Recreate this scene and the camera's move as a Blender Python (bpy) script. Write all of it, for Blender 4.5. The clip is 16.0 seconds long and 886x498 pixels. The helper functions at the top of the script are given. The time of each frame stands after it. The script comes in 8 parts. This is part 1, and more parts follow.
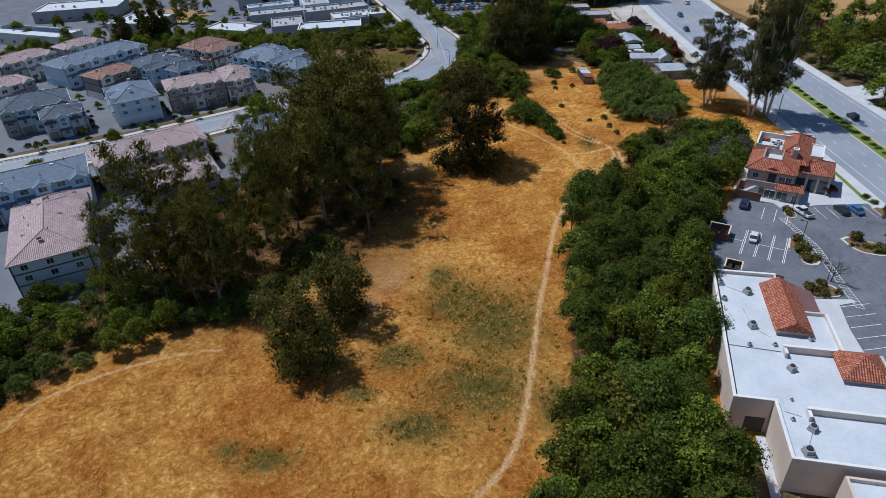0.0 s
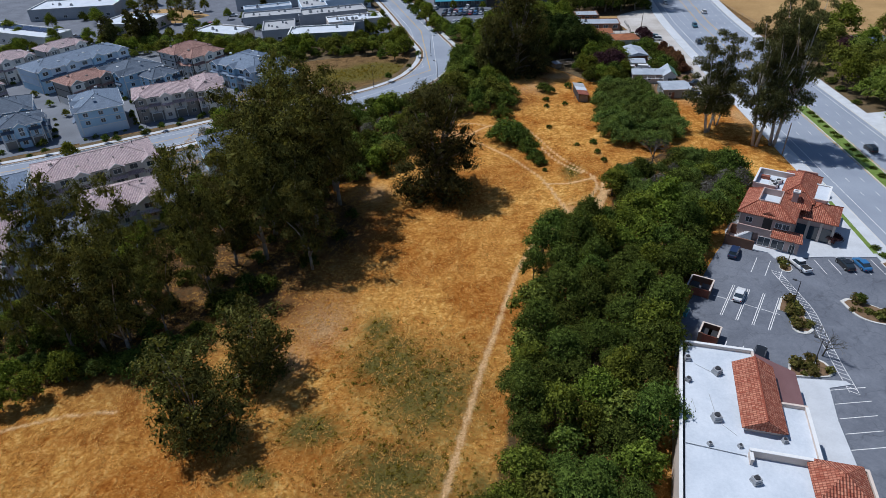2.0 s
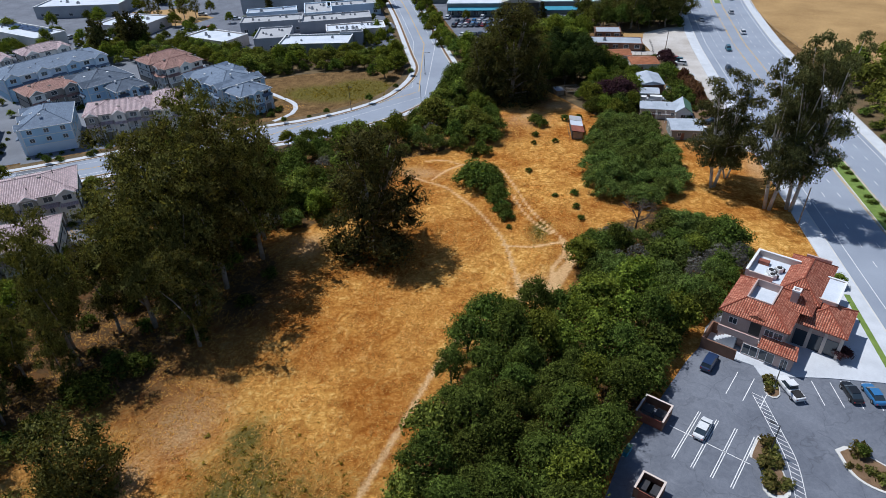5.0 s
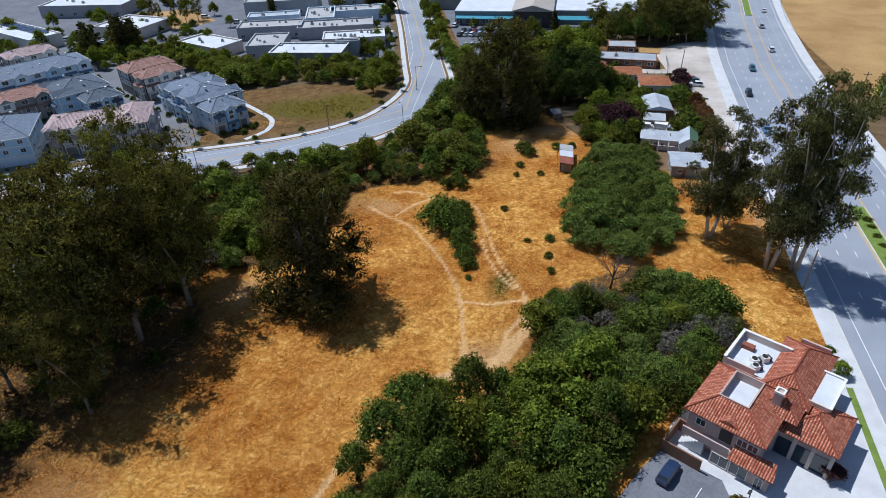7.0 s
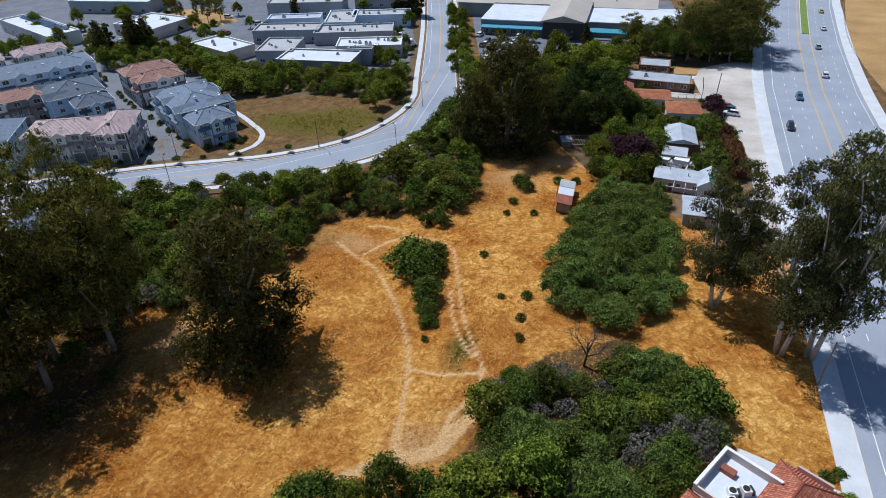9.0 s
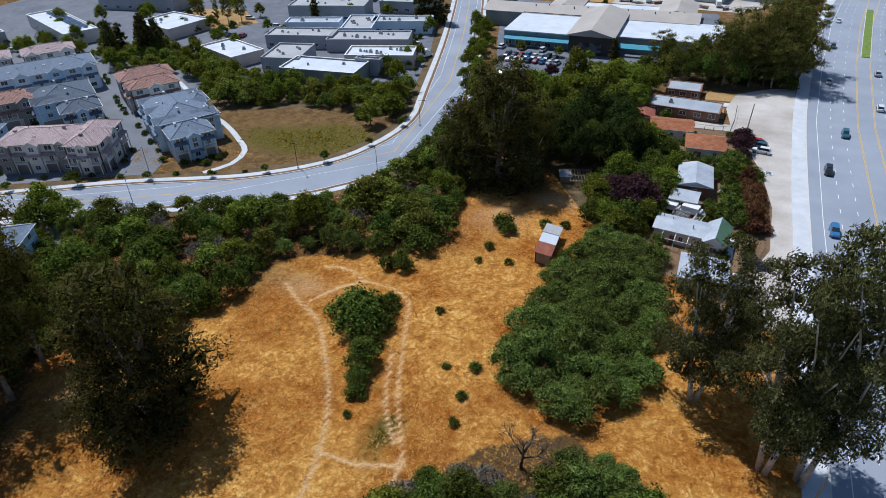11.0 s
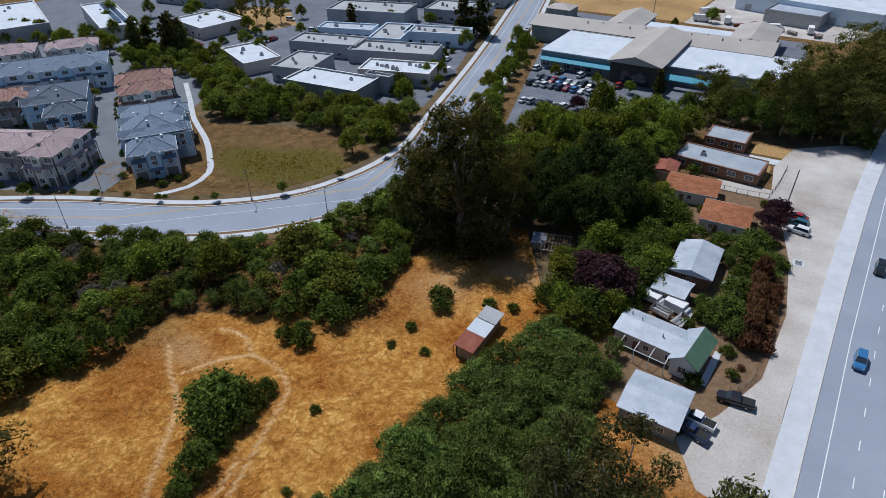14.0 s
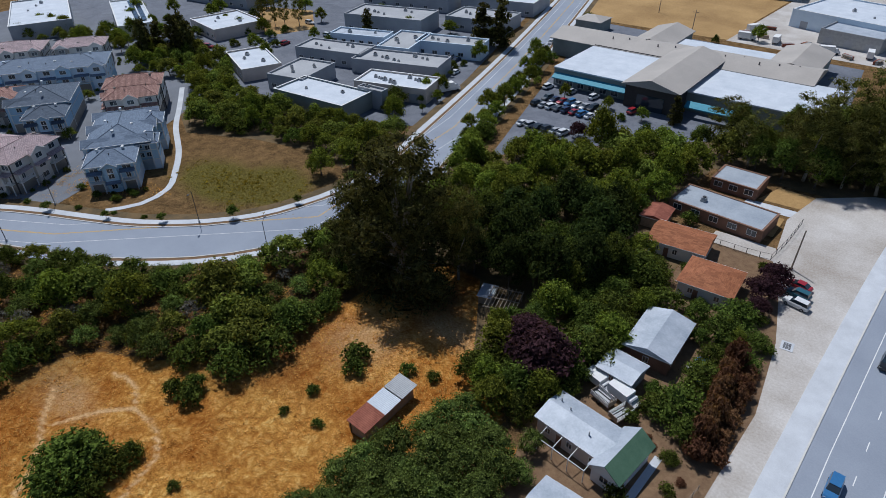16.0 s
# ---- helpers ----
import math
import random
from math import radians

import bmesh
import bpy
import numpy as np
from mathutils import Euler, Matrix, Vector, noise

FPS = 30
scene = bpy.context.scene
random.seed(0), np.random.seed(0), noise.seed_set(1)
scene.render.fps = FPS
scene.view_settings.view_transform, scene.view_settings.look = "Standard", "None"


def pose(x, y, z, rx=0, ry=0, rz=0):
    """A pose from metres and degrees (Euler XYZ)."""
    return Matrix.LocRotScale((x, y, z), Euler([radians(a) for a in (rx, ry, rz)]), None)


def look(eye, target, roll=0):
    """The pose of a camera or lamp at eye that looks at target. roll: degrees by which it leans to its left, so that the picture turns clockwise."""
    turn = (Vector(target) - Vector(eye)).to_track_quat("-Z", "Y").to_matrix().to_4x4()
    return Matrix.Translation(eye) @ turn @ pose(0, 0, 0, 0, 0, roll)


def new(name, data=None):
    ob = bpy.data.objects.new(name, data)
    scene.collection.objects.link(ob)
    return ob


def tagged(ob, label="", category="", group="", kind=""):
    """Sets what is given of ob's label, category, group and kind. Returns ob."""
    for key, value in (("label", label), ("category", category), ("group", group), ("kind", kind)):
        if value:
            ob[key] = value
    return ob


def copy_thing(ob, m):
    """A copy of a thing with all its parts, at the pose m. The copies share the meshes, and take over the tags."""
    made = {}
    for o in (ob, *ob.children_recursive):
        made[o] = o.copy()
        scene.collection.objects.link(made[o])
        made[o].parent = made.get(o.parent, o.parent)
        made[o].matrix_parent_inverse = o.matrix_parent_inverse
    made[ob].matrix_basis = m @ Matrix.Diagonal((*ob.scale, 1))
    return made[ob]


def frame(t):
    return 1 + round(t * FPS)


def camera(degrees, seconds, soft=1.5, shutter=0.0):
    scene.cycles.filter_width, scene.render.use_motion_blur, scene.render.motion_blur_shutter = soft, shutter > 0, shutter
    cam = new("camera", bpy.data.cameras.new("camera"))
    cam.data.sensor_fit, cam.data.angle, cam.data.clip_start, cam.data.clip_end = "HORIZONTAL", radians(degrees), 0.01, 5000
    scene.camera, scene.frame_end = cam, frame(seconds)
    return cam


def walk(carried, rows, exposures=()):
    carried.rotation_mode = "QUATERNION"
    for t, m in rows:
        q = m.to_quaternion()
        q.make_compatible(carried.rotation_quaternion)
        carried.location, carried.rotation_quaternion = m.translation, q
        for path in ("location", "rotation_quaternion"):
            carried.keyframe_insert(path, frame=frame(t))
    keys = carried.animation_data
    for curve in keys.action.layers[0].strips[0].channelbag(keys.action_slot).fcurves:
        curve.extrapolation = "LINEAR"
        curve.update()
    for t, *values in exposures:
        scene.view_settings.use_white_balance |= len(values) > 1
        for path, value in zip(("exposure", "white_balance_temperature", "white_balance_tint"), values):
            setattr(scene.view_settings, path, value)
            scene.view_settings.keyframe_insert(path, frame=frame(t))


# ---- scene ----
cam = camera(70.0, 16.0, 0.6)
METRES, EYE, TILT, LEAN, TURN = 209.28, 74.6, 0.0, 0.0, 2.5
ROWS = [
    (0.0, 0.0, 0.0, 0.0, -1.53, -32.9, 2.37),
    (0.5, 0.0194, 0.0198, -0.0, -0.91, -32.97, 2.31),
    (1.0, 0.0386, 0.0403, -0.0002, -0.24, -33.02, 2.25),
    (1.5, 0.0579, 0.0614, -0.0002, 0.55, -33.05, 2.18),
    (2.0, 0.0768, 0.0831, -0.0003, 1.42, -33.12, 2.13),
    (2.5, 0.0949, 0.1052, -0.0001, 2.15, -33.19, 2.06),
    (3.0, 0.1137, 0.1281, -0.0001, 2.76, -33.26, 2.02),
    (3.5, 0.1323, 0.1514, -0.0002, 3.16, -33.3, 2.02),
    (4.0, 0.1496, 0.1744, -0.0, 4.11, -33.34, 1.97),
    (6.5, 0.2364, 0.2996, 0.0013, 10.23, -33.52, 1.71),
    (7.0, 0.2525, 0.3255, 0.0014, 10.75, -33.59, 1.73),
    (7.5, 0.268, 0.3517, 0.0012, 11.98, -33.63, 1.65),
    (8.0, 0.2827, 0.3781, 0.0008, 13.55, -33.64, 1.6),
    (8.5, 0.2972, 0.4047, 0.0006, 14.81, -33.69, 1.55),
    (9.0, 0.3112, 0.4318, 0.0003, 16.36, -33.72, 1.47),
    (11.5, 0.3818, 0.5739, 0.0006, 23.82, -33.92, 1.28),
    (12.0, 0.3957, 0.6036, 0.0004, 25.67, -33.95, 1.24),
    (12.5, 0.4095, 0.6336, 0.0002, 27.62, -33.97, 1.17),
    (13.0, 0.4231, 0.6644, -0.0003, 29.47, -33.99, 1.15),
    (13.5, 0.4365, 0.6956, -0.0007, 31.03, -34.04, 1.13),
    (14.0, 0.4491, 0.7273, -0.0008, 32.47, -34.09, 1.11),
    (14.5, 0.4612, 0.7594, -0.0008, 33.92, -34.15, 1.13),
    (15.0, 0.4727, 0.792, -0.0015, 35.29, -34.14, 1.08),
    (15.5, 0.4834, 0.8254, -0.0018, 36.82, -34.17, 1.11),
    (16.0, 0.4936, 0.8594, -0.002, 39.14, -34.18, 1.09),
]
walk(cam, [(t, pose(0, 0, EYE, TILT, LEAN, TURN) @ pose(METRES * x, METRES * y, METRES * z, 90 + pitch, roll, yaw)) for t, x, y, z, yaw, pitch, roll in ROWS],
     exposures=[(0.0, -0.31, 6080, 10), (2.0, -0.22, 6080, 10), (4.0, -0.08, 6100, 10), (7.0, 0.02, 6130, 10), (11.5, -0.05, 6080, 10), (14.5, -0.30, 6130, 10), (16.0, -0.36, 6130, 10)])


# ---- world and sun ----
SUN_AZ, SUN_EL = radians(155), radians(61)
world = bpy.data.worlds.new("world")
scene.world = world
world.use_nodes = True
wn = world.node_tree.nodes
sky = wn.new("ShaderNodeTexSky")
sky.sky_type, sky.sun_disc = "NISHITA", False
sky.ozone_density, sky.dust_density = 3.0, 0.3
sky.sun_elevation, sky.sun_rotation = SUN_EL, math.pi / 2 - SUN_AZ
world.node_tree.links.new(sky.outputs[0], wn["Background"].inputs[0])
wn["Background"].inputs[1].default_value = 0.078
sun = new("sun", bpy.data.lights.new("sun", "SUN"))
sun.data.energy, sun.data.angle, sun.data.color = 4.15, radians(0.53), (1.0, 0.985, 0.965)
sun.matrix_world = look((math.cos(SUN_EL) * math.cos(SUN_AZ) * 300, math.cos(SUN_EL) * math.sin(SUN_AZ) * 300, 300 * math.sin(SUN_EL)), (0, 0, 0))

# ---- materials ----


def ramp_of(nt, stops):
    r = nt.nodes.new("ShaderNodeValToRGB")
    while len(r.color_ramp.elements) < len(stops):
        r.color_ramp.elements.new(0.5)
    for e, (p, c) in zip(r.color_ramp.elements, stops):
        e.position, e.color = p, (*c, 1)
    return r


def noise_of(nt, scale, detail=4.0, rough=0.6, coords="Object", warp=0.0):
    tc = nt.nodes.new("ShaderNodeTexCoord")
    n = nt.nodes.new("ShaderNodeTexNoise")
    n.inputs["Scale"].default_value, n.inputs["Detail"].default_value, n.inputs["Roughness"].default_value = scale, detail, rough
    n.inputs["Distortion"].default_value = warp
    nt.links.new(tc.outputs[coords], n.inputs["Vector"])
    return n.outputs[0]


def mixed(nt, fac, a, b, mode="MIX"):
    m = nt.nodes.new("ShaderNodeMix")
    m.data_type, m.blend_type = "RGBA", mode
    for sock, v in ((m.inputs[0], fac), (m.inputs[6], a), (m.inputs[7], b)):
        if hasattr(v, "is_linked"):
            nt.links.new(v, sock)
        else:
            sock.default_value = v if isinstance(v, float) else (*v, 1)
    return m.outputs[2]


def mathed(nt, op, a, b=0.0, clamp=False):
    m = nt.nodes.new("ShaderNodeMath")
    m.operation, m.use_clamp = op, clamp
    for sock, v in ((m.inputs[0], a), (m.inputs[1], b)):
        if hasattr(v, "is_linked"):
            nt.links.new(v, sock)
        else:
            sock.default_value = v
    return m.outputs[0]


def bumped(nt, bsdf, height, strength, dist):
    b = nt.nodes.new("ShaderNodeBump")
    b.inputs["Strength"].default_value, b.inputs["Distance"].default_value = strength, dist
    nt.links.new(height, b.inputs["Height"])
    nt.links.new(b.outputs[0], bsdf.inputs["Normal"])


def fresh(name, rough=0.8, metal=0.0, spec=0.4):
    m = bpy.data.materials.new(name)
    m.use_nodes = True
    b = m.node_tree.nodes["Principled BSDF"]
    b.inputs["Roughness"].default_value, b.inputs["Metallic"].default_value = rough, metal
    b.inputs["Specular IOR Level"].default_value = spec
    return m, m.node_tree, b


def surface(name, dark, light, big=0.4, fine=6.0, rough=0.85, metal=0.0, bump=0.25, dist=0.03, spec=0.3, vary=0.0):
    """Two scales of stain and grain between two colours."""
    m, nt, b = fresh(name, rough, metal, spec)
    n1, n2 = noise_of(nt, big), noise_of(nt, fine, 5.0, 0.7)
    f = mathed(nt, "ADD", mathed(nt, "MULTIPLY", n1, 0.6), mathed(nt, "MULTIPLY", n2, 0.4))
    col = ramp_of(nt, ((0.32, dark), (0.68, light)))
    nt.links.new(f, col.inputs[0])
    out = col.outputs[0]
    if vary:
        oi = nt.nodes.new("ShaderNodeObjectInfo")
        hsv = nt.nodes.new("ShaderNodeHueSaturation")
        nt.links.new(mathed(nt, "ADD", mathed(nt, "MULTIPLY", oi.outputs["Random"], 2 * vary), 1 - vary), hsv.inputs["Value"])
        nt.links.new(out, hsv.inputs["Color"])
        out = hsv.outputs[0]
    nt.links.new(out, b.inputs["Base Color"])
    bumped(nt, b, n2, bump, dist)
    return m


def foliage(name, dark, light, hue=0.02, trans=0.32, rough=0.65, lump=0.38):
    """Leaf clumps: each clump and each tree a shade of its own."""
    m, nt, b = fresh(name, rough, 0.0, 0.0)
    geo, oi = nt.nodes.new("ShaderNodeNewGeometry"), nt.nodes.new("ShaderNodeObjectInfo")
    n = noise_of(nt, 0.45, 2.0)
    f = mathed(nt, "ADD", mathed(nt, "MULTIPLY", geo.outputs["Random Per Island"], 1 - lump), mathed(nt, "MULTIPLY", n, lump))
    col = ramp_of(nt, ((0.2, dark), (0.8, light)))
    nt.links.new(f, col.inputs[0])
    hsv = nt.nodes.new("ShaderNodeHueSaturation")
    nt.links.new(mathed(nt, "ADD", mathed(nt, "MULTIPLY", oi.outputs["Random"], 2 * hue), 0.5 - hue), hsv.inputs["Hue"])
    nt.links.new(mathed(nt, "ADD", mathed(nt, "MULTIPLY", oi.outputs["Random"], 0.5), 0.75), hsv.inputs["Value"])
    grain = ramp_of(nt, ((0.36, (0.55, 0.55, 0.55)), (0.62, (1.28, 1.28, 1.22))))
    nt.links.new(noise_of(nt, 4.5, 3.0, 0.7), grain.inputs[0])
    nt.links.new(mixed(nt, 1.0, col.outputs[0], grain.outputs[0], "MULTIPLY"), hsv.inputs["Color"])
    nt.links.new(hsv.outputs[0], b.inputs["Base Color"])
    tr = nt.nodes.new("ShaderNodeBsdfTranslucent")
    nt.links.new(mixed(nt, 1.0, hsv.outputs[0], (1.45, 1.3, 0.6), "MULTIPLY"), tr.inputs[0])
    mx = nt.nodes.new("ShaderNodeMixShader")
    mx.inputs[0].default_value = trans
    nt.links.new(b.outputs[0], mx.inputs[1])
    nt.links.new(tr.outputs[0], mx.inputs[2])
    nt.links.new(mx.outputs[0], nt.nodes["Material Output"].inputs[0])
    return m


def tiled(name, dark, light, wide, tall, wave=True):
    """Rows of roof tiles by the roof's own uv in metres: u along the eave, v up the slope."""
    m, nt, b = fresh(name, 0.8, 0.0, 0.3)
    tc = nt.nodes.new("ShaderNodeTexCoord")
    br = nt.nodes.new("ShaderNodeTexBrick")
    br.offset = 0.0 if wave else 0.5
    br.inputs["Scale"].default_value = 1.0
    br.inputs["Brick Width"].default_value, br.inputs["Row Height"].default_value = wide, tall
    br.inputs["Mortar Size"].default_value = 0.03 if wave else 0.014
    br.inputs["Color1"].default_value, br.inputs["Color2"].default_value = (*dark, 1), (*light, 1)
    br.inputs["Mortar"].default_value = (*(v * (0.68 if wave else 0.8) for v in dark), 1)
    nt.links.new(tc.outputs["UV"], br.inputs["Vector"])
    n = noise_of(nt, 0.6, 4.0)
    shade = ramp_of(nt, ((0.3, (0.86, 0.86, 0.86)), (0.7, (1.10, 1.09, 1.08))))
    nt.links.new(n, shade.inputs[0])
    nt.links.new(mixed(nt, 1.0, br.outputs["Color"], shade.outputs[0], "MULTIPLY"), b.inputs["Base Color"])
    if wave:
        w = nt.nodes.new("ShaderNodeTexWave")
        w.bands_direction, w.wave_profile = "X", "SIN"
        w.inputs["Scale"].default_value = math.pi / (10 * wide)
        nt.links.new(tc.outputs["UV"], w.inputs["Vector"])
        bumped(nt, b, mathed(nt, "SUBTRACT", w.outputs["Fac"], br.outputs["Fac"]), 1.0, 0.12)
    else:
        bumped(nt, b, mathed(nt, "MULTIPLY", br.outputs["Fac"], -1.0), 0.5, 0.03)
    return m


def glass_like(name, col, rough=0.08):
    m, nt, b = fresh(name, rough, 0.0, 0.6)
    b.inputs["Base Color"].default_value = (*col, 1)
    b.inputs["Coat Weight"].default_value = 0.4
    return m


def paint(name, col, rough=0.3):
    m, nt, b = fresh(name, rough, 0.0, 0.5)
    n = noise_of(nt, 3.0)
    c = ramp_of(nt, ((0.3, tuple(v * 0.85 for v in col)), (0.7, col)))
    nt.links.new(n, c.inputs[0])
    nt.links.new(c.outputs[0], b.inputs["Base Color"])
    b.inputs["Coat Weight"].default_value = 0.5
    return m


def ground_material():
    m, nt, b = fresh("dry_grass_ground", 0.95, 0.0, 0.0)
    att = {}
    for k in ("trail", "green", "bare", "litter", "waste"):
        a = nt.nodes.new("ShaderNodeAttribute")
        a.attribute_name = k
        att[k] = a.outputs["Fac"]
    big, mid, fine = noise_of(nt, 0.05, 5.0), noise_of(nt, 0.34, 7.0, 0.74, "Object", 0.6), noise_of(nt, 3.0, 6.0, 0.75, "Object", 0.6)
    tc = nt.nodes.new("ShaderNodeTexCoord")
    wob = nt.nodes.new("ShaderNodeTexNoise")
    wob.inputs["Scale"].default_value, wob.inputs["Detail"].default_value = 0.5, 3.0
    nt.links.new(tc.outputs["Object"], wob.inputs["Vector"])
    bend = nt.nodes.new("ShaderNodeVectorMath")
    bend.operation = "MULTIPLY_ADD"
    bend.inputs[1].default_value = (3.2, 3.2, 0.0)
    nt.links.new(wob.outputs["Color"], bend.inputs[0])
    nt.links.new(tc.outputs["Object"], bend.inputs[2])
    cells = nt.nodes.new("ShaderNodeTexVoronoi")
    cells.feature = "SMOOTH_F1"
    cells.inputs["Scale"].default_value, cells.inputs["Smoothness"].default_value = 1.15, 0.3
    nt.links.new(bend.outputs[0], cells.inputs["Vector"])
    tuft = mathed(nt, "SUBTRACT", 0.92, cells.outputs["Distance"])
    gold = ramp_of(nt, ((0.37, (0.40, 0.165, 0.036)), (0.5, (0.67, 0.345, 0.088)), (0.64, (0.96, 0.655, 0.25))))
    nt.links.new(mathed(nt, "ADD", mathed(nt, "MULTIPLY", mid, 0.44), mathed(nt, "ADD", mathed(nt, "MULTIPLY", tuft, 0.2), mathed(nt, "MULTIPLY", fine, 0.36))), gold.inputs[0])
    red = ramp_of(nt, ((0.40, (1.12, 1.12, 1.05)), (0.58, (0.74, 0.56, 0.42))))
    nt.links.new(big, red.inputs[0])
    col = mixed(nt, 1.0, gold.outputs[0], red.outputs[0], "MULTIPLY")

    def mask(k, gain, soft):
        v = mathed(nt, "ADD", mathed(nt, "MULTIPLY", att[k], gain), mathed(nt, "MULTIPLY", mathed(nt, "SUBTRACT", mid, 0.5), soft))
        v = mathed(nt, "ADD", v, mathed(nt, "MULTIPLY", mathed(nt, "SUBTRACT", fine, 0.5), soft))
        return mathed(nt, "MULTIPLY", v, att[k], True)

    waste = ramp_of(nt, ((0.38, (0.085, 0.055, 0.026)), (0.62, (0.34, 0.205, 0.095))))
    nt.links.new(mathed(nt, "ADD", mathed(nt, "MULTIPLY", mid, 0.6), mathed(nt, "MULTIPLY", fine, 0.4)), waste.inputs[0])
    col = mixed(nt, mask("waste", 1.6, 1.2), col, waste.outputs[0])
    dirt = ramp_of(nt, ((0.36, (0.44, 0.22, 0.085)), (0.64, (0.82, 0.52, 0.25))))
    nt.links.new(fine, dirt.inputs[0])
    col = mixed(nt, mask("bare", 1.0, 2.0), col, dirt.outputs[0])
    # dark litter brown, which also paints the trees' shade into the ground colour
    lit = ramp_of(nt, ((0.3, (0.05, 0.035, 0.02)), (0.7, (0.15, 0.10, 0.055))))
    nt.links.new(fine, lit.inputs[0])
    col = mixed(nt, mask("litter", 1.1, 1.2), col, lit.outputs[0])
    grn = ramp_of(nt, ((0.36, (0.075, 0.07, 0.018)), (0.64, (0.24, 0.19, 0.055))))
    nt.links.new(fine, grn.inputs[0])
    col = mixed(nt, mask("green", 1.25, 3.0), col, grn.outputs[0])
    tr = ramp_of(nt, ((0.36, (0.64, 0.37, 0.155)), (0.64, (0.92, 0.62, 0.33))))
    nt.links.new(fine, tr.inputs[0])
    col = mixed(nt, mask("trail", 1.15, 2.2), col, tr.outputs[0])
    nt.links.new(col, b.inputs["Base Color"])
    bumped(nt, b, mathed(nt, "ADD", mathed(nt, "ADD", mid, mathed(nt, "MULTIPLY", tuft, 0.45)), mathed(nt, "MULTIPLY", fine, 0.8)), 1.0, 0.6)
    return m


GROUND = ground_material()
GRASS = foliage("dry_grass_blades", (0.46, 0.24, 0.06), (0.90, 0.585, 0.205), 0.005, 0.45, 0.8, 0.6)


def asphalt(name, dark, light):
    """Worn asphalt: stains, aggregate and thin wandering cracks."""
    m, nt, b = fresh(name, 0.9, 0.0, 0.3)
    big, mid, fine = noise_of(nt, 0.10, 5.0, 0.65, "Object", 0.8), noise_of(nt, 0.9, 6.0, 0.75, "Object", 1.5), noise_of(nt, 7.0, 3.0)
    f = mathed(nt, "ADD", mathed(nt, "MULTIPLY", big, 0.45), mathed(nt, "ADD", mathed(nt, "MULTIPLY", mid, 0.35), mathed(nt, "MULTIPLY", fine, 0.2)))
    col = ramp_of(nt, ((0.36, dark), (0.64, light)))
    nt.links.new(f, col.inputs[0])
    tc = nt.nodes.new("ShaderNodeTexCoord")
    warp = nt.nodes.new("ShaderNodeMix")
    warp.data_type = "VECTOR"
    warp.inputs[0].default_value = 0.12
    wn3 = nt.nodes.new("ShaderNodeTexNoise")
    wn3.inputs["Scale"].default_value = 0.35
    sc = nt.nodes.new("ShaderNodeVectorMath")
    sc.operation = "SCALE"
    sc.inputs["Scale"].default_value = 30.0
    nt.links.new(tc.outputs["Object"], wn3.inputs["Vector"])
    nt.links.new(wn3.outputs["Color"], sc.inputs[0])
    nt.links.new(tc.outputs["Object"], warp.inputs[4])
    nt.links.new(sc.outputs[0], warp.inputs[5])
    vo = nt.nodes.new("ShaderNodeTexVoronoi")
    vo.feature = "DISTANCE_TO_EDGE"
    vo.inputs["Scale"].default_value = 0.16
    nt.links.new(warp.outputs[1], vo.inputs["Vector"])
    crack = ramp_of(nt, ((0.004, (0.80, 0.80, 0.80)), (0.016, (1.0, 1.0, 1.0))))
    nt.links.new(vo.outputs["Distance"], crack.inputs[0])
    nt.links.new(mixed(nt, 1.0, col.outputs[0], crack.outputs[0], "MULTIPLY"), b.inputs["Base Color"])
    bumped(nt, b, fine, 0.25, 0.02)
    return m


ASPHALT = asphalt("asphalt_lot", (0.095, 0.105, 0.13), (0.20, 0.215, 0.25))
ROADWAY = surface("asphalt_road", (0.235, 0.265, 0.32), (0.33, 0.365, 0.425), 0.07, 4.0, 0.9)
CONCRETE = surface("concrete", (0.46, 0.48, 0.51), (0.62, 0.645, 0.68), 0.3, 5.0, 0.9)
GRAVEL = surface("pale_gravel", (0.32, 0.275, 0.23), (0.64, 0.615, 0.59), 0.08, 2.5, 0.95, 0.0, 0.5, 0.06)
KERB = surface("kerb_concrete", (0.5, 0.49, 0.46), (0.7, 0.68, 0.64), 0.5, 6.0)
LINE = surface("road_marking_white", (0.62, 0.62, 0.62), (0.85, 0.85, 0.84), 1.0, 9.0)
YELLOW = surface("road_marking_yellow", (0.55, 0.33, 0.05), (0.75, 0.48, 0.1), 1.0, 9.0)
SOIL = surface("mulch_soil", (0.12, 0.07, 0.04), (0.25, 0.16, 0.09), 0.8, 6.0, 0.95, 0.0, 0.6, 0.08)
LAWN = surface("green_lawn", (0.10, 0.16, 0.03), (0.20, 0.28, 0.06), 0.6, 8.0)
FLOOR = surface("leaf_litter_floor", (0.06, 0.05, 0.03), (0.20, 0.13, 0.06), 0.25, 2.5, 0.95, 0.0, 0.6, 0.1)
HILL = surface("pale_dry_hill_grass", (0.25, 0.145, 0.055), (0.50, 0.32, 0.135), 0.05, 1.2, 0.95, 0.0, 0.6, 0.15)
WHITEROOF = surface("white_roof_coating", (0.47, 0.52, 0.58), (0.66, 0.70, 0.755), 0.22, 2.6, 0.7)
GREYROOF = surface("grey_roof_membrane", (0.30, 0.31, 0.33), (0.46, 0.47, 0.48), 0.12, 2.0, 0.8)
TANROOF = surface("tan_metal_roof", (0.36, 0.33, 0.30), (0.47, 0.43, 0.39), 0.1, 2.0, 0.6)
LONGROOF = surface("blue_grey_roof_felt", (0.27, 0.31, 0.36), (0.41, 0.45, 0.50), 0.25, 2.4, 0.8)
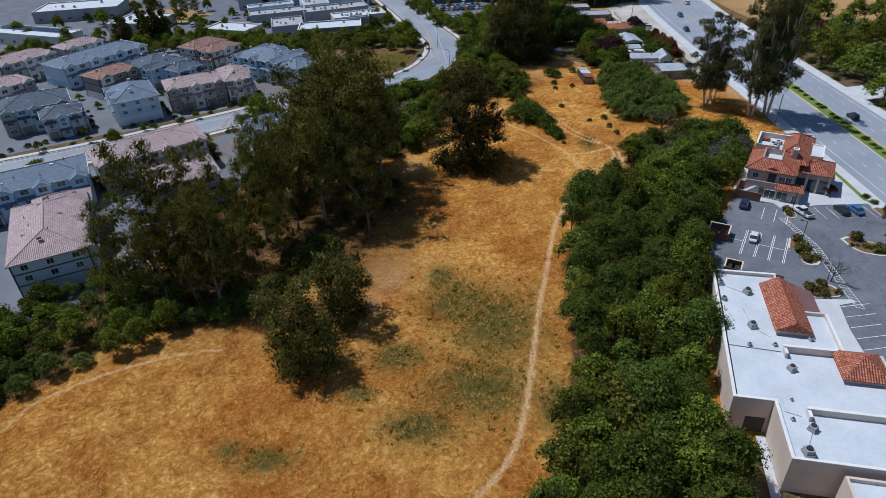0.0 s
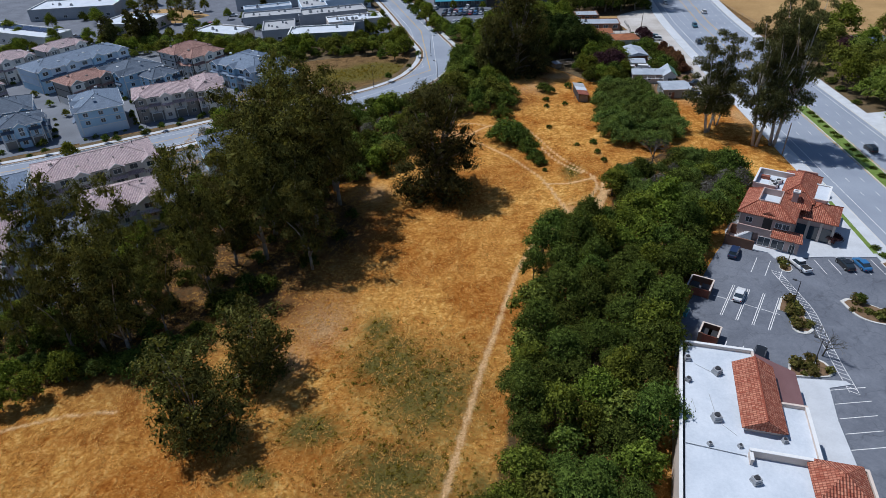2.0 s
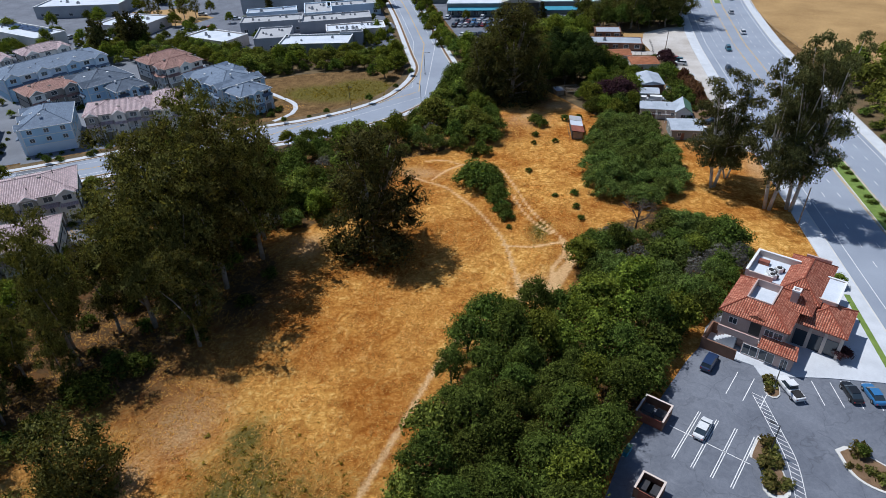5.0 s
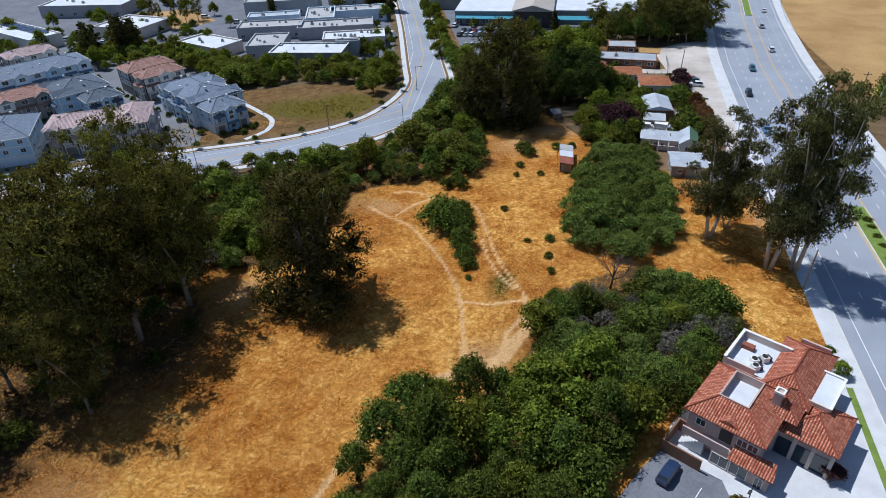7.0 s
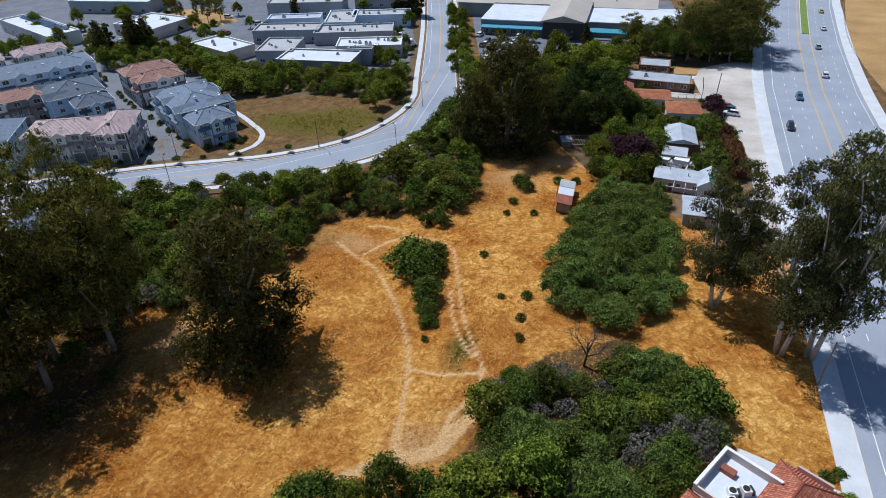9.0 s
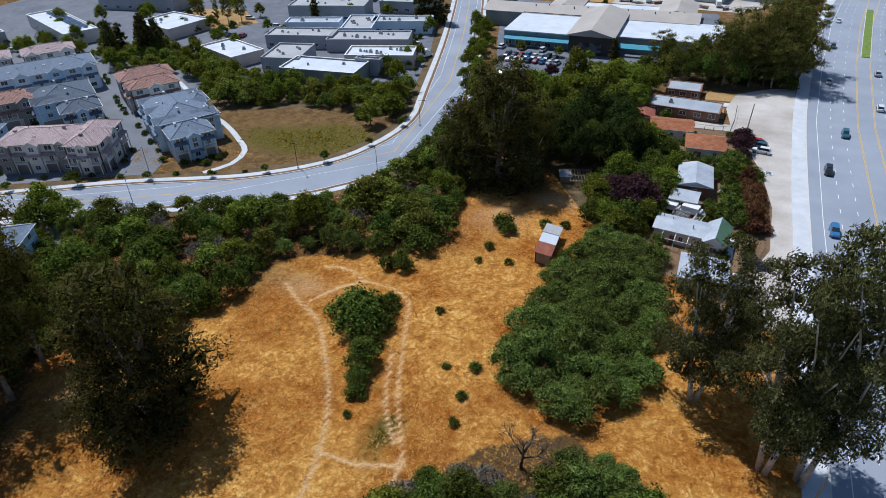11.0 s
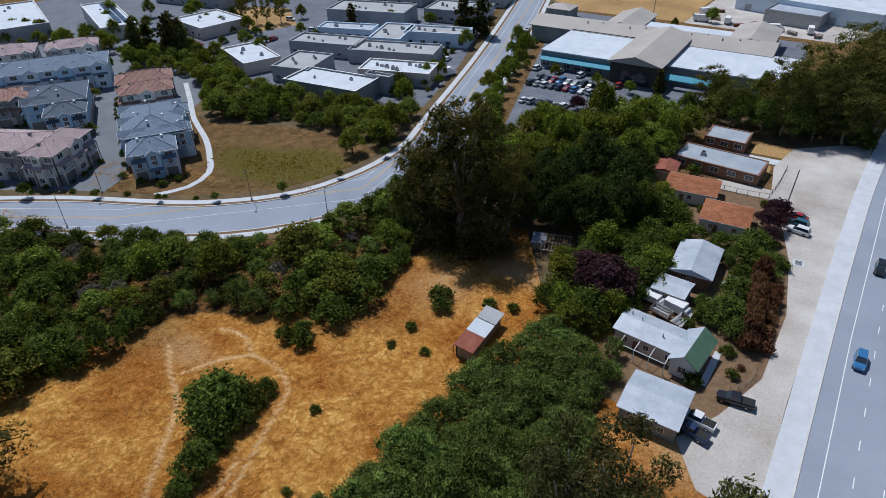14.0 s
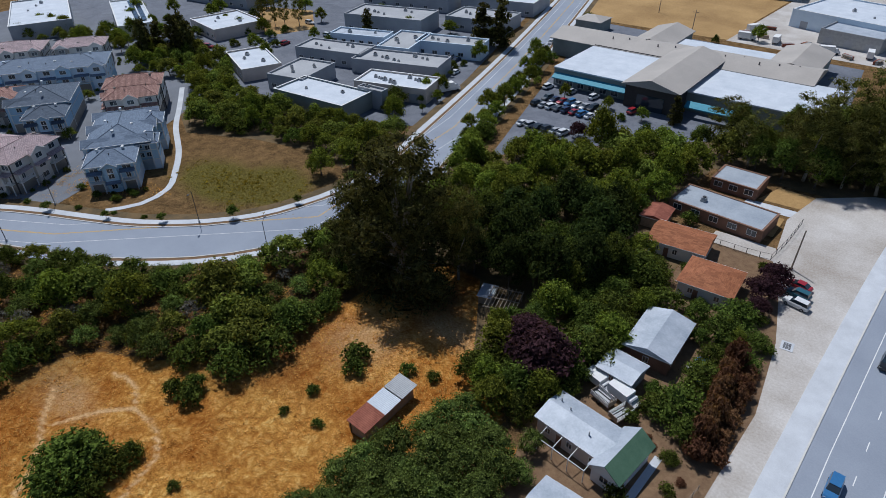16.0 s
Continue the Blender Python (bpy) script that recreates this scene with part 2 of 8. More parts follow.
METALROOF = surface("weathered_metal_roof", (0.30, 0.345, 0.40), (0.53, 0.57, 0.63), 0.3, 3.0, 0.55, 0.1)
RUST = surface("rusted_sheet_metal", (0.16, 0.045, 0.03), (0.36, 0.13, 0.085), 0.6, 4.0, 0.85)
STUCCO = surface("cream_stucco", (0.56, 0.47, 0.41), (0.70, 0.60, 0.53), 0.3, 8.0)
PINK = surface("pink_beige_stucco", (0.42, 0.31, 0.28), (0.54, 0.41, 0.37), 0.3, 8.0)
BEIGE = surface("beige_stucco", (0.64, 0.60, 0.55), (0.76, 0.72, 0.67), 0.3, 8.0)
TAUPE = surface("taupe_stucco", (0.24, 0.22, 0.20), (0.34, 0.31, 0.28), 0.3, 8.0)
BLUE = surface("blue_grey_siding", (0.34, 0.52, 0.68), (0.44, 0.63, 0.78), 0.3, 8.0)
PALEBLUE = surface("pale_blue_siding", (0.56, 0.66, 0.76), (0.67, 0.77, 0.86), 0.3, 8.0)
SAGE = surface("grey_green_wall", (0.20, 0.23, 0.22), (0.30, 0.33, 0.32), 0.2, 6.0)
GREYWALL = surface("grey_block_wall", (0.30, 0.31, 0.33), (0.42, 0.43, 0.45), 0.2, 6.0)
DARKWALL = surface("dark_brown_wall", (0.045, 0.04, 0.038), (0.09, 0.08, 0.075), 0.2, 6.0)
BROWNBLOCK = surface("brown_block_wall", (0.17, 0.09, 0.06), (0.27, 0.15, 0.10), 0.5, 8.0)
TEAL = surface("teal_awning", (0.03, 0.24, 0.34), (0.06, 0.33, 0.44), 0.6, 6.0, 0.6)
MAUVE = surface("mauve_metal_roof", (0.21, 0.105, 0.10), (0.28, 0.15, 0.145), 0.4, 6.0, 0.5)
GREENROOF = surface("green_shingle_roof", (0.06, 0.13, 0.08), (0.11, 0.20, 0.13), 0.5, 6.0)
TRIM = surface("white_trim", (0.66, 0.66, 0.65), (0.8, 0.8, 0.79), 0.8, 8.0, 0.6)
WOOD = surface("weathered_wood", (0.20, 0.16, 0.12), (0.40, 0.33, 0.26), 0.8, 9.0)
STEEL = surface("grey_steel", (0.30, 0.31, 0.32), (0.45, 0.46, 0.47), 1.0, 9.0, 0.45, 0.6)
DARKSTEEL = surface("dark_steel", (0.04, 0.04, 0.045), (0.08, 0.08, 0.085), 1.0, 9.0, 0.5, 0.4)
RUBBER = surface("rubber", (0.015, 0.015, 0.015), (0.035, 0.035, 0.035), 2.0, 12.0)
PANE = glass_like("window_glass", (0.03, 0.045, 0.06))
CLAYTILE = tiled("red_clay_barrel_tile", (0.38, 0.10, 0.058), (0.66, 0.28, 0.18), 0.36, 0.42)
PINKTILE = tiled("faded_pink_roof_tile", (0.58, 0.44, 0.45), (0.76, 0.60, 0.61), 0.34, 0.4)
SLATE = tiled("blue_grey_shingle", (0.135, 0.18, 0.25), (0.195, 0.25, 0.33), 0.9, 0.2, False)
DARKSLATE = tiled("dark_grey_shingle", (0.075, 0.10, 0.14), (0.12, 0.155, 0.205), 0.9, 0.2, False)
BROWNSHINGLE = tiled("brown_red_shingle", (0.25, 0.088, 0.038), (0.39, 0.15, 0.07), 1.0, 0.34, False)
OAK_LEAF = foliage("oak_leaves", (0.016, 0.026, 0.007), (0.165, 0.215, 0.044), 0.02)
ELDER_LEAF = foliage("elder_leaves", (0.024, 0.038, 0.010), (0.27, 0.31, 0.062), 0.025)
WILLOW_LEAF = foliage("willow_leaves", (0.034, 0.052, 0.016), (0.215, 0.285, 0.074), 0.012)
LIGHT_LEAF = foliage("bright_leaves", (0.028, 0.044, 0.008), (0.255, 0.30, 0.048), 0.02)
EUC_LEAF = foliage("eucalyptus_leaves", (0.020, 0.023, 0.008), (0.20, 0.195, 0.060), 0.016)
EUC_PALE = foliage("pale_eucalyptus_leaves", (0.028, 0.033, 0.015), (0.185, 0.19, 0.078), 0.012)
DARK_LEAF = foliage("cypress_leaves", (0.016, 0.018, 0.007), (0.150, 0.142, 0.050), 0.012)
HOLM_LEAF = foliage("holm_oak_leaves", (0.009, 0.016, 0.006), (0.075, 0.105, 0.03), 0.015)
PLUM_LEAF = foliage("plum_leaves", (0.03, 0.016, 0.022), (0.09, 0.045, 0.055), 0.01)
DRY_LEAF = foliage("dry_brush", (0.10, 0.05, 0.03), (0.24, 0.125, 0.07), 0.01)
GREY_TWIG = foliage("grey_bare_twigs", (0.09, 0.085, 0.08), (0.22, 0.21, 0.20), 0.005)
SHRUB_LEAF = foliage("landscape_shrub", (0.06, 0.07, 0.018), (0.22, 0.19, 0.06), 0.03)
WEED_LEAF = foliage("weed_leaves", (0.19, 0.165, 0.03), (0.38, 0.31, 0.075), 0.02, 0.5)
BARK = surface("bark", (0.06, 0.045, 0.035), (0.14, 0.11, 0.09), 1.5, 8.0)
EUCBARK = surface("eucalyptus_bark", (0.16, 0.125, 0.095), (0.42, 0.36, 0.29), 1.2, 6.0)
PALEBARK = surface("pale_bark", (0.34, 0.30, 0.25), (0.62, 0.57, 0.50), 1.2, 6.0)

# ---- building blocks ----


def link(name, bm, material, parent=None, smooth=False):
    me = bpy.data.meshes.new(name)
    bm.normal_update()
    bm.to_mesh(me)
    bm.free()
    me.materials.append(material)
    if smooth:
        me.polygons.foreach_set("use_smooth", [True] * len(me.polygons))
    ob = new(name, me)
    ob.parent = parent
    return ob


def part(name, bm, material, parent, label="", smooth=False):
    ob = link(name, bm, material, parent, smooth)
    return tagged(ob, label) if label else ob


def share(name, mesh, parent, m):
    ob = new(name, mesh)
    ob.parent = parent
    ob.matrix_basis = m
    return ob


def thing(name, m, label, category, group="", kind=""):
    ob = new(name)
    ob.empty_display_size = 0.5
    ob.matrix_basis = m
    return tagged(ob, label, category, group, kind)


def box(bm, x0, x1, y0, y1, z0, z1):
    v = [bm.verts.new((x, y, z)) for z in (z0, z1) for x, y in ((x0, y0), (x1, y0), (x1, y1), (x0, y1))]
    for f in ((3, 2, 1, 0), (4, 5, 6, 7), (0, 1, 5, 4), (1, 2, 6, 5), (2, 3, 7, 6), (3, 0, 4, 7)):
        bm.faces.new([v[i] for i in f])
    return bm


def boxes(*args):
    bm = bmesh.new()
    for a in args:
        box(bm, *a)
    return bm


def tube(bm, p0, p1, r0, r1, n=6):
    p0, p1 = Vector(p0), Vector(p1)
    q = (p1 - p0).to_track_quat("Z", "Y")
    rings = []
    for p, r in ((p0, r0), (p1, r1)):
        rings.append([bm.verts.new(p + q @ Vector((r * math.cos(2 * math.pi * i / n), r * math.sin(2 * math.pi * i / n), 0))) for i in range(n)])
    for i in range(n):
        bm.faces.new((rings[0][i], rings[0][(i + 1) % n], rings[1][(i + 1) % n], rings[1][i]))
    bm.faces.new(rings[1])
    bm.faces.new(rings[0][::-1])
    return bm


def sheet(name, pts, z, material, label="", thick=0.3, category="", parent=None):
    """A flat slab over a polygon, its top at z."""
    bm = bmesh.new()
    f = bm.faces.new([bm.verts.new((x, y, z)) for x, y in pts])
    if f.calc_area() and f.normal.z < 0:
        f.normal_flip()
    bm.normal_update()
    if f.normal.z < 0:
        f.normal_flip()
    r = bmesh.ops.extrude_face_region(bm, geom=[f])
    bmesh.ops.translate(bm, vec=(0, 0, -thick), verts=[v for v in r["geom"] if isinstance(v, bmesh.types.BMVert)])
    bmesh.ops.recalc_face_normals(bm, faces=bm.faces)
    bmesh.ops.triangulate(bm, faces=bm.faces)
    return tagged(link(name, bm, material, parent), label, category, "", "structure")


def spline(pts, step=4.0):
    """A smooth line through the points."""
    p = [Vector((*a, 0)) for a in pts]
    p = [2 * p[0] - p[1]] + p + [2 * p[-1] - p[-2]]
    out = []
    for a, b, c, d in zip(p, p[1:], p[2:], p[3:]):
        n = max(2, int((c - b).length / step))
        for i in range(n):
            t = i / n
            out.append(0.5 * (2 * b + (c - a) * t + (2 * a - 5 * b + 4 * c - d) * t * t + (3 * b - a - 3 * c + d) * t ** 3))
    return out + [p[-2]]


def offset(line, d):
    out = []
    for i, p in enumerate(line):
        t = (line[min(i + 1, len(line) - 1)] - line[max(i - 1, 0)]).normalized()
        out.append(p + Vector((-t.y, t.x, 0)) * d)
    return out


def ribbon(name, line, d0, d1, z, material, label, thick=0.3, kind="structure", parent=None, category=""):
    """A band along a line, between two offsets to its left."""
    a, b = offset(line, d0), offset(line, d1)
    bm = bmesh.new()
    rows = []
    for p, q in zip(a, b):
        rows.append([bm.verts.new((s.x, s.y, h)) for s, h in ((p, z - thick), (p, z), (q, z), (q, z - thick))])
    for r, s in zip(rows, rows[1:]):
        for i in range(3):
            bm.faces.new((r[i], r[i + 1], s[i + 1], s[i]))
    bm.faces.new(rows[0][::-1])
    bm.faces.new(rows[-1])
    bmesh.ops.recalc_face_normals(bm, faces=bm.faces)
    return tagged(link(name, bm, material, parent), label, category, "", kind)


def dashes(name, line, d, width, dash, gap, z, material, label, parent):
    bm = bmesh.new()
    path = offset(line, d)
    s, cuts = 0.0, []
    for a, b in zip(path, path[1:]):
        cuts.append((s, a, b))
        s += (b - a).length

    def at(x):
        for s0, a, b in reversed(cuts):
            if x >= s0:
                t = (b - a).normalized()
                return a + t * (x - s0), Vector((-t.y, t.x, 0)) * width / 2

    x = 1.0
    while x + dash < s:
        (p, n), (q, m) = at(x), at(x + dash)
        bm.faces.new([bm.verts.new((*(v.xy), z)) for v in (p - n, q - m, q + m, p + n)][::1])
        x += dash + gap
    return tagged(link(name, bm, material, parent), label)


def prism(pts, z0, z1, bm=None):
    """An upright slab over a polygon that runs anticlockwise."""
    bm = bm or bmesh.new()
    a, b = [bm.verts.new((*p, z0)) for p in pts], [bm.verts.new((*p, z1)) for p in pts]
    bm.faces.new(a[::-1])
    bm.faces.new(b)
    for i in range(len(pts)):
        k = (i + 1) % len(pts)
        bm.faces.new((a[i], a[k], b[k], b[i]))
    return bm


def uv_roof(bm):
    """uv in metres: u along the eave, v up the slope."""
    layer = bm.loops.layers.uv.verify()
    bm.normal_update()
    for f in bm.faces:
        n = f.normal
        u = Vector((-n.y, n.x, 0))
        u = u.normalized() if u.length > 0.05 else Vector((1, 0, 0))
        v = n.cross(u)
        for lp in f.loops:
            lp[layer].uv = (lp.vert.co.dot(u), lp.vert.co.dot(v))
    return bm


def hip(x0, x1, y0, y1, z, rise, over=0.5, thick=0.18, gable=False, bm=None):
    """A hip (or gable) roof over a rectangle, its ridge along the longer side."""
    bm = bm or bmesh.new()
    x0, x1, y0, y1 = x0 - over, x1 + over, y0 - over, y1 + over
    w, d = x1 - x0, y1 - y0
    if w >= d:
        c, k = (y0 + y1) / 2, 0 if gable else d / 2
        ridge = [(x0 + k, c), (x1 - k, c)]
    else:
        c, k = (x0 + x1) / 2, 0 if gable else w / 2
        ridge = [(c, y0 + k), (c, y1 - k)]
    lo = [bm.verts.new((x, y, z - thick)) for x, y in ((x0, y0), (x1, y0), (x1, y1), (x0, y1))]
    e = [bm.verts.new((x, y, z)) for x, y in ((x0, y0), (x1, y0), (x1, y1), (x0, y1))]
    r = [bm.verts.new((x, y, z + rise)) for x, y in ridge]
    if w >= d:
        fs = [(e[0], e[1], r[1], r[0]), (e[2], e[3], r[0], r[1]), (e[1], e[2], r[1]), (e[3], e[0], r[0])]
    else:
        fs = [(e[1], e[2], r[1], r[0]), (e[3], e[0], r[0], r[1]), (e[0], e[1], r[0]), (e[2], e[3], r[1])]
    for f in fs:
        bm.faces.new(f)
    for i in range(4):
        bm.faces.new((lo[i], lo[(i + 1) % 4], e[(i + 1) % 4], e[i]))
    bm.faces.new(lo[::-1])
    return bm


def lattice(xs, zs, solid, y0, y1, bm=None):
    """One connected plate of the solid cells of a grid in the xz plane, from y0 (front) to y1."""
    bm = bm or bmesh.new()
    front, back = {}, {}

    def vert(store, i, k, y):
        if (i, k) not in store:
            store[i, k] = bm.verts.new((xs[i], y, zs[k]))
        return store[i, k]

    for i, k in solid:
        q = ((i, k), (i + 1, k), (i + 1, k + 1), (i, k + 1))
        bm.faces.new([vert(front, *c, y0) for c in q])
        for (a, b), (di, dk) in (((0, 1), (0, -1)), ((1, 2), (1, 0)), ((2, 3), (0, 1)), ((3, 0), (-1, 0))):
            if (i + di, k + dk) not in solid:
                bm.faces.new((vert(front, *q[b], y0), vert(front, *q[a], y0), vert(back, *q[a], y1), vert(back, *q[b], y1)))
    return bm


def window_mesh(w, h):
    f, t = 0.09, 0.07
    xs, zs = (-w / 2, -w / 2 + f, -0.03, 0.03, w / 2 - f, w / 2), (0, f, h - f, h)
    fm = lattice(xs, zs, {(i, k) for i in range(5) for k in range(3) if k != 1 or i in (0, 2, 4)}, -t, 0.03)
    pm = boxes((-w / 2 + f, w / 2 - f, -0.03, 0.02, f, h - f))
    out = []
    for n, bm, m in (("window", fm, TRIM), ("pane", pm, PANE)):
        me = bpy.data.meshes.new(n)
        bm.to_mesh(me)
        bm.free()
        me.materials.append(m)
        out.append(me)
    return out


WINDOWS = {k: window_mesh(*k) for k in ((1.4, 1.3), (1.0, 1.2), (2.0, 1.4), (2.4, 2.1), (1.1, 2.1))}


def window(parent, x, y, z, rz, size=(1.4, 1.3)):
    """A framed window on a wall whose outside looks along -y when rz is 0."""
    f, p = WINDOWS[size]
    ob = share("window", f, parent, pose(x, y, z, 0, 0, rz))
    share("pane", p, ob, Matrix())
    return ob


def wall_windows(parent, x0, x1, y0, y1, levels, gap=4.0, size=(1.4, 1.3), sides="nsew"):
    for s in sides:
        a, b = (x0, x1) if s in "ns" else (y0, y1)
        n = max(1, int((b - a - 1.2) / gap))
        for z in levels:
            for i in range(n):
                c = a + (b - a) * (i + 0.5) / n
                if s == "s":
                    window(parent, c, y0, z, 0, size)
                elif s == "n":
                    window(parent, c, y1, z, 180, size)
                elif s == "e":
                    window(parent, x1, c, z, 90, size)
                else:
                    window(parent, x0, c, z, -90, size)


# ---- plants ----


def leaf_cloud(rng, lobes, leaf, quads, low=-0.6, core=10, droop=0.0):
    """Vertices and faces of leaf sprays in loose shells round the lobes, over a few large inner ones that stop the light."""
    V, F, base = [], [], 0
    L = np.array(lobes, float)
    share_ = L[:, 3] * L[:, 5]
    share_ = share_ / share_.sum()
    for i, (cx, cy, cz, rx, ry, rz) in enumerate(L):
        c, rad = np.array([cx, cy, cz]), np.array([rx, ry, rz])
        n = int(quads * share_[i] * 1.5)
        d = rng.normal(size=(n, 3))
        d /= np.linalg.norm(d, axis=1)[:, None]
        d = d[d[:, 2] > low]
        ph = rng.uniform(0, 6.28, 6)
        wob = 1 + 0.18 * np.sin(d[:, 0] * 4 + ph[0]) * np.sin(d[:, 1] * 4 + ph[1]) + 0.14 * np.sin(d[:, 2] * 7 + ph[2])
        tuft = np.sin(d[:, 0] * 10 + ph[3]) * np.sin(d[:, 1] * 10 + ph[4]) * np.sin(d[:, 2] * 9 + ph[5])
        full = tuft + rng.uniform(0, 0.9, len(tuft)) > 0.12
        d, wob, tuft = d[full], wob[full], tuft[full]
        r = (wob + 0.22 * tuft) * (0.66 + 0.46 * rng.uniform(0, 1, len(d)) ** 0.7)
        p = c + d * r[:, None] * rad
        keep = np.ones(len(p), bool)
        for k, o in enumerate(L):
            if k != i:
                keep &= (((p - o[:3]) / o[3:]) ** 2).sum(1) > 0.38
        p, d = p[keep], d[keep]
        s = 1.15 * leaf * rng.uniform(0.5, 1.4, len(p))
        if core:
            q = rng.normal(size=(core, 3))
            q /= np.linalg.norm(q, axis=1)[:, None]
            p, d = np.concatenate([p, c + q * rad * 0.35]), np.concatenate([d, q])
            s = np.concatenate([s, np.full(core, rx * 0.95)])
        n = len(p)
        if not n:
            continue
        nrm = d + rng.normal(size=(n, 3)) * 0.62 + np.array([0, 0, 0.45])
        nrm /= np.linalg.norm(nrm, axis=1)[:, None]
        a = np.cross(nrm, rng.normal(size=(n, 3)))
        if droop:
            a = a / (np.linalg.norm(a, axis=1)[:, None] + 1e-9) + np.array([0, 0, -droop])
        a /= np.linalg.norm(a, axis=1)[:, None] + 1e-9
        b = np.cross(nrm, a)
        b /= np.linalg.norm(b, axis=1)[:, None] + 1e-9
        s = s[:, None]
        k = rng.uniform(0.55, 1.0, (n, 1)) * (0.72 if droop else 1.0)
        q = np.stack([p - a * s * 0.75, p + a * s * 0.55 + b * s * 0.5 * k, p + a * s * 0.4 - b * s * 0.55 * k], 1)
        V.append(q.reshape(-1, 3))
        F.append(base + np.arange(3 * n).reshape(-1, 3))
        base += 3 * n
    return np.concatenate(V), F


def cloud_object(name, V, F, material, parent):
    me = bpy.data.meshes.new(name)
    me.from_pydata(V.tolist(), [], [f for g in F for f in g.tolist()])
    me.materials.append(material)
    ob = new(name, me)
    ob.parent = parent
    return ob


def fuse(bm):
    """Join the limbs of one trunk into one connected piece, inside the wood where they meet."""
    bm.verts.ensure_lookup_table()
    seen, groups = set(), []
    for v in bm.verts:
        if v not in seen:
            todo, mine = [v], []
            seen.add(v)
            while todo:
                q = todo.pop()
                mine.append(q)
                for e in q.link_edges:
                    o = e.other_vert(q)
                    if o not in seen:
                        seen.add(o)
                        todo.append(o)
            groups.append(mine)
    body = list(groups[0])
    for g in groups[1:]:
        a, b = min(((p, q) for p in g for q in body), key=lambda r: (r[0].co - r[1].co).length_squared)
        n = a.link_edges[0].other_vert(a)
        bm.faces.new((a, n, b))
        body += g


def limbs(bm, rng, lobes, base_r, fork, stems=1, lean=0.0, most=6):
    tops = []
    sides = 7 if fork > 3 else 5
    for s in range(stems):
        a = 6.28 * s / stems + rng.uniform(0, 1)
        foot = Vector((base_r * (stems > 1) * math.cos(a), base_r * (stems > 1) * math.sin(a), -0.3))
        top = Vector((lean * math.cos(a) * fork, lean * math.sin(a) * fork, fork))
        mid = (foot + top) / 2 + Vector(rng.normal(size=3) * 0.04 * fork)
        tube(bm, foot, mid, base_r, base_r * 0.8, sides)
        tube(bm, mid, top, base_r * 0.8, base_r * 0.62, sides)
        tops.append(top)
    for cx, cy, cz, rx, ry, rz in lobes[::max(1, len(lobes) // most)]:
        c = Vector((cx, cy, cz))
        t = min(tops, key=lambda q: (q.xy - c.xy).length)
        if c.z < t.z:
            t = Vector((t.x * c.z / t.z * 0.6, t.y * c.z / t.z * 0.6, max(0.3, c.z * 0.6)))
        if stems > 1 or fork > 5:
            m = t.lerp(c, 0.5) + Vector((0, 0, 0.08 * (c - t).length))
            tube(bm, t, m, base_r * 0.45, base_r * 0.3, 5)
            tube(bm, m, c, base_r * 0.3, base_r * 0.1, 5)
        else:
            tube(bm, t, c, base_r * 0.45, base_r * 0.12, 4)
    fuse(bm)


def dome(rng, R, H, n, lob, base=0.25, squash=0.8):
    out = [(0, 0, H - lob * squash, lob * 1.1, lob * 1.1, lob * squash)]
    for i in range(n - 1):
        a, q = 2.399 * i + rng.uniform(-0.4, 0.4), math.sqrt((i + 0.6) / n)
        r = (R - lob * 0.85) * q * rng.uniform(0.85, 1.1)
        z = base * H + (H * (1 - base) - lob * squash) * math.sqrt(max(0.0, 1 - (0.93 * q) ** 2)) * rng.uniform(0.75, 1.05)
        l = lob * rng.uniform(0.7, 1.15)
        out.append((r * math.cos(a), r * math.sin(a), max(z, l * squash * 0.8), l, l, l * squash))
    return out


def tower(rng, R, H, n, lob, low=0.3, taper=0.55, squash=0.7):
    """Lobes up a tall crown: wide below the middle, ragged above."""
    out = []
    for i in range(n):
        f = (i + 0.5) / n
        z = H * (low + (0.97 - low) * f)
        w = R * (1 - taper * f ** 1.6) * (0.55 + 0.45 * min(1, f * 4))
        a, r = 2.399 * i + rng.uniform(-0.5, 0.5), w * rng.uniform(0.25, 0.9)
        l = lob * rng.uniform(0.65, 1.15) * (1 - 0.35 * f)
        out.append((r * math.cos(a), r * math.sin(a), z - l * squash, l, l, l * squash))
    return out


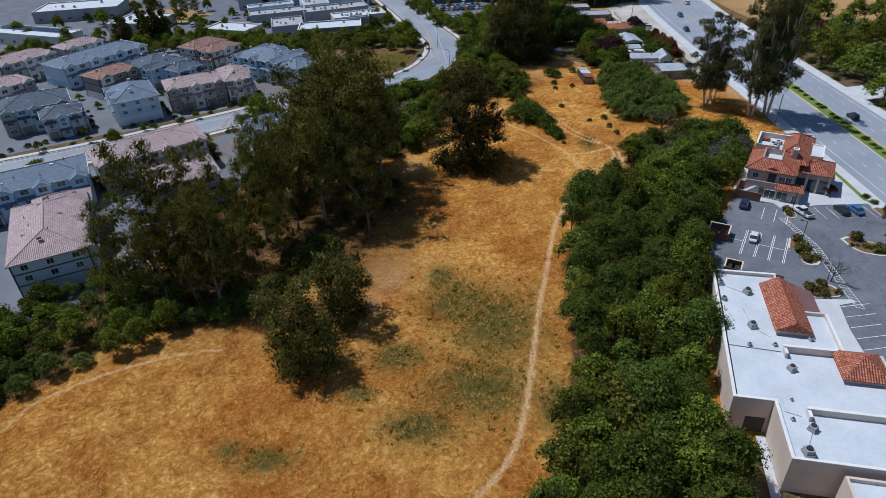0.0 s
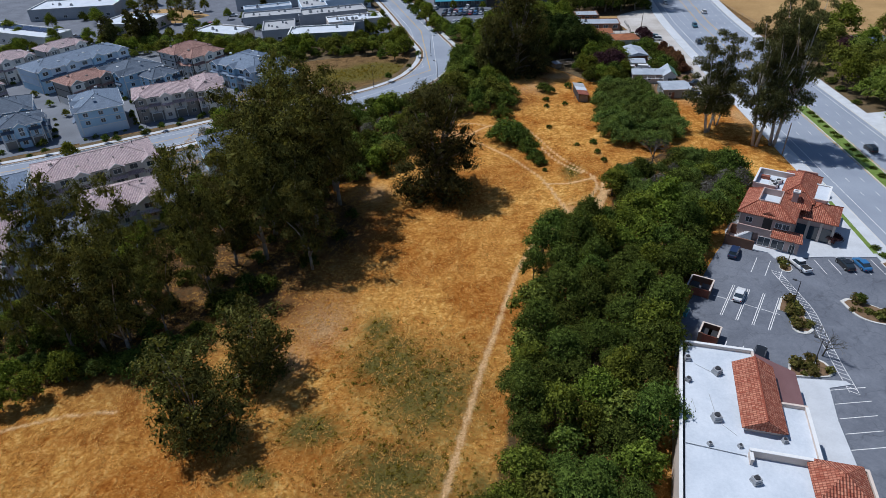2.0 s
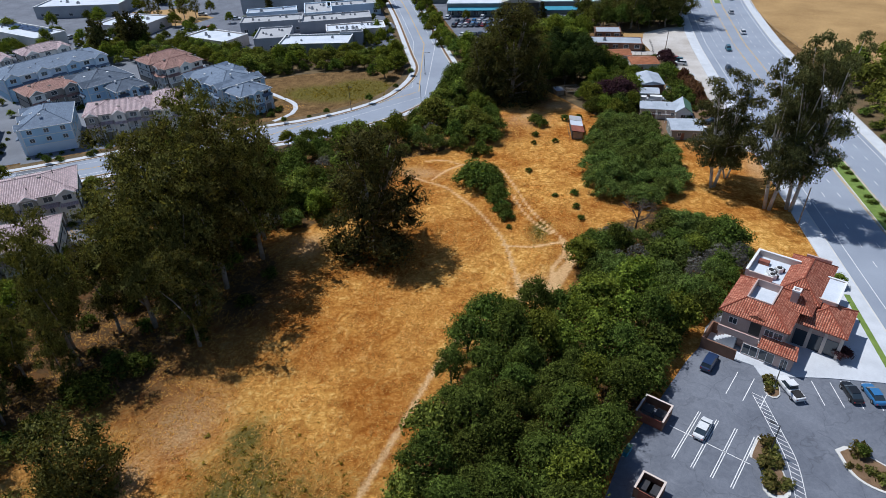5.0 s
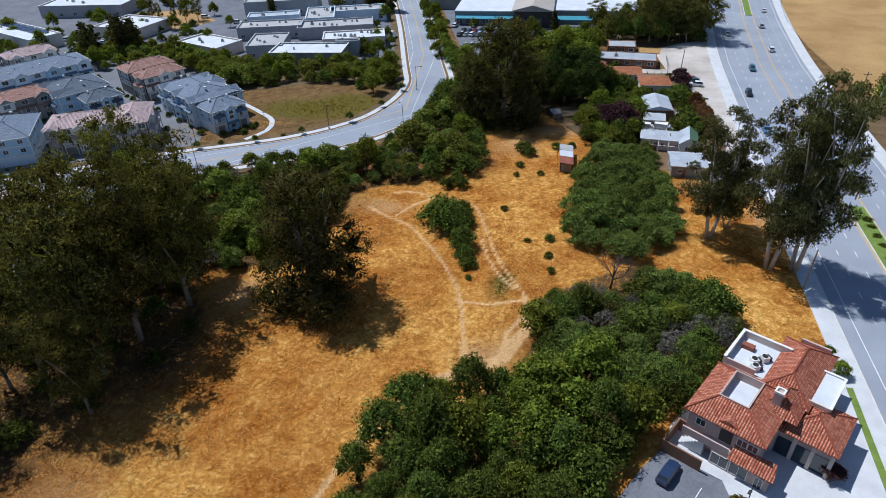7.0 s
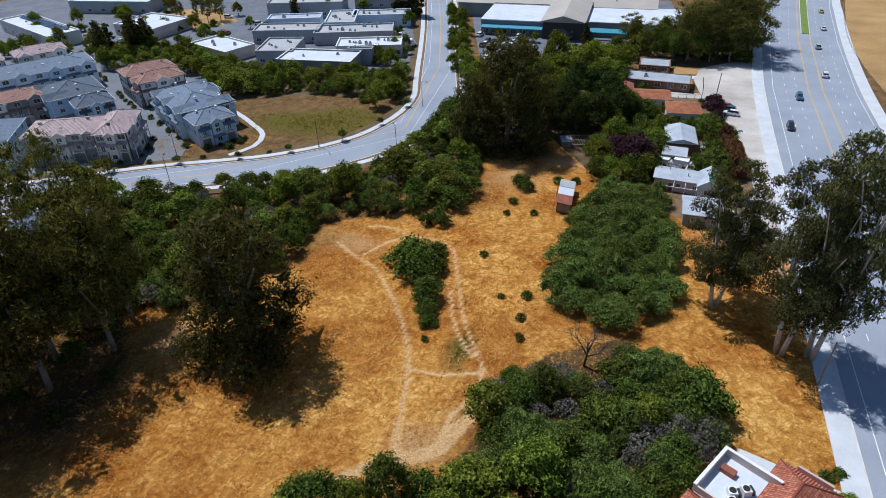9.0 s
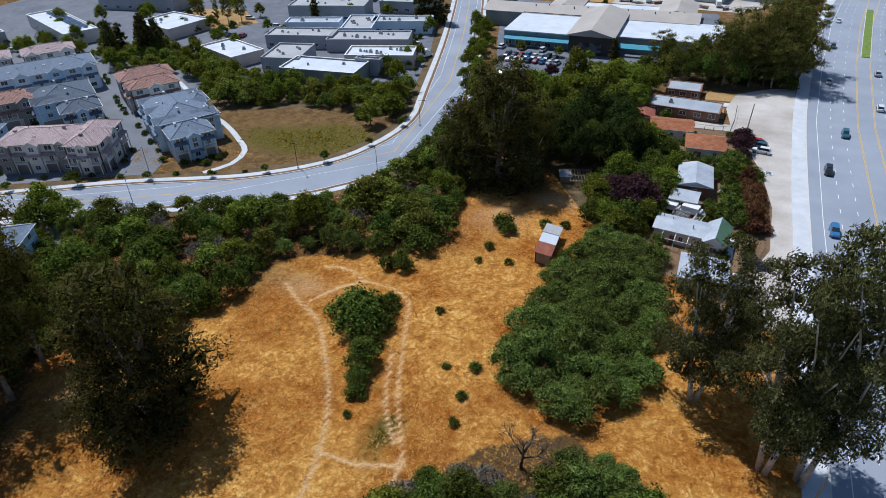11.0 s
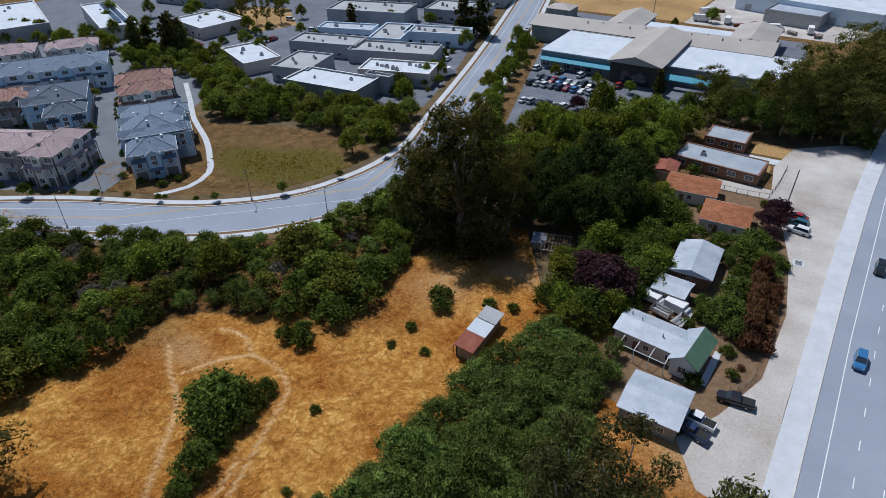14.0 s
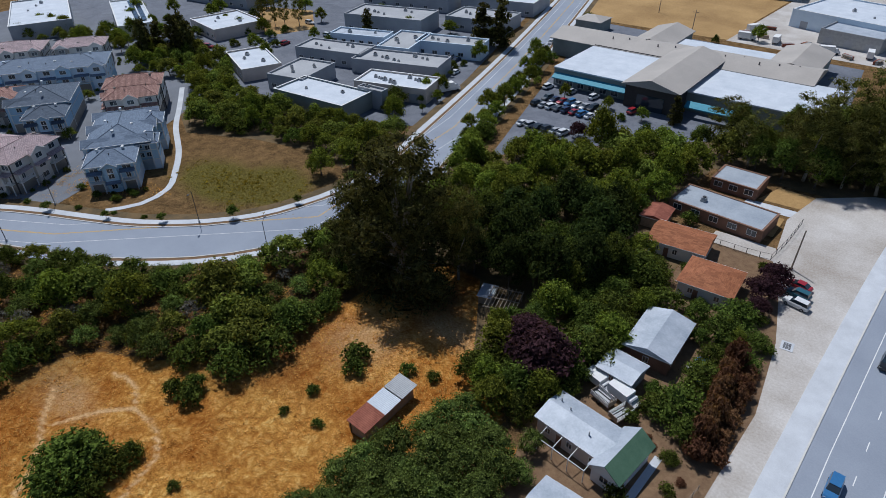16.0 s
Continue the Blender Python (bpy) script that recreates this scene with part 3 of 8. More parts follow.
SPECIES = {
    "oak": dict(name="oak_tree", make=lambda g: dome(g, 4.6, 9.0, 20, 1.55, 0.12, 0.85), leaf=0.22, quads=5600, mat=OAK_LEAF, bark=BARK, r=0.28, fork=2.2, n=6, label="dense dark green oak tree beside the dry field", cat="tree"),
    "holm": dict(name="oak_tree", make=lambda g: dome(g, 5.2, 11.0, 22, 1.7, 0.1, 0.9), leaf=0.3, quads=4600, mat=HOLM_LEAF, bark=BARK, r=0.3, fork=2.4, n=2, label="very dark green oak tree beside the creek", cat="tree"),
    "brush": dict(name="scrub_oak", make=lambda g: dome(g, 4.6, 8.0, 18, 1.6, 0.06, 0.85), leaf=0.3, quads=2300, mat=OAK_LEAF, bark=BARK, r=0.22, fork=1.4, n=6, label="dark green oak brush with a rough crown", cat="tree"),
    "elder": dict(name="elder_tree", make=lambda g: dome(g, 4.7, 8.6, 20, 1.5, 0.06, 0.85), leaf=0.37, quads=2000, mat=ELDER_LEAF, bark=BARK, r=0.24, fork=1.8, n=5, label="mid-green leafy tree with a loose rounded crown", cat="tree"),
    "bush": dict(name="bush", make=lambda g: dome(g, 3.0, 4.0, 12, 1.15, 0.1), leaf=0.34, quads=640, mat=OAK_LEAF, bark=BARK, r=0.12, fork=0.7, n=4, label="rounded dark green bush on dry ground", cat="bush"),
    "willow": dict(name="thicket_shrub", make=lambda g: dome(g, 4.0, 5.6, 20, 1.3, 0.1), leaf=0.20, quads=3300, mat=WILLOW_LEAF, bark=BARK, r=0.16, fork=1.0, n=4, label="soft mid-green thicket shrub at the field's edge", cat="shrub"),
    "light": dict(name="leafy_tree", make=lambda g: dome(g, 4.6, 9.2, 24, 1.4, 0.08, 0.85), leaf=0.32, quads=2700, mat=LIGHT_LEAF, bark=BARK, r=0.25, fork=2.6, n=4, label="bright green broadleaf tree with an uneven crown", cat="tree"),
    "euc": dict(name="eucalyptus_tree", make=lambda g: tower(g, 8.0, 30.0, 34, 2.9, 0.28, 0.35, 0.6), leaf=0.3, quads=12000, mat=EUC_LEAF, bark=EUCBARK, r=0.5, fork=8.0, n=6, core=4, label="tall dark olive eucalyptus tree with ragged crown", cat="tree", most=2, droop=0.7),
    "pale": dict(name="eucalyptus_tree", make=lambda g: tower(g, 8.6, 29.0, 58, 2.1, 0.28, 0.3, 0.75), leaf=0.26, quads=38000, mat=EUC_PALE, bark=PALEBARK, r=0.42, fork=10.0, n=3, label="tall pale-trunked eucalyptus with an airy grey-green crown", cat="tree", stems=2, lean=0.2, most=22, core=3, droop=0.8),
    "dark": dict(name="eucalyptus_tree", make=lambda g: tower(g, 10.2, 28.5, 96, 2.9, 0.03, 0.55, 0.85), leaf=0.31, quads=36000, mat=DARK_LEAF, bark=EUCBARK, r=0.7, fork=6.0, n=1, label="broad dark eucalyptus standing alone in dry grass", cat="tree", most=20, droop=0.7),
    "low": dict(name="eucalyptus_tree", make=lambda g: tower(g, 7.6, 17.0, 50, 2.5, 0.04, 0.4, 0.85), leaf=0.3, quads=16000, mat=EUC_LEAF, bark=EUCBARK, r=0.35, fork=3.0, n=2, label="olive eucalyptus standing alone in dry grass", cat="tree", most=12, droop=0.7),
    "street": dict(name="street_tree", make=lambda g: dome(g, 2.3, 4.6, 11, 0.9, 0.4), leaf=0.3, quads=800, mat=OAK_LEAF, bark=BARK, r=0.08, fork=1.9, n=3, label="young street tree in the pavement verge", cat="tree"),
    "plum": dict(name="plum_tree", make=lambda g: dome(g, 3.4, 5.5, 14, 1.2, 0.2), leaf=0.27, quads=3000, mat=PLUM_LEAF, bark=BARK, r=0.16, fork=1.6, n=2, label="purple-leaved plum tree beside the small houses", cat="tree"),
    "dry": dict(name="dry_bush", make=lambda g: dome(g, 2.2, 2.6, 9, 1.0, 0.12), leaf=0.34, quads=900, mat=DRY_LEAF, bark=BARK, r=0.08, fork=0.6, n=2, label="red-brown dry bush beside the gravel verge", cat="bush"),
    "twig": dict(name="bare_bush", make=lambda g: dome(g, 2.8, 4.4, 12, 1.1, 0.2), leaf=0.3, quads=800, mat=GREY_TWIG, bark=PALEBARK, r=0.1, fork=1.0, n=2, label="grey leafless bush among the green thicket", cat="bush", core=0),
    "shrub": dict(name="landscape_shrub", make=lambda g: dome(g, 0.75, 0.9, 5, 0.4, 0.15), leaf=0.22, quads=140, mat=SHRUB_LEAF, bark=BARK, r=0.03, fork=0.2, n=3, label="low olive and yellow shrub in a planting bed", cat="shrub", core=3),
    "pine": dict(name="pine_tree", make=lambda g: tower(g, 3.6, 15.0, 30, 1.4, 0.12, 0.75, 0.9), leaf=0.6, quads=1600, mat=DARK_LEAF, bark=BARK, r=0.3, fork=3.0, n=2, label="dark upright conifer behind the houses", cat="tree"),
}
STOCK = {}


def plant(kind, x, y, s=1.0, tall=1.0, label="", group=""):
    sp = SPECIES[kind]
    i = int(RNG.integers(sp["n"]))
    turn, wide = RNG.uniform(0, 360), s * RNG.uniform(0.9, 1.12)
    m = pose(x, y, height(x, y) - (1.15 * s + 0.25 if kind == "brush" else 0.05 + (0.3 * s + 0.12) * (kind == "bush")), 0, 0, turn) @ Matrix.Diagonal((wide, wide * RNG.uniform(0.93, 1.07), s * tall, 1))
    if (kind, i) in STOCK:
        old = STOCK[kind, i]
        if kind == "bush":
            m = m @ Matrix.Diagonal((1 / old.scale.x, 1 / old.scale.y, 1 / old.scale.z, 1))
        ob = copy_thing(old, m)
    else:
        g = np.random.default_rng(sum(map(ord, kind)) * 17 + i)
        lobes = sp["make"](g)
        V, F = leaf_cloud(g, lobes, sp["leaf"], sp["quads"], core=sp.get("core", 6), droop=sp.get("droop", 0.0))
        if kind in ("bush", "shrub", "dry", "twig", "willow", "brush"):
            ob = tagged(cloud_object(sp["name"], V, F, sp["mat"], None), sp["label"], sp["cat"])
            ob.matrix_basis = m
        else:
            ob = thing(sp["name"], m, sp["label"], sp["cat"])
            bm = bmesh.new()
            limbs(bm, g, lobes, sp["r"], sp["fork"], sp.get("stems", 1), sp.get("lean", 0.0), sp.get("most", 6))
            part("trunk", bm, sp["bark"], ob, "", True)
            cloud_object("crown", V, F, sp["mat"], ob)
        STOCK[kind, i] = ob
    if label:
        ob["label"] = label
    if group:
        ob["group"] = group
    return ob


def inside(x, y, poly):
    c, j = False, len(poly) - 1
    for i in range(len(poly)):
        (xi, yi), (xj, yj) = poly[i], poly[j]
        if (yi > y) != (yj > y) and x < (xj - xi) * (y - yi) / (yj - yi) + xi:
            c = not c
        j = i
    return c


def grove(poly, gap, mix, s0=0.8, s1=1.15, group=""):
    """Plants of several kinds over a stretch of ground, spaced by gap."""
    xs, ys = [p[0] for p in poly], [p[1] for p in poly]
    got = []
    for _ in range(int(30 * (max(xs) - min(xs)) * (max(ys) - min(ys)) / gap ** 2)):
        x, y = RNG.uniform(min(xs), max(xs)), RNG.uniform(min(ys), max(ys))
        if inside(x, y, poly) and all((x - a) ** 2 + (y - b) ** 2 > gap * gap for a, b in got):
            got.append((x, y))
            k = mix[int(RNG.integers(len(mix)))]
            plant(k, x, y, RNG.uniform(s0, s1), RNG.uniform(0.85, 1.15), "", group)


RNG = np.random.default_rng(7)

# ---- ground ----
TRAILS = [  # points along, half width
    ([(-6, 46), (0, 53), (5.8, 61), (8.6, 69.5), (11.2, 82.5), (13.6, 95), (16.6, 108), (19.5, 121), (22, 129), (27, 139.2), (34.2, 144.3), (39, 149), (41.5, 156), (43, 163)], 0.43),
    ([(27, 139.2), (33.5, 144.5), (39.5, 148.2), (43.1, 157.8)], 0.46),
    ([(32.4, 149.7), (31.3, 154.7), (29.1, 162.9), (27.1, 168), (23.5, 174.2), (18.5, 180.8), (12.2, 187.9), (5.8, 191.1), (-0.4, 195.3)], 0.36),
    ([(27, 139.4), (31, 143.8), (35, 146.4), (38.7, 149.4)], 0.5),
    ([(32.2, 150), (33.5, 147), (35, 146.2)], 0.5),
    ([(38.7, 149.4), (38.8, 152.6), (39.3, 156), (40.7, 159.2), (41.5, 163), (40.7, 167.4)], 0.38),
    ([(38.3, 148.8), (39.7, 152.8), (41.3, 156.5), (44.1, 159.3)], 0.38),
    ([(14, 201.6), (9, 204.2), (4, 203.2)], 0.3),
    ([(14, 201.6), (10, 197.5), (7.5, 192)], 0.35),
    ([(-80, 60), (-73.3, 66.1), (-71.3, 71.9), (-62.9, 78.2), (-52.9, 82.8), (-44, 84)], 0.26),
    ([(28.3, 163.4), (30.5, 163.5), (33.7, 163.6), (36.6, 164), (41.4, 165.7)], 0.35),
    ([(25.2, 199.4), (28.8, 190.8), (32.6, 181.3), (36.5, 173.8), (40.7, 167.4)], 0.3),
    ([(28.8, 186), (31.9, 178.2), (34.9, 173.1), (38.5, 168.7)], 0.3),
    ([(25.2, 199.4), (20, 202), (14, 201.6)], 0.3),
]
LOT_GREENS = [(-40, 252, 15, 8), (-30, 258, 11, 9)]
GREENS = [(5, 90, 12, 14), (2, 74, 12, 9), (-2, 97, 9, 10), (-5, 105, 4, 6), (-18, 73, 4, 3), (-30, 60, 6, 3), (-36, 62, 3, 2), (-12, 82, 7, 5), (36, 170, 3, 6), (-8, 66, 8, 5), (14, 70, 5, 8)]
BARES = [(-16, 107, 7, 9), (-20, 97, 5, 6), (36, 149, 6, 5), (-14, 158, 6, 6), (3, 196, 9, 4), (30, 235, 9, 8), (40, 247, 10, 5), (82, 222, 9, 8), (90, 206, 4, 10)]
# ellipses of ground darkened for leaf litter and the shade under trees
LITTER_SHADE = [(26, 66, 12, 22), (33, 100, 12, 24), (52, 154, 13, 14), (66, 165, 9, 9), (40, 130, 14, 12), (60, 208, 10, 22), (-36, 118, 26, 22), (-52, 105, 26, 22), (-20, 140, 12, 22), (30, 252, 11, 8), (-45, 140, 25, 20), (12, 222, 18, 12), (-15, 195, 16, 16)]


def height(x, y):
    """Gentle swells of the field; level elsewhere."""
    f = 1.0
    for lo, hi, v in ((-62, -50, x), (-40, -30, -x), (30, 45, y), (-215, -200, -y)):
        f *= min(1.0, max(0.0, (v - lo) / (hi - lo)))
    return -0.02 + f * (0.35 * math.sin(x * 0.11 + 1) * math.sin(y * 0.083) + 0.18 * math.sin(x * 0.31) * math.cos(y * 0.27) - 0.3) + (f * (0.13 * noise.noise((x * 0.75, y * 0.75, 0)) + 0.10 * noise.noise((x * 0.28, y * 0.28, 7))) if f else 0.0)


FIELD = [(-82, -60), (-80, 80), (-62, 120), (-60, 200), (-26, 215), (-6, 233), (2, 262), (44, 262), (60, 234), (74, 234), (94, 232), (94, -60)]
# ground beneath the groves, its shade painted in with the litter colour
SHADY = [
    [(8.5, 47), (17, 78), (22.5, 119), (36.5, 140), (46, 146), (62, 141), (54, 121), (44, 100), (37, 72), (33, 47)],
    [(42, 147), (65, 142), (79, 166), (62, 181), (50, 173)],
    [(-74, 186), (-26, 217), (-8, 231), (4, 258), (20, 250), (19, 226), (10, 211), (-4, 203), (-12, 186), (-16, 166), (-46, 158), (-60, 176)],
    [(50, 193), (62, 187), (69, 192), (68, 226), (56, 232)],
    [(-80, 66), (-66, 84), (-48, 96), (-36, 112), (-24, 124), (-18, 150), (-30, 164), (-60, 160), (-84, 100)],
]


def within(X, Y, poly):
    c = np.zeros(X.shape, bool)
    for (xi, yi), (xj, yj) in zip(poly, poly[1:] + poly[:1]):
        if yi != yj:
            c ^= ((yi > Y) != (yj > Y)) & (X < (xj - xi) * (Y - yi) / (yj - yi) + xi)
    return c


def near_line(X, Y, pts):
    d = np.full(X.shape, 1e9)
    line = spline(pts, 2.0)
    for a, b in zip(line, line[1:]):
        ax, ay, bx, by = a.x, a.y, b.x, b.y
        l2 = (bx - ax) ** 2 + (by - ay) ** 2 + 1e-9
        t = np.clip(((X - ax) * (bx - ax) + (Y - ay) * (by - ay)) / l2, 0, 1)
        d = np.minimum(d, np.hypot(X - ax - t * (bx - ax), Y - ay - t * (by - ay)))
    return d


def spots(X, Y, items):
    v = np.zeros(X.shape)
    for cx, cy, rx, ry in items:
        v = np.maximum(v, np.exp(-(((X - cx) / rx) ** 2 + ((Y - cy) / ry) ** 2)))
    return v


def trail_mask(X, Y):
    v = np.zeros(X.shape)
    for pts, w in TRAILS:
        v = np.maximum(v, np.clip(1.6 - near_line(X, Y, pts) / w * 0.8, 0, 1))
    return v


def build_ground():
    xs = np.concatenate([[-3000, -1200, -600, -300, -200, -140, -110, -96], np.arange(-84, 96, 0.75), [100, 110, 130, 180, 260, 400, 800, 3000]])
    ys = np.concatenate([[-2500, -900, -300, -80, 0, 20], np.concatenate([np.arange(36, 212, 0.75), np.arange(212, 282, 1.25)]), [290, 300, 320, 340, 400, 500, 700, 1200, 3000]])
    X, Y = np.meshgrid(xs, ys)
    Z = np.array([[height(x, y) for x in xs] for y in ys])
    T = trail_mask(X, Y)
    Z -= 0.03 * T
    nx, ny = len(xs), len(ys)
    V = np.stack([X, Y, Z], -1).reshape(-1, 3)
    idx = np.arange(nx * ny).reshape(ny, nx)
    F = np.stack([idx[:-1, :-1], idx[:-1, 1:], idx[1:, 1:], idx[1:, :-1]], -1).reshape(-1, 4)
    me = bpy.data.meshes.new("ground")
    me.from_pydata(V.tolist(), [], F.tolist())
    # litter holds both fallen leaves and painted shade under the groves
    for k, v in (("trail", T), ("green", np.maximum(spots(X, Y, GREENS), np.minimum(1.0, 1.9 * spots(X, Y, LOT_GREENS)))), ("bare", spots(X, Y, BARES)), ("litter", np.maximum(spots(X, Y, LITTER_SHADE), 0.9 * np.max([within(X, Y, p) for p in SHADY], 0))), ("waste", 1.0 - within(X, Y, FIELD))):
        me.attributes.new(k, "FLOAT", "POINT").data.foreach_set("value", v.ravel().astype(np.float32))
    me.materials.append(GROUND)
    me.polygons.foreach_set("use_smooth", [True] * len(me.polygons))
    tagged(new("ground", me), "dry golden grass field with worn dirt trails", "ground", "", "structure")


build_ground()

# ---- roads and paved areas ----
HWY = spline([(111, -400), (111.5, 0), (111.5, 130), (110.5, 190), (109.5, 240), (109, 290), (109.5, 330), (112.5, 380), (117, 430), (123, 480), (150, 640), (200, 900)], 8)
ribbon("highway", HWY, -13.6, 15.2, 0.03, ROADWAY, "pale grey asphalt highway with several lanes", category="road")
highway = bpy.data.objects["highway"]
ribbon("sidewalk_west", HWY, 15.2, 18.6, 0.16, CONCRETE, "pale concrete sidewalk along the highway", category="sidewalk")
ribbon("kerb_west", HWY, 14.95, 15.2, 0.165, KERB, "concrete kerb of the highway", category="kerb")
ribbon("sidewalk_east", HWY, -17.2, -13.85, 0.16, CONCRETE, "pale concrete sidewalk on the far highway side", category="sidewalk")
ribbon("kerb_east", HWY, -13.85, -13.6, 0.165, KERB, "concrete kerb of the far highway side", category="kerb")
dashes("lane_edge_line", HWY, 12.4, 0.14, 60, 0.01, 0.042, LINE, "solid white edge line", highway)
for d in (8.7, 5.2, -5.6, -8.9):
    dashes("lane_dashes", HWY, d, 0.14, 2.1, 5.2, 0.042, LINE, "white lane dashes", highway)
dashes("lane_edge_line", HWY, -12.2, 0.14, 60, 0.01, 0.042, LINE, "solid white edge line", highway)
for d in (1.9, 1.6, -2.4, -2.7):
    dashes("centre_line", HWY, d, 0.12, 60, 0.01, 0.042, YELLOW, "yellow centre line", highway)
MEDIAN = spline([(111.5, -120), (111.4, 60), (111.0, 130), (111.0, 180), (110.6, 214)], 6)
ribbon("median_kerb", MEDIAN, -1.9, 1.9, 0.18, KERB, "raised concrete median of the highway", category="median")
ribbon("median_soil", MEDIAN, -1.7, 1.7, 0.21, LAWN, "grass planted highway median", category="median")
MEDIAN2 = spline([(114.5, 392), (117.6, 425), (122, 470)], 6)
ribbon("median_kerb_far", MEDIAN2, -1.6, 1.6, 0.18, KERB, "raised concrete median with low planting", category="median")
ribbon("median_soil_far", MEDIAN2, -1.4, 1.4, 0.21, LAWN, "grass planted highway median", category="median")

STREET = spline([(-260, 100), (-185, 138), (-140, 160), (-112, 174), (-88, 189), (-62, 206.5), (-46, 215), (-33, 222.5), (-20.5, 233.5), (-13, 244), (-9, 255), (-6.8, 268), (-8, 284), (-14.5, 304), (-32, 357), (-50, 407), (-70, 460), (-100, 540)], 5)
ribbon("street", STREET, -6.0, 6.0, 0.03, ROADWAY, "curving grey asphalt street", category="road")
street = bpy.data.objects["street"]
for s, tag in ((1, "north"), (-1, "south")):
    a, b = (6.0, 6.25) if s > 0 else (-6.25, -6.0)
    ribbon("street_kerb_" + tag, STREET, a, b, 0.165, KERB, "concrete kerb of the curving street", category="kerb")
    a, b = (7.2, 9.0) if s > 0 else (-9.0, -7.2)
    ribbon("street_walk_" + tag, STREET, a, b, 0.15, CONCRETE, "pale concrete sidewalk beside the street", category="sidewalk")
    a, b = (6.25, 7.2) if s > 0 else (-7.2, -6.25)
    ribbon("verge_" + tag, STREET, a, b, 0.10, SOIL, "brown mulch verge between kerb and sidewalk", category="verge")
for s, a, b in (("north", 9.0, 11.6), ("south", -11.2, -9.0)):
    ribbon("planting_strip_" + s, STREET, a, b, 0.05, FLOOR, "brown planted strip behind the sidewalk", category="verge")
for d in (0.12, -0.12):
    dashes("centre_line", STREET, d, 0.12, 60, 0.01, 0.042, YELLOW, "double yellow centre line", street)
dashes("bike_line", STREET, 3.9, 0.12, 60, 0.01, 0.042, LINE, "white bike lane line", street)
dashes("bike_line", STREET, -3.9, 0.12, 60, 0.01, 0.042, LINE, "white bike lane line", street)

# housing drives
YARD = surface("yard_paving", (0.12, 0.132, 0.155), (0.20, 0.215, 0.245), 0.09, 4.0, 0.9)
sheet("housing_drive", [(-68, 211), (-60.5, 217.5), (-64.5, 227.5), (-84, 240), (-104, 252), (-133, 270), (-139, 262), (-112, 246), (-88, 231), (-77, 224)], 0.035, YARD, "grey asphalt drive between townhouses", category="road")
sheet("housing_court", [(-104, 178), (-97, 183.5), (-104, 196), (-112, 207), (-124, 222), (-131, 217), (-118, 200), (-111, 190)], 0.036, YARD, "grey asphalt court between townhouses", category="road")
sheet("housing_yard", [(-260, 130), (-190, 145), (-120, 184), (-72, 214), (-66, 227), (-100, 285), (-160, 300), (-260, 300)], 0.02, YARD, "grey paved yards between townhouses", category="paving")
sheet("housing_yard_south", [(-260, 80), (-140, 150), (-92, 176), (-60, 200), (-50, 178), (-66, 120), (-80, 92), (-150, 60)], 0.02, YARD, "grey paved yards behind townhouses", category="paving")
ribbon("garden_walk", spline([(-49.5, 226), (-46, 233), (-48, 241), (-56, 247.5), (-66, 254), (-82, 262), (-96, 271), (-112, 281)], 3), -0.8, 0.8, 0.06, CONCRETE, "pale concrete walk round the townhouses", category="walk")
sheet("woodland_floor", [(4, 282), (16, 262), (34, 262), (50, 240), (62, 238), (66, 250), (64, 270), (60, 300), (49, 308), (50, 336), (76, 338), (92, 346), (96, 398), (70, 396), (44, 352), (26, 336), (3, 306)], 0.008, FLOOR, "brown leaf litter under the trees", category="ground")
sheet("cottage_yard", [(62, 238), (66, 226), (84, 224), (88, 243), (88, 262), (85, 280), (81, 292), (77, 305), (60, 302), (64, 270), (66, 250)], 0.009, SOIL, "bare brown yard soil round the small houses", category="ground")
sheet("dry_hill", [(135, 290), (131, 316), (128.8, 345), (129, 375), (131.5, 405), (138, 450), (190, 760), (900, 760), (900, 300), (160, 288), (150, 292)], 0.03, HILL, "pale golden grass hill beyond the fence", category="hill")
sheet("works_verge", [(-23, 276), (-20, 300), (-40, 300), (-92, 288), (-118, 284), (-100, 272), (-76, 262), (-56, 272), (-36, 278)], 0.009, FLOOR, "brown leaf litter under the trees by the workshops", category="ground")

# shopping yard
LOT = 61.0
sheet("parking_lot", [(44, 92), (46, 100), (49.8, 110.6), (55.8, 121), (61.5, 131), (64.6, 135.4), (72.3, 131.8), (72.9, 129.6), (83, 130.4), (96.2, 130.4), (96.6, 60), (64, 60), (60, 92)], 0.02, ASPHALT, "dark grey asphalt parking lot", category="parking lot")
parking = bpy.data.objects["parking_lot"]
sheet("plaza", [(64.6, 134.8), (72.1, 131.2), (72.7, 129.0), (83, 129.8), (94.6, 129.8), (94.4, 158), (80, 162), (66, 140)], 0.14, CONCRETE, "pale concrete plaza round the tile-roofed building", category="paving")
sheet("shop_walk", [(60, 95), (71.2, 94.4), (71.6, 93.6), (68, 92.8), (66.4, 86), (65.4, 78), (64, 60), (54, 60), (54, 80)], 0.14, CONCRETE, "pale concrete walk beside the flat-roofed shops", category="paving")
sheet("plaza_lawn_strip", [(92.7, 131), (93.7, 131), (93.9, 153), (92.9, 153)], 0.17, LAWN, "narrow clipped lawn strip beside the sidewalk", category="lawn")
GR = [(79, 224), (83, 232), (86.5, 243), (86.5, 262), (83.5, 280), (80, 292), (75, 304), (72, 322), (74, 336), (84, 345), (91.5, 348), (91.0, 330), (90.6, 300), (90.8, 240), (91.5, 216), (84, 217)]
sheet("gravel_verge", GR, 0.025, GRAVEL, "pale gravel verge beside the highway", category="gravel")
sheet("gravel_drive", [(75.5, 304), (62, 303), (62, 308), (74, 309)], 0.022, GRAVEL, "pale gravel drive to the small houses", category="gravel")

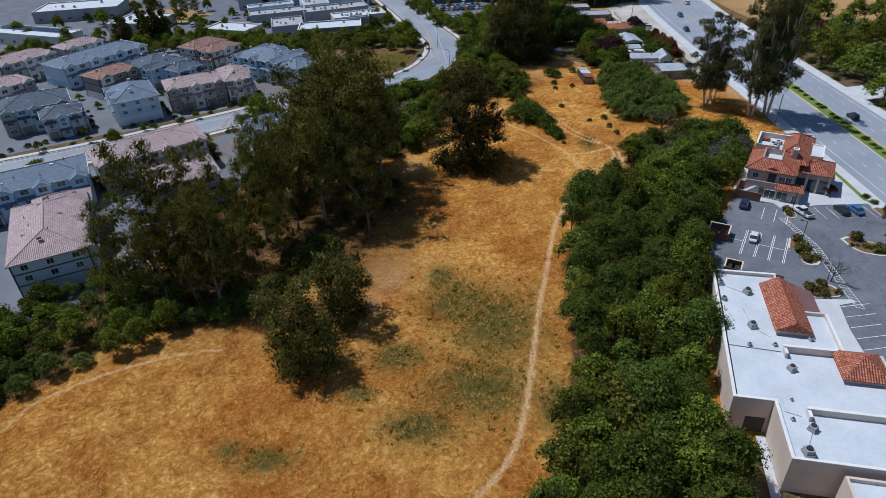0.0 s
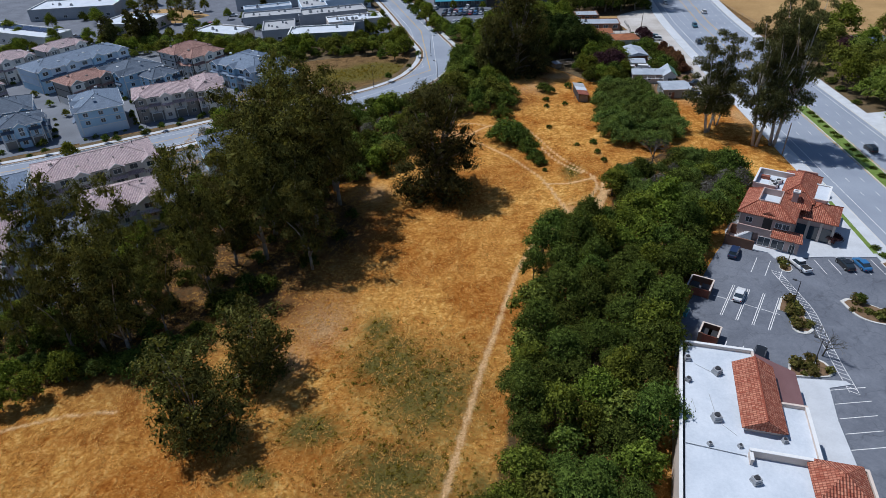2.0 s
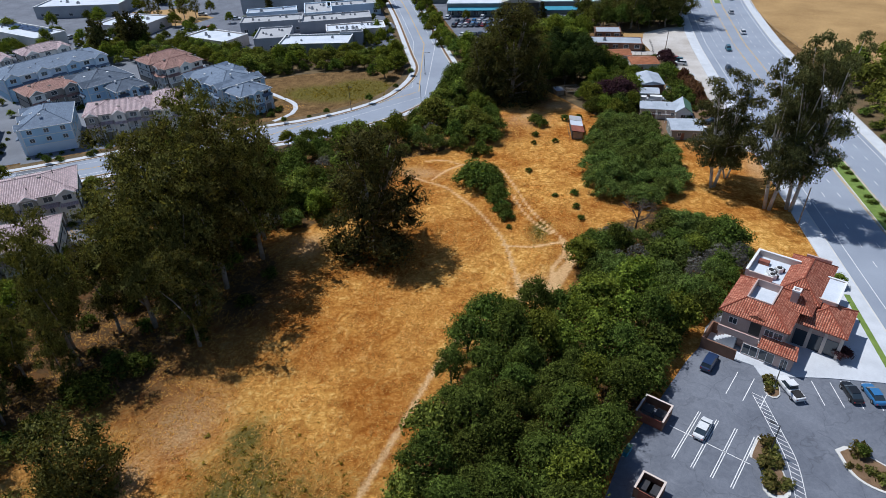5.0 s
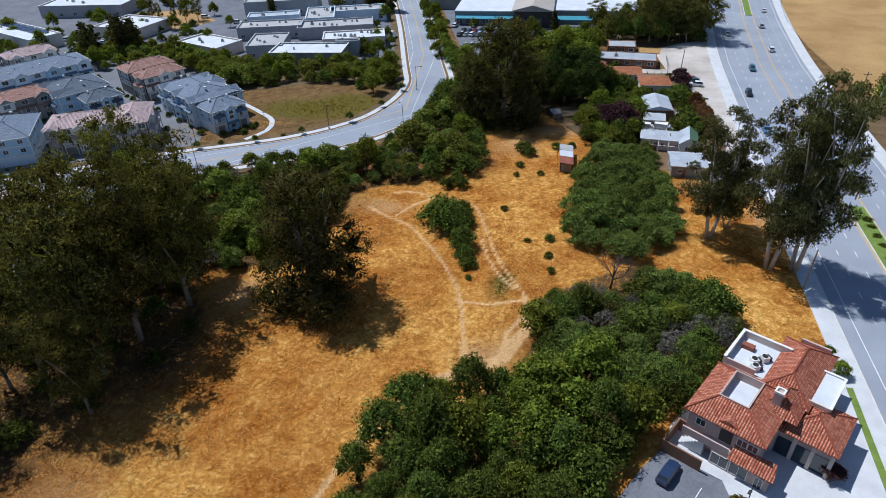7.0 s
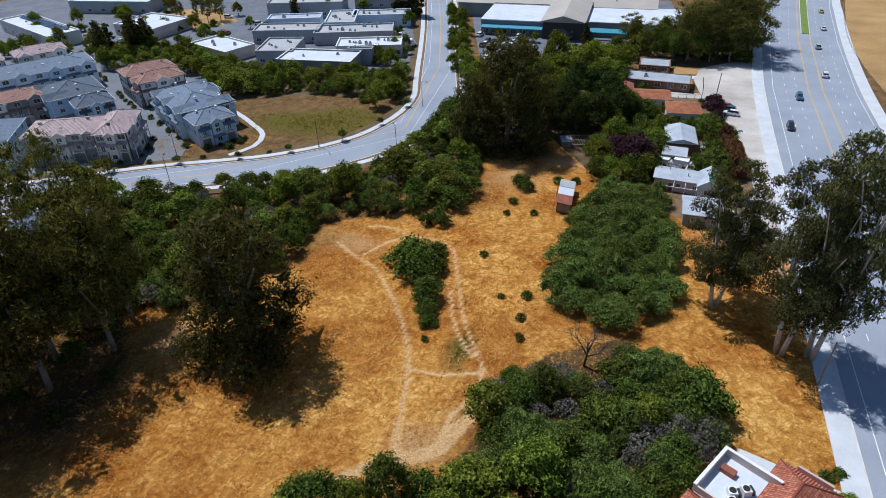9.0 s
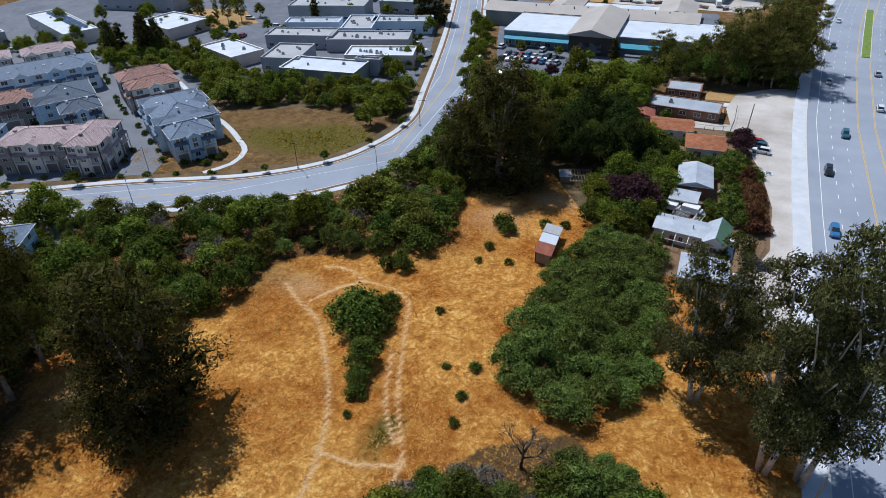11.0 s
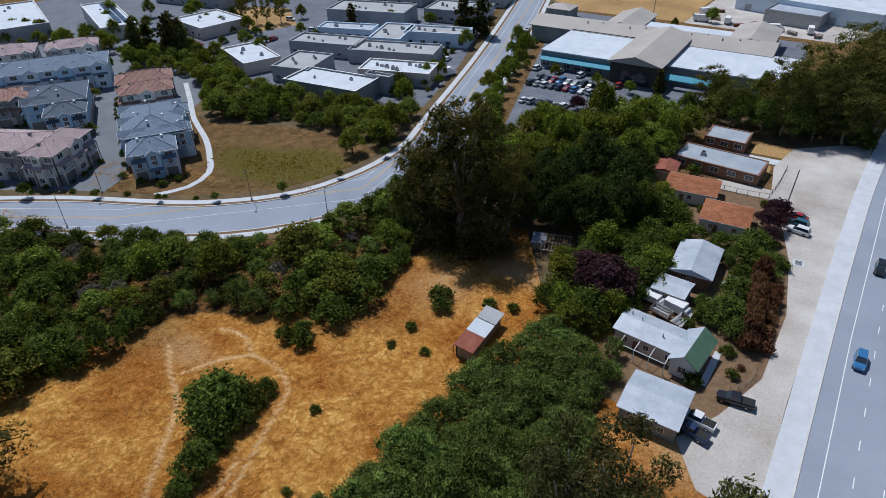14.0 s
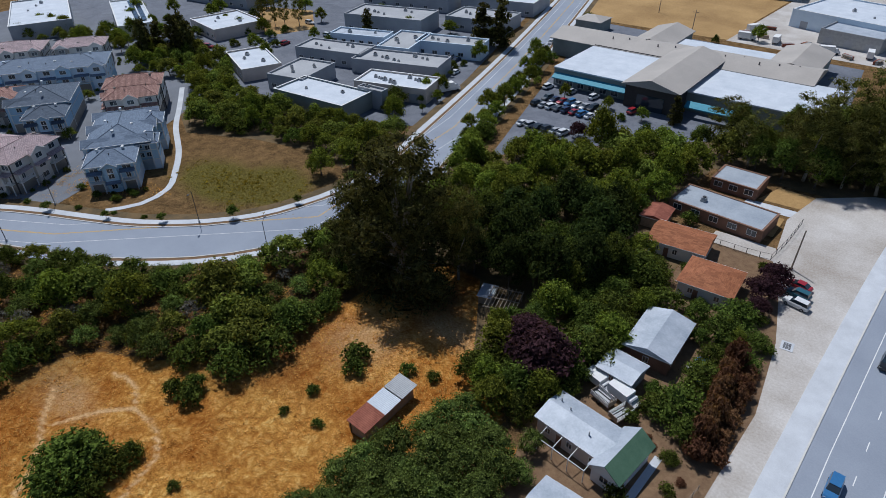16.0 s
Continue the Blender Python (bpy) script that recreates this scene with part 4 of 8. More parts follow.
sheet("golden_lawn", [(63, 312), (72, 313), (71.5, 322), (63, 321)], 0.014, HILL, "dry golden lawn beside the long house", category="lawn")
sheet("house_drive", [(62, 322.5), (72, 323.5), (74, 327), (62, 326)], 0.016, CONCRETE, "pale concrete drive of the long house", category="drive")
sheet("golden_lawn_far", [(64, 327.5), (74, 328.5), (76, 336), (66, 336)], 0.014, HILL, "dry golden lawn beside the long house", category="lawn")
# beyond the highway
sheet("roadside_soil", [(128.6, 40), (127, 200), (126, 262), (127, 290), (150, 291), (200, 284), (260, 284), (260, 40)], 0.012, FLOOR, "brown leaf litter under the roadside trees", category="ground")
sheet("roadside_drive", [(127.2, 196), (127.0, 208), (146, 212), (160, 204), (160, 196), (146, 200)], 0.03, CONCRETE, "pale concrete drive beyond the highway", category="drive")

# industrial yard
sheet("yard_asphalt", [(-23, 310), (-40, 300), (-90, 288), (-150, 300), (-280, 260), (-300, 420), (-120, 460), (-84, 455), (-62, 400), (-40, 345)], 0.014, ASPHALT, "grey asphalt yard round flat-roofed buildings", category="yard")
sheet("dry_lot_works", [(-186, 366), (-160, 376), (-134, 356), (-140, 341), (-157, 338)], 0.026, HILL, "dry golden lot between the workshops", category="ground")
sheet("market_lot", [(2, 306), (-16, 356), (-26, 385), (-45, 440), (60, 440), (66, 396), (44, 352), (26, 336)], 0.013, ASPHALT, "grey asphalt parking lot of the market hall", category="parking lot")
sheet("dry_lot", [(-72, 480), (-52, 442), (10, 447), (40, 447), (9, 470), (9, 620), (-110, 620)], 0.011, HILL, "pale dry grass lot behind the market hall", category="ground")
sheet("dirt_yard", [(10, 446), (70, 446), (100, 500), (70, 620), (10, 560)], 0.012, GRAVEL, "pale dirt storage yard", category="yard")


def stripes(parent, items, w=0.12, z=0.034):
    bm = bmesh.new()
    for x0, y0, x1, y1 in items:
        a, b = Vector((x0, y0, 0)), Vector((x1, y1, 0))
        t = (b - a).normalized()
        n = Vector((-t.y, t.x, 0)) * w / 2
        bm.faces.new([bm.verts.new((*v.xy, z)) for v in (a - n, b - n, b + n, a + n)])
    return part("bay_lines", bm, LINE, parent, "white parking bay lines")


def lot_lines():
    ux, uy, vx, vy = math.cos(radians(LOT - 90)), math.sin(radians(LOT - 90)), math.cos(radians(LOT)), math.sin(radians(LOT))

    def q(a, b):
        return 56.8 + a * ux + b * vx, 110.8 + a * uy + b * vy

    items = []
    for i in range(4):
        for d in (-0.16, 0.16):
            items.append((*q(2.7 * i + d, -0.2), *q(2.7 * i + d, 10.4)))
    items.append((*q(-2.6, 5.2), *q(8.9, 5.2)))
    for i in range(3):
        items.append((*q(2.55 * i + 1.9, 16.5), *q(2.55 * i + 1.9, 22.4)))
        items.append((*q(2.7 * i + 2.5, -12.0), *q(2.7 * i + 2.5, -6.8)))
    stripes(parking, items)
    hatch = []
    A = spline([(70.6, 124.6), (71.6, 118), (72.3, 112), (71.6, 104.7), (71.1, 99), (70.8, 92)], 0.9)
    for a in A:
        hatch.append((a.x - 0.1, a.y + 0.45, a.x + 1.25, a.y - 0.45))
    for a, b in zip(A, A[1:]):
        hatch += [(a.x - 0.1, a.y, b.x - 0.1, b.y), (a.x + 1.25, a.y, b.x + 1.25, b.y)]
    stripes(parking, hatch, 0.1, 0.036)
    rows = []
    for i in range(5):
        rows.append((67.9 - 0.5 * i, 92.4 - 2.9 * i, 73.6 - 0.5 * i, 93.2 - 2.9 * i))
    for i in range(7):
        rows.append((77.9 + 2.75 * i, 123.7, 77.5 + 2.75 * i, 128.9))
    stripes(parking, rows, 0.12, 0.035)


lot_lines()


def island(pts, label="planted kerbed island in the parking lot", n=9):
    line = spline(pts + [pts[0]], 0.8)
    ring = [(p.x, p.y) for p in line[:-1]]
    cx, cy = sum(p[0] for p in ring) / len(ring), sum(p[1] for p in ring) / len(ring)
    ob = sheet("parking_island", ring, 0.17, KERB, label, 0.2, "island")
    inner = [(cx + (x - cx) * 0.88, cy + (y - cy) * 0.88) for x, y in ring]
    sheet("island_soil", inner, 0.2, SOIL, "brown mulch", 0.1, "", ob)
    k = 0
    for _ in range(400):
        x, y = cx + RNG.uniform(-4, 4), cy + RNG.uniform(-4, 4)
        if k < n and inside(x, y, inner):
            plant("shrub", x, y, RNG.uniform(0.8, 1.5), 1.0, "", "shrubs in the parking islands")
            k += 1


island([(69.2, 116.2), (71.0, 115.8), (71.2, 110.5), (71.2, 106.6), (69.2, 105.6), (67.8, 107), (69.0, 111.2), (67.3, 112.2)], n=14)
island([(64.2, 99), (69, 99.3), (70.2, 96.8), (69.2, 95.3), (63.6, 95.3), (63.2, 96.4)], n=10)
island([(79.3, 115.2), (81.6, 115.9), (86, 112.6), (89, 110), (86.5, 108.2), (82.7, 108.8), (80.2, 111)], n=12)
island([(73.1, 128.6), (74.8, 128.2), (74.6, 125), (73.3, 124.2), (72.4, 125.4)], n=6)
island([(92.6, 128), (94.6, 128), (94.8, 120), (93.4, 119)], n=5)

# ---- buildings ----


def walls(name, items, material, parent, label=""):
    """One part for each box."""
    for a in items:
        part(name, boxes(a), material, parent, label)



def vent(x, y, z, s=1.0):
    """A rooftop fan unit: curb, housing and cap."""
    ob = thing("roof_vent", pose(x, y, z, 0, 0, RNG.uniform(0, 40)), "grey metal fan unit on a flat white roof", "vent", "roof units")
    part("curb", boxes((-0.5 * s, 0.5 * s, -0.5 * s, 0.5 * s, 0, 0.35 * s)), STEEL, ob)
    part("housing", boxes((-0.42 * s, 0.42 * s, -0.42 * s, 0.42 * s, 0.35 * s, 0.8 * s)), GREYWALL, ob)
    bm = tube(bmesh.new(), (0, 0, 0.8 * s), (0, 0, 0.95 * s), 0.35 * s, 0.3 * s, 12)
    part("cap", bm, DARKSTEEL, ob)


def flat_building(name, m, w, d, h, roof, wall, label, cat="building", parapet=0.5, units=3, doors=0, windows=0):
    """A flat-roofed block with a parapet round its roof; its corner at the pose."""
    ob = thing(name, m, label, cat)
    t = 0.3
    walls("wall", [(0, w, 0, t, 0, h + parapet), (0, w, d - t, d, 0, h + parapet), (0, t, t, d - t, 0, h + parapet), (w - t, w, t, d - t, 0, h + parapet)], wall, ob)
    part("roof", boxes((t, w - t, t, d - t, h - 0.3, h)), roof, ob)
    c = 0.08
    walls("coping", [(-c, w + c, -c, t + c, h + parapet, h + parapet + 0.08), (-c, w + c, d - t - c, d + c, h + parapet, h + parapet + 0.08), (-c, t + c, t + c, d - t - c, h + parapet, h + parapet + 0.08), (w - t - c, w + c, t + c, d - t - c, h + parapet, h + parapet + 0.08)], TRIM if roof is WHITEROOF else wall, ob)
    for i in range(doors):
        x = w * (i + 0.5) / doors
        part("door", boxes((x - 1.5, x + 1.5, -0.06, 0.0, 0, 2.9)), GREYWALL, ob, "grey roll-up door")
    for i in range(windows):
        window(ob, w * (i + 0.5) / windows, 0, 1.0, 0, (2.0, 1.4))
    for i in range(units):
        x, y = w * (0.15 + 0.7 * ((i * 0.618 + 0.2) % 1)), d * (0.2 + 0.6 * ((i * 0.383 + 0.4) % 1))
        p = m @ Vector((x, y, h))
        vent(p.x, p.y, p.z, RNG.uniform(0.7, 1.4))
    return ob


def ridge_caps(ob, x0, x1, y0, y1, z, rise, over, material):
    """Half-round caps along the ridge and the four hips."""
    x0, x1, y0, y1 = x0 - over, x1 + over, y0 - over, y1 + over
    w, d = x1 - x0, y1 - y0
    k, cx, cy = min(w, d) / 2, (x0 + x1) / 2, (y0 + y1) / 2
    r = [(x0 + k, cy), (x1 - k, cy)] if w >= d else [(cx, y0 + k), (cx, y1 - k)]
    ends = ((x0, y0, 0), (x0, y1, 0 if w >= d else 1), (x1, y0, 1 if w >= d else 0), (x1, y1, 1))
    bm = bmesh.new()
    tube(bm, (*r[0], z + rise), (*r[1], z + rise), 0.13, 0.13, 5)
    for ex, ey, i in ends:
        tube(bm, (ex, ey, z), (*r[i], z + rise), 0.12, 0.12, 5)
    part("ridge_cap", bm, material, ob)


def shops():
    """The flat white-roofed shops beside the oaks; local x east, y north, from the north-west corner."""
    m = pose(45.0, 96.3, 0, 0, 0, -11)
    ob = thing("shop_building", m, "cream stucco shop building with white flat roof and red tile hips", "building")
    H, t = 5.9, 0.35
    P = 6.5
    W = -1.4
    part("roof", prism([(W + t, -31.95), (4.4, -31.95), (4.4, -42.0), (21.25, -42.0), (21.25, -20.5), (16.05, -20.5), (16.05, -10.85), (10.4, -10.85), (10.4, -t), (t, -t)], H - 0.3, H), WHITEROOF, ob, "white coated flat roof")
    part("wall", prism([(W, -32.3), (W + t, -32.3), (t, 0), (0, 0)], 0, P), STUCCO, ob)
    for a in ((t, 10.7, -t, 0), (W + t, 4.4, -32.3, -31.95), (4.05, 4.4, -42.3, -32.3), (10.4, 10.7, -10.5, -t), (10.4, 16.4, -10.85, -10.5), (16.05, 16.4, -20.15, -10.85), (16.05, 21.6, -20.5, -20.15), (21.25, 21.6, -42.3, -20.5), (4.4, 21.25, -42.3, -42.0)):
        part("wall", boxes((*a, 0, P)), STUCCO, ob)
    for a, top in (((7.6, 15.0, -20.9, -20.5), 1.25), ((7.6, 7.95, -22.2, -20.9), 1.0), ((7.9, 21.2, -33.6, -33.2), 1.1), ((7.9, 8.25, -34.9, -33.6), 0.9)):
        part("parapet", boxes((*a, H, H + top)), STUCCO, ob)
        part("coping", boxes((a[0] - 0.05, a[1] + 0.05, a[2] - 0.05, a[3] + 0.05, H + top, H + top + 0.06)), TRIM, ob)
    part("coping", prism([(W - 0.06, -32.36), (W + t + 0.06, -32.36), (t + 0.06, 0.06), (-0.06, 0.06)], P, P + 0.07), TRIM, ob)
    for a in ((t + 0.06, 10.7, -t - 0.06, 0.06), (W + t + 0.06, 4.46, -32.36, -31.9), (3.99, 4.46, -42.36, -32.36), (4.46, 21.6, -42.36, -41.94), (16.0, 16.46, -20.1, -10.9)):
        part("coping", boxes((*a, P, P + 0.07)), TRIM, ob)
    # thin dark strip on the roof, just inside the west wall
    part("gutter", prism([(W + t + 0.1, -31.6), (W + t + 0.45, -31.6), (t + 0.5, -0.6), (t + 0.15, -0.6)], H, H + 0.03), DARKSTEEL, ob, "narrow dark strip along the roof edge")
    part("door_recess", boxes((0.9, 3.6, -32.34, -32.28, 0, 2.9)), DARKWALL, ob, "dark recessed service door")
    # tile-roofed raised blocks
    part("tower_wall", prism([(7.6, -16.4), (12.4, -16.4), (12.4, -10.9), (10.45, -10.9), (10.45, -4.4), (7.6, -4.4)], H, 6.9), STUCCO, ob)
    part("tile_roof", uv_roof(hip(7.6, 12.4, -16.4, -4.4, 6.9, 1.7, 0.45, 0.15, True)), CLAYTILE, ob, "faded red clay tile gable roof")
    for y in (-16.4, -4.4):
        gb = bmesh.new()
        gb.faces.new([gb.verts.new(p) for p in ((7.6, y, 6.85), (12.4, y, 6.85), (10, y, 8.3))])
        part("gable", gb, STUCCO, ob)
    part("ridge_cap", tube(bmesh.new(), (10, -16.8, 8.62), (10, -4.0, 8.62), 0.14, 0.14, 8), CLAYTILE, ob)
    part("tower_wall", boxes((14.8, 20.4, -26.2, -20.6, H, 6.8)), STUCCO, ob)
    part("tile_roof", uv_roof(hip(14.8, 20.4, -26.2, -20.6, 6.8, 2.0, 0.5, 0.15)), CLAYTILE, ob, "faded red clay tile pyramid roof")
    # sloping entrance canopy
    bm = bmesh.new()
    a = [bm.verts.new(p) for p in ((10.8, -0.6, 6.3), (10.8, -9.0, 6.3), (17.2, -9.0, 3.7), (17.2, -0.6, 3.7))]
    b = [bm.verts.new(v.co - Vector((0, 0, 0.25))) for v in a]
    bm.faces.new(a)
    bm.faces.new(b[::-1])
    for i in range(4):
        bm.faces.new((a[(i + 1) % 4], a[i], b[i], b[(i + 1) % 4]))
    part("canopy", bm, MAUVE, ob, "mauve metal lean-to canopy")
    for y in (-0.8, -4.8, -8.8):
        part("post", boxes((16.9, 17.15, y - 0.12, y + 0.12, 0, 3.45)), STUCCO, ob)
    for y in (-12.5, -15.5, -18.0):
        window(ob, 16.4, y, 0.6, 90, (2.4, 2.1))
    for x, y, s in ((5.06, -5.9, 1.2), (4.2, -15.3, 1.2), (8.0, -24.8, 1.1), (12.5, -17.3, 0.7), (6.8, -19.5, 0.6), (3.0, -20.0, 0.6), (8.0, -36.4, 1.1), (1.0, -3.8, 0.9), (0.9, -8.4, 0.8), (6.4, -40.7, 1.3), (17.8, -38, 1.0), (5.9, -35.0, 0.5), (6.6, -31.2, 0.4)):
        p = m @ Vector((x, y, H))
        vent(p.x, p.y, p.z, s)
    pipe = thing("roof_pipe", m, "thin grey pipe run across the white roof", "pipe")
    part("pipe", tube(bmesh.new(), (-0.2, -20.4, H + 0.1), (7.4, -20.9, H + 0.1), 0.05, 0.05, 6), STEEL, pipe)
    for a, b in (((2.0, -4.5), (4.5, -6.0)), ((3.6, -10.5), (4.2, -14.4)), ((4.6, -15.8), (6.6, -17.6)), ((5.2, -33.6), (7.2, -34.2)), ((7.9, -36.9), (6.6, -40.0)), ((1.2, -12.0), (1.6, -14.0))):
        pipe = thing("roof_pipe", m, "thin grey conduit lying on the white roof", "pipe")
        part("pipe", tube(bmesh.new(), (*a, H + 0.06), (*b, H + 0.06), 0.035, 0.035, 5), STEEL, pipe)
    low = thing("shop_building", m, "low cream shop wing with a white flat roof", "building")
    part("roof", boxes((10.5, 21.6, -66.0, -43.6, 4.8, 5.1)), WHITEROOF, low)
    part("wall", boxes((10.15, 21.95, -66.4, -43.25, 0, 4.8)), STUCCO, low)
    for a in ((10.15, 10.5, -66.0, -43.6), (10.15, 21.95, -43.6, -43.25), (21.6, 21.95, -66.0, -43.6)):
        part("parapet", boxes((*a, 4.8, 5.7)), STUCCO, low)
    for n, w, mat, z in (("service_walk", [(2.7, -33), (4.0, -33), (4.0, -60), (2.7, -60)], CONCRETE, 0.05), ("service_soil", [(-6, -30), (10.1, -42.4), (10.1, -66), (-6, -66)], FLOOR, 0.02)):
        q = [m @ Vector((x, y, 0)) for x, y in w]
        sheet(n, [(v.x, v.y) for v in q], z, mat, {"service_walk": "pale concrete service walk beside the shops", "service_soil": "brown soil behind the shops"}[n], category="ground")


shops()


def mission():
    """The two-storey tile-roofed building; local x along its front, y away from the parking lot."""
    m = pose(66.6, 136.5, 0, 0, 0, -29)
    ob = thing("mission_building", m, "pink-beige stucco building with red clay tile roofs", "building")
    E = 6.5
    walls("wall", [(0.2, 10.0, 1.4, 12.4, 0, E), (0.2, 7.0, 12.4, 20.4, 0, E + 0.5), (7.0, 12.2, 12.4, 24.4, 0, E), (10.0, 17.6, 7.6, 12.4, 0, 4.9), (12.2, 15.0, 12.4, 20.2, 0, 6.0), (15.0, 17.6, 12.4, 15.2, 0, 4.9)], PINK, ob)
    # south block roof, a ring of tile slopes round a sunken deck
    bm = bmesh.new()
    o = [(-0.5, 0.8), (10.6, 0.8), (10.6, 12.6), (-0.5, 12.6)]
    i = [(2.7, 4.7), (6.5, 4.7), (6.5, 10.6), (2.7, 10.6)]
    ov = [bm.verts.new((x, y, E)) for x, y in o]
    iv = [bm.verts.new((x, y, E + 1.6)) for x, y in i]
    lv = [bm.verts.new((x, y, E - 0.2)) for x, y in o]
    for k in range(4):
        n = (k + 1) % 4
        bm.faces.new((ov[k], ov[n], iv[n], iv[k]))
        bm.faces.new((lv[k], lv[n], ov[n], ov[k]))
    part("tile_roof", uv_roof(bm), CLAYTILE, ob, "red clay tile roof round a sunken deck")
    caps = bmesh.new()
    for k in range(4):
        tube(caps, (*o[k], E + 0.03), (*i[k], E + 1.63), 0.14, 0.14, 6)
    part("ridge_cap", caps, CLAYTILE, ob)
    walls("deck_wall", [(2.55, 6.65, 4.55, 4.75, E + 0.3, E + 1.75), (2.55, 6.65, 10.55, 10.75, E + 0.3, E + 1.75), (2.55, 2.75, 4.75, 10.55, E + 0.3, E + 1.75), (6.45, 6.65, 4.75, 10.55, E + 0.3, E + 1.75)], PINK, ob)
    part("deck", boxes((2.75, 6.45, 4.75, 10.55, E + 0.2, E + 0.35)), WHITEROOF, ob, "white sunken roof deck")
    # north-west flat roof behind a tall parapet
    walls("parapet", [(0.0, 7.2, 20.1, 20.4, E + 0.5, E + 1.75), (0.0, 0.3, 12.5, 20.1, E + 0.5, E + 1.75), (0.3, 4.6, 12.5, 12.75, E + 0.5, E + 1.6)], STUCCO, ob)
    walls("coping", [(-0.06, 7.26, 20.04, 20.46, E + 1.75, E + 1.85), (-0.06, 0.36, 12.44, 20.04, E + 1.75, E + 1.85)], TRIM, ob)
    part("deck", boxes((0.3, 7.0, 12.75, 20.1, E + 0.5, E + 0.58)), WHITEROOF, ob, "white flat roof with machines")
    # long roof with its ridge away from the lot, and its cross roof
    for a, z, r in (((5.6, 12.4, 11.0, 24.6), E + 0.2, 2.3), ((6.9, 12.0, 7.6, 14.2), E + 0.15, 1.9)):
        part("tile_roof", uv_roof(hip(*a, z, r, 0.35, 0.18)), CLAYTILE, ob, "red clay tile hip roof")
        ridge_caps(ob, *a, z, r, 0.35, CLAYTILE)
    part("north_gable", boxes((7.4, 11.6, 24.4, 24.75, 0, E + 1.2)), PINK, ob, "stucco end wall rising over the roof")
    # east deck and wing
    walls("parapet", [(10.6, 15.0, 19.95, 20.2, 6.0, 7.1), (14.75, 15.0, 12.9, 19.95, 6.0, 7.1), (10.6, 14.75, 12.65, 12.9, 6.0, 7.1)], STUCCO, ob)
    walls("coping", [(10.55, 15.06, 19.9, 20.26, 7.1, 7.19), (14.7, 15.06, 12.6, 19.9, 7.1, 7.19)], TRIM, ob)
    part("deck", boxes((10.2, 14.75, 12.9, 19.95, 6.45, 6.95)), WHITEROOF, ob, "white flat roof")
    part("tile_roof", uv_roof(hip(10.2, 17.6, 7.4, 15.4, 4.9, 1.9, 0.5, 0.18)), CLAYTILE, ob, "red clay tile hip roof")
    ridge_caps(ob, 10.2, 17.6, 7.4, 15.4, 4.9, 1.9, 0.5, CLAYTILE)
    part("chimney", boxes((8.4, 9.5, 8.4, 9.5, E + 0.6, E + 3.0)), PINK, ob, "stucco chimney with white cap")
    walls("chimney_cap", [(8.3, 9.6, 8.3, 8.55, E + 3.0, E + 3.3), (8.3, 9.6, 9.35, 9.6, E + 3.0, E + 3.3), (8.3, 8.55, 8.55, 9.35, E + 3.0, E + 3.3), (9.35, 9.6, 8.55, 9.35, E + 3.0, E + 3.3)], TRIM, ob)
    # small gable on the front slope
    part("eyebrow_roof", uv_roof(hip(4.5, 6.2, 1.6, 3.4, E + 0.45, 0.55, 0.3, 0.12, True)), CLAYTILE, ob, "small tile gable on the front slope")
    part("eyebrow_wall", boxes((4.6, 6.1, 1.6, 3.3, E - 0.1, E + 0.34)), PINK, ob)
    # shop front with its tile porch, balcony door and stair
    part("shop_front", boxes((4.6, 12.4, -0.2, 1.4, 0, 3.0)), PINK, ob)
    bm = bmesh.new()
    v = [bm.verts.new(p) for p in ((6.9, 1.5, 4.2), (12.4, 1.5, 4.2), (12.9, -0.8, 3.15), (6.9, -0.8, 3.15), (6.9, 1.5, 4.0), (12.4, 1.5, 4.0), (12.9, -0.8, 2.97), (6.9, -0.8, 2.97))]
    for f in ((3, 2, 1, 0), (4, 5, 6, 7), (7, 6, 2, 3), (0, 4, 7, 3), (1, 2, 6, 5)):
        bm.faces.new([v[k] for k in f])
    bmesh.ops.recalc_face_normals(bm, faces=bm.faces)
    part("porch_roof", uv_roof(bm), CLAYTILE, ob, "red clay tile porch roof")
    for x in (5.9, 8.5):
        window(ob, x, -0.2, 0.35, 0, (2.4, 2.1))
    window(ob, 11.2, -0.2, 0.05, 0, (1.1, 2.1))
    # no real recess: a dark panel gives the opening's shade by its colour
    part("balcony_shade_panel", boxes((4.7, 6.4, 1.33, 1.4, 3.5, 5.9)), DARKWALL, ob, "flat dark panel for the shaded balcony opening")
    part("balcony_wall", boxes((0.2, 6.7, -0.2, 0.05, 2.9, 4.2)), PINK, ob, "stucco balcony wall")
    part("balcony_floor", boxes((3.2, 6.7, 0.05, 1.4, 2.9, 3.1)), CONCRETE, ob)
    for k in range(8):
        part("stair_step", boxes((3.0 - 0.42 * k, 3.42 - 0.42 * k, 0.05, 1.35, 0, 2.95 - 0.34 * k)), CONCRETE, ob)
    walls("lower_wall", [(-1.3, -1.0, -2.6, 2.6, 0, 2.4), (-1.0, 4.4, -2.6, -2.35, 0, 2.2), (-1.0, 0.2, 2.35, 2.6, 0, 2.4)], BROWNBLOCK, ob, "brown block garden wall")
    for x in (2.0, 7.7, 9.1):
        window(ob, x, 1.4, 4.2, 0, (1.4, 1.3))
    for x in (11.6, 14.0, 16.3):
        part("arch_opening", boxes((x - 0.9, x + 0.9, 7.5, 7.62, 0.1, 3.3)), PANE, ob, "dark glazed arched opening")
    for x in (10.2, 12.8, 15.15, 17.5):
        part("porch_pillar", boxes((x - 0.25, x + 0.25, 7.2, 7.6, 0, 4.8)), STUCCO, ob)
    for y in (3.5, 8, 14.5, 18):
        for z in (4.0, 1.2):
            window(ob, 0.2, y, z, -90, (1.4, 1.3))
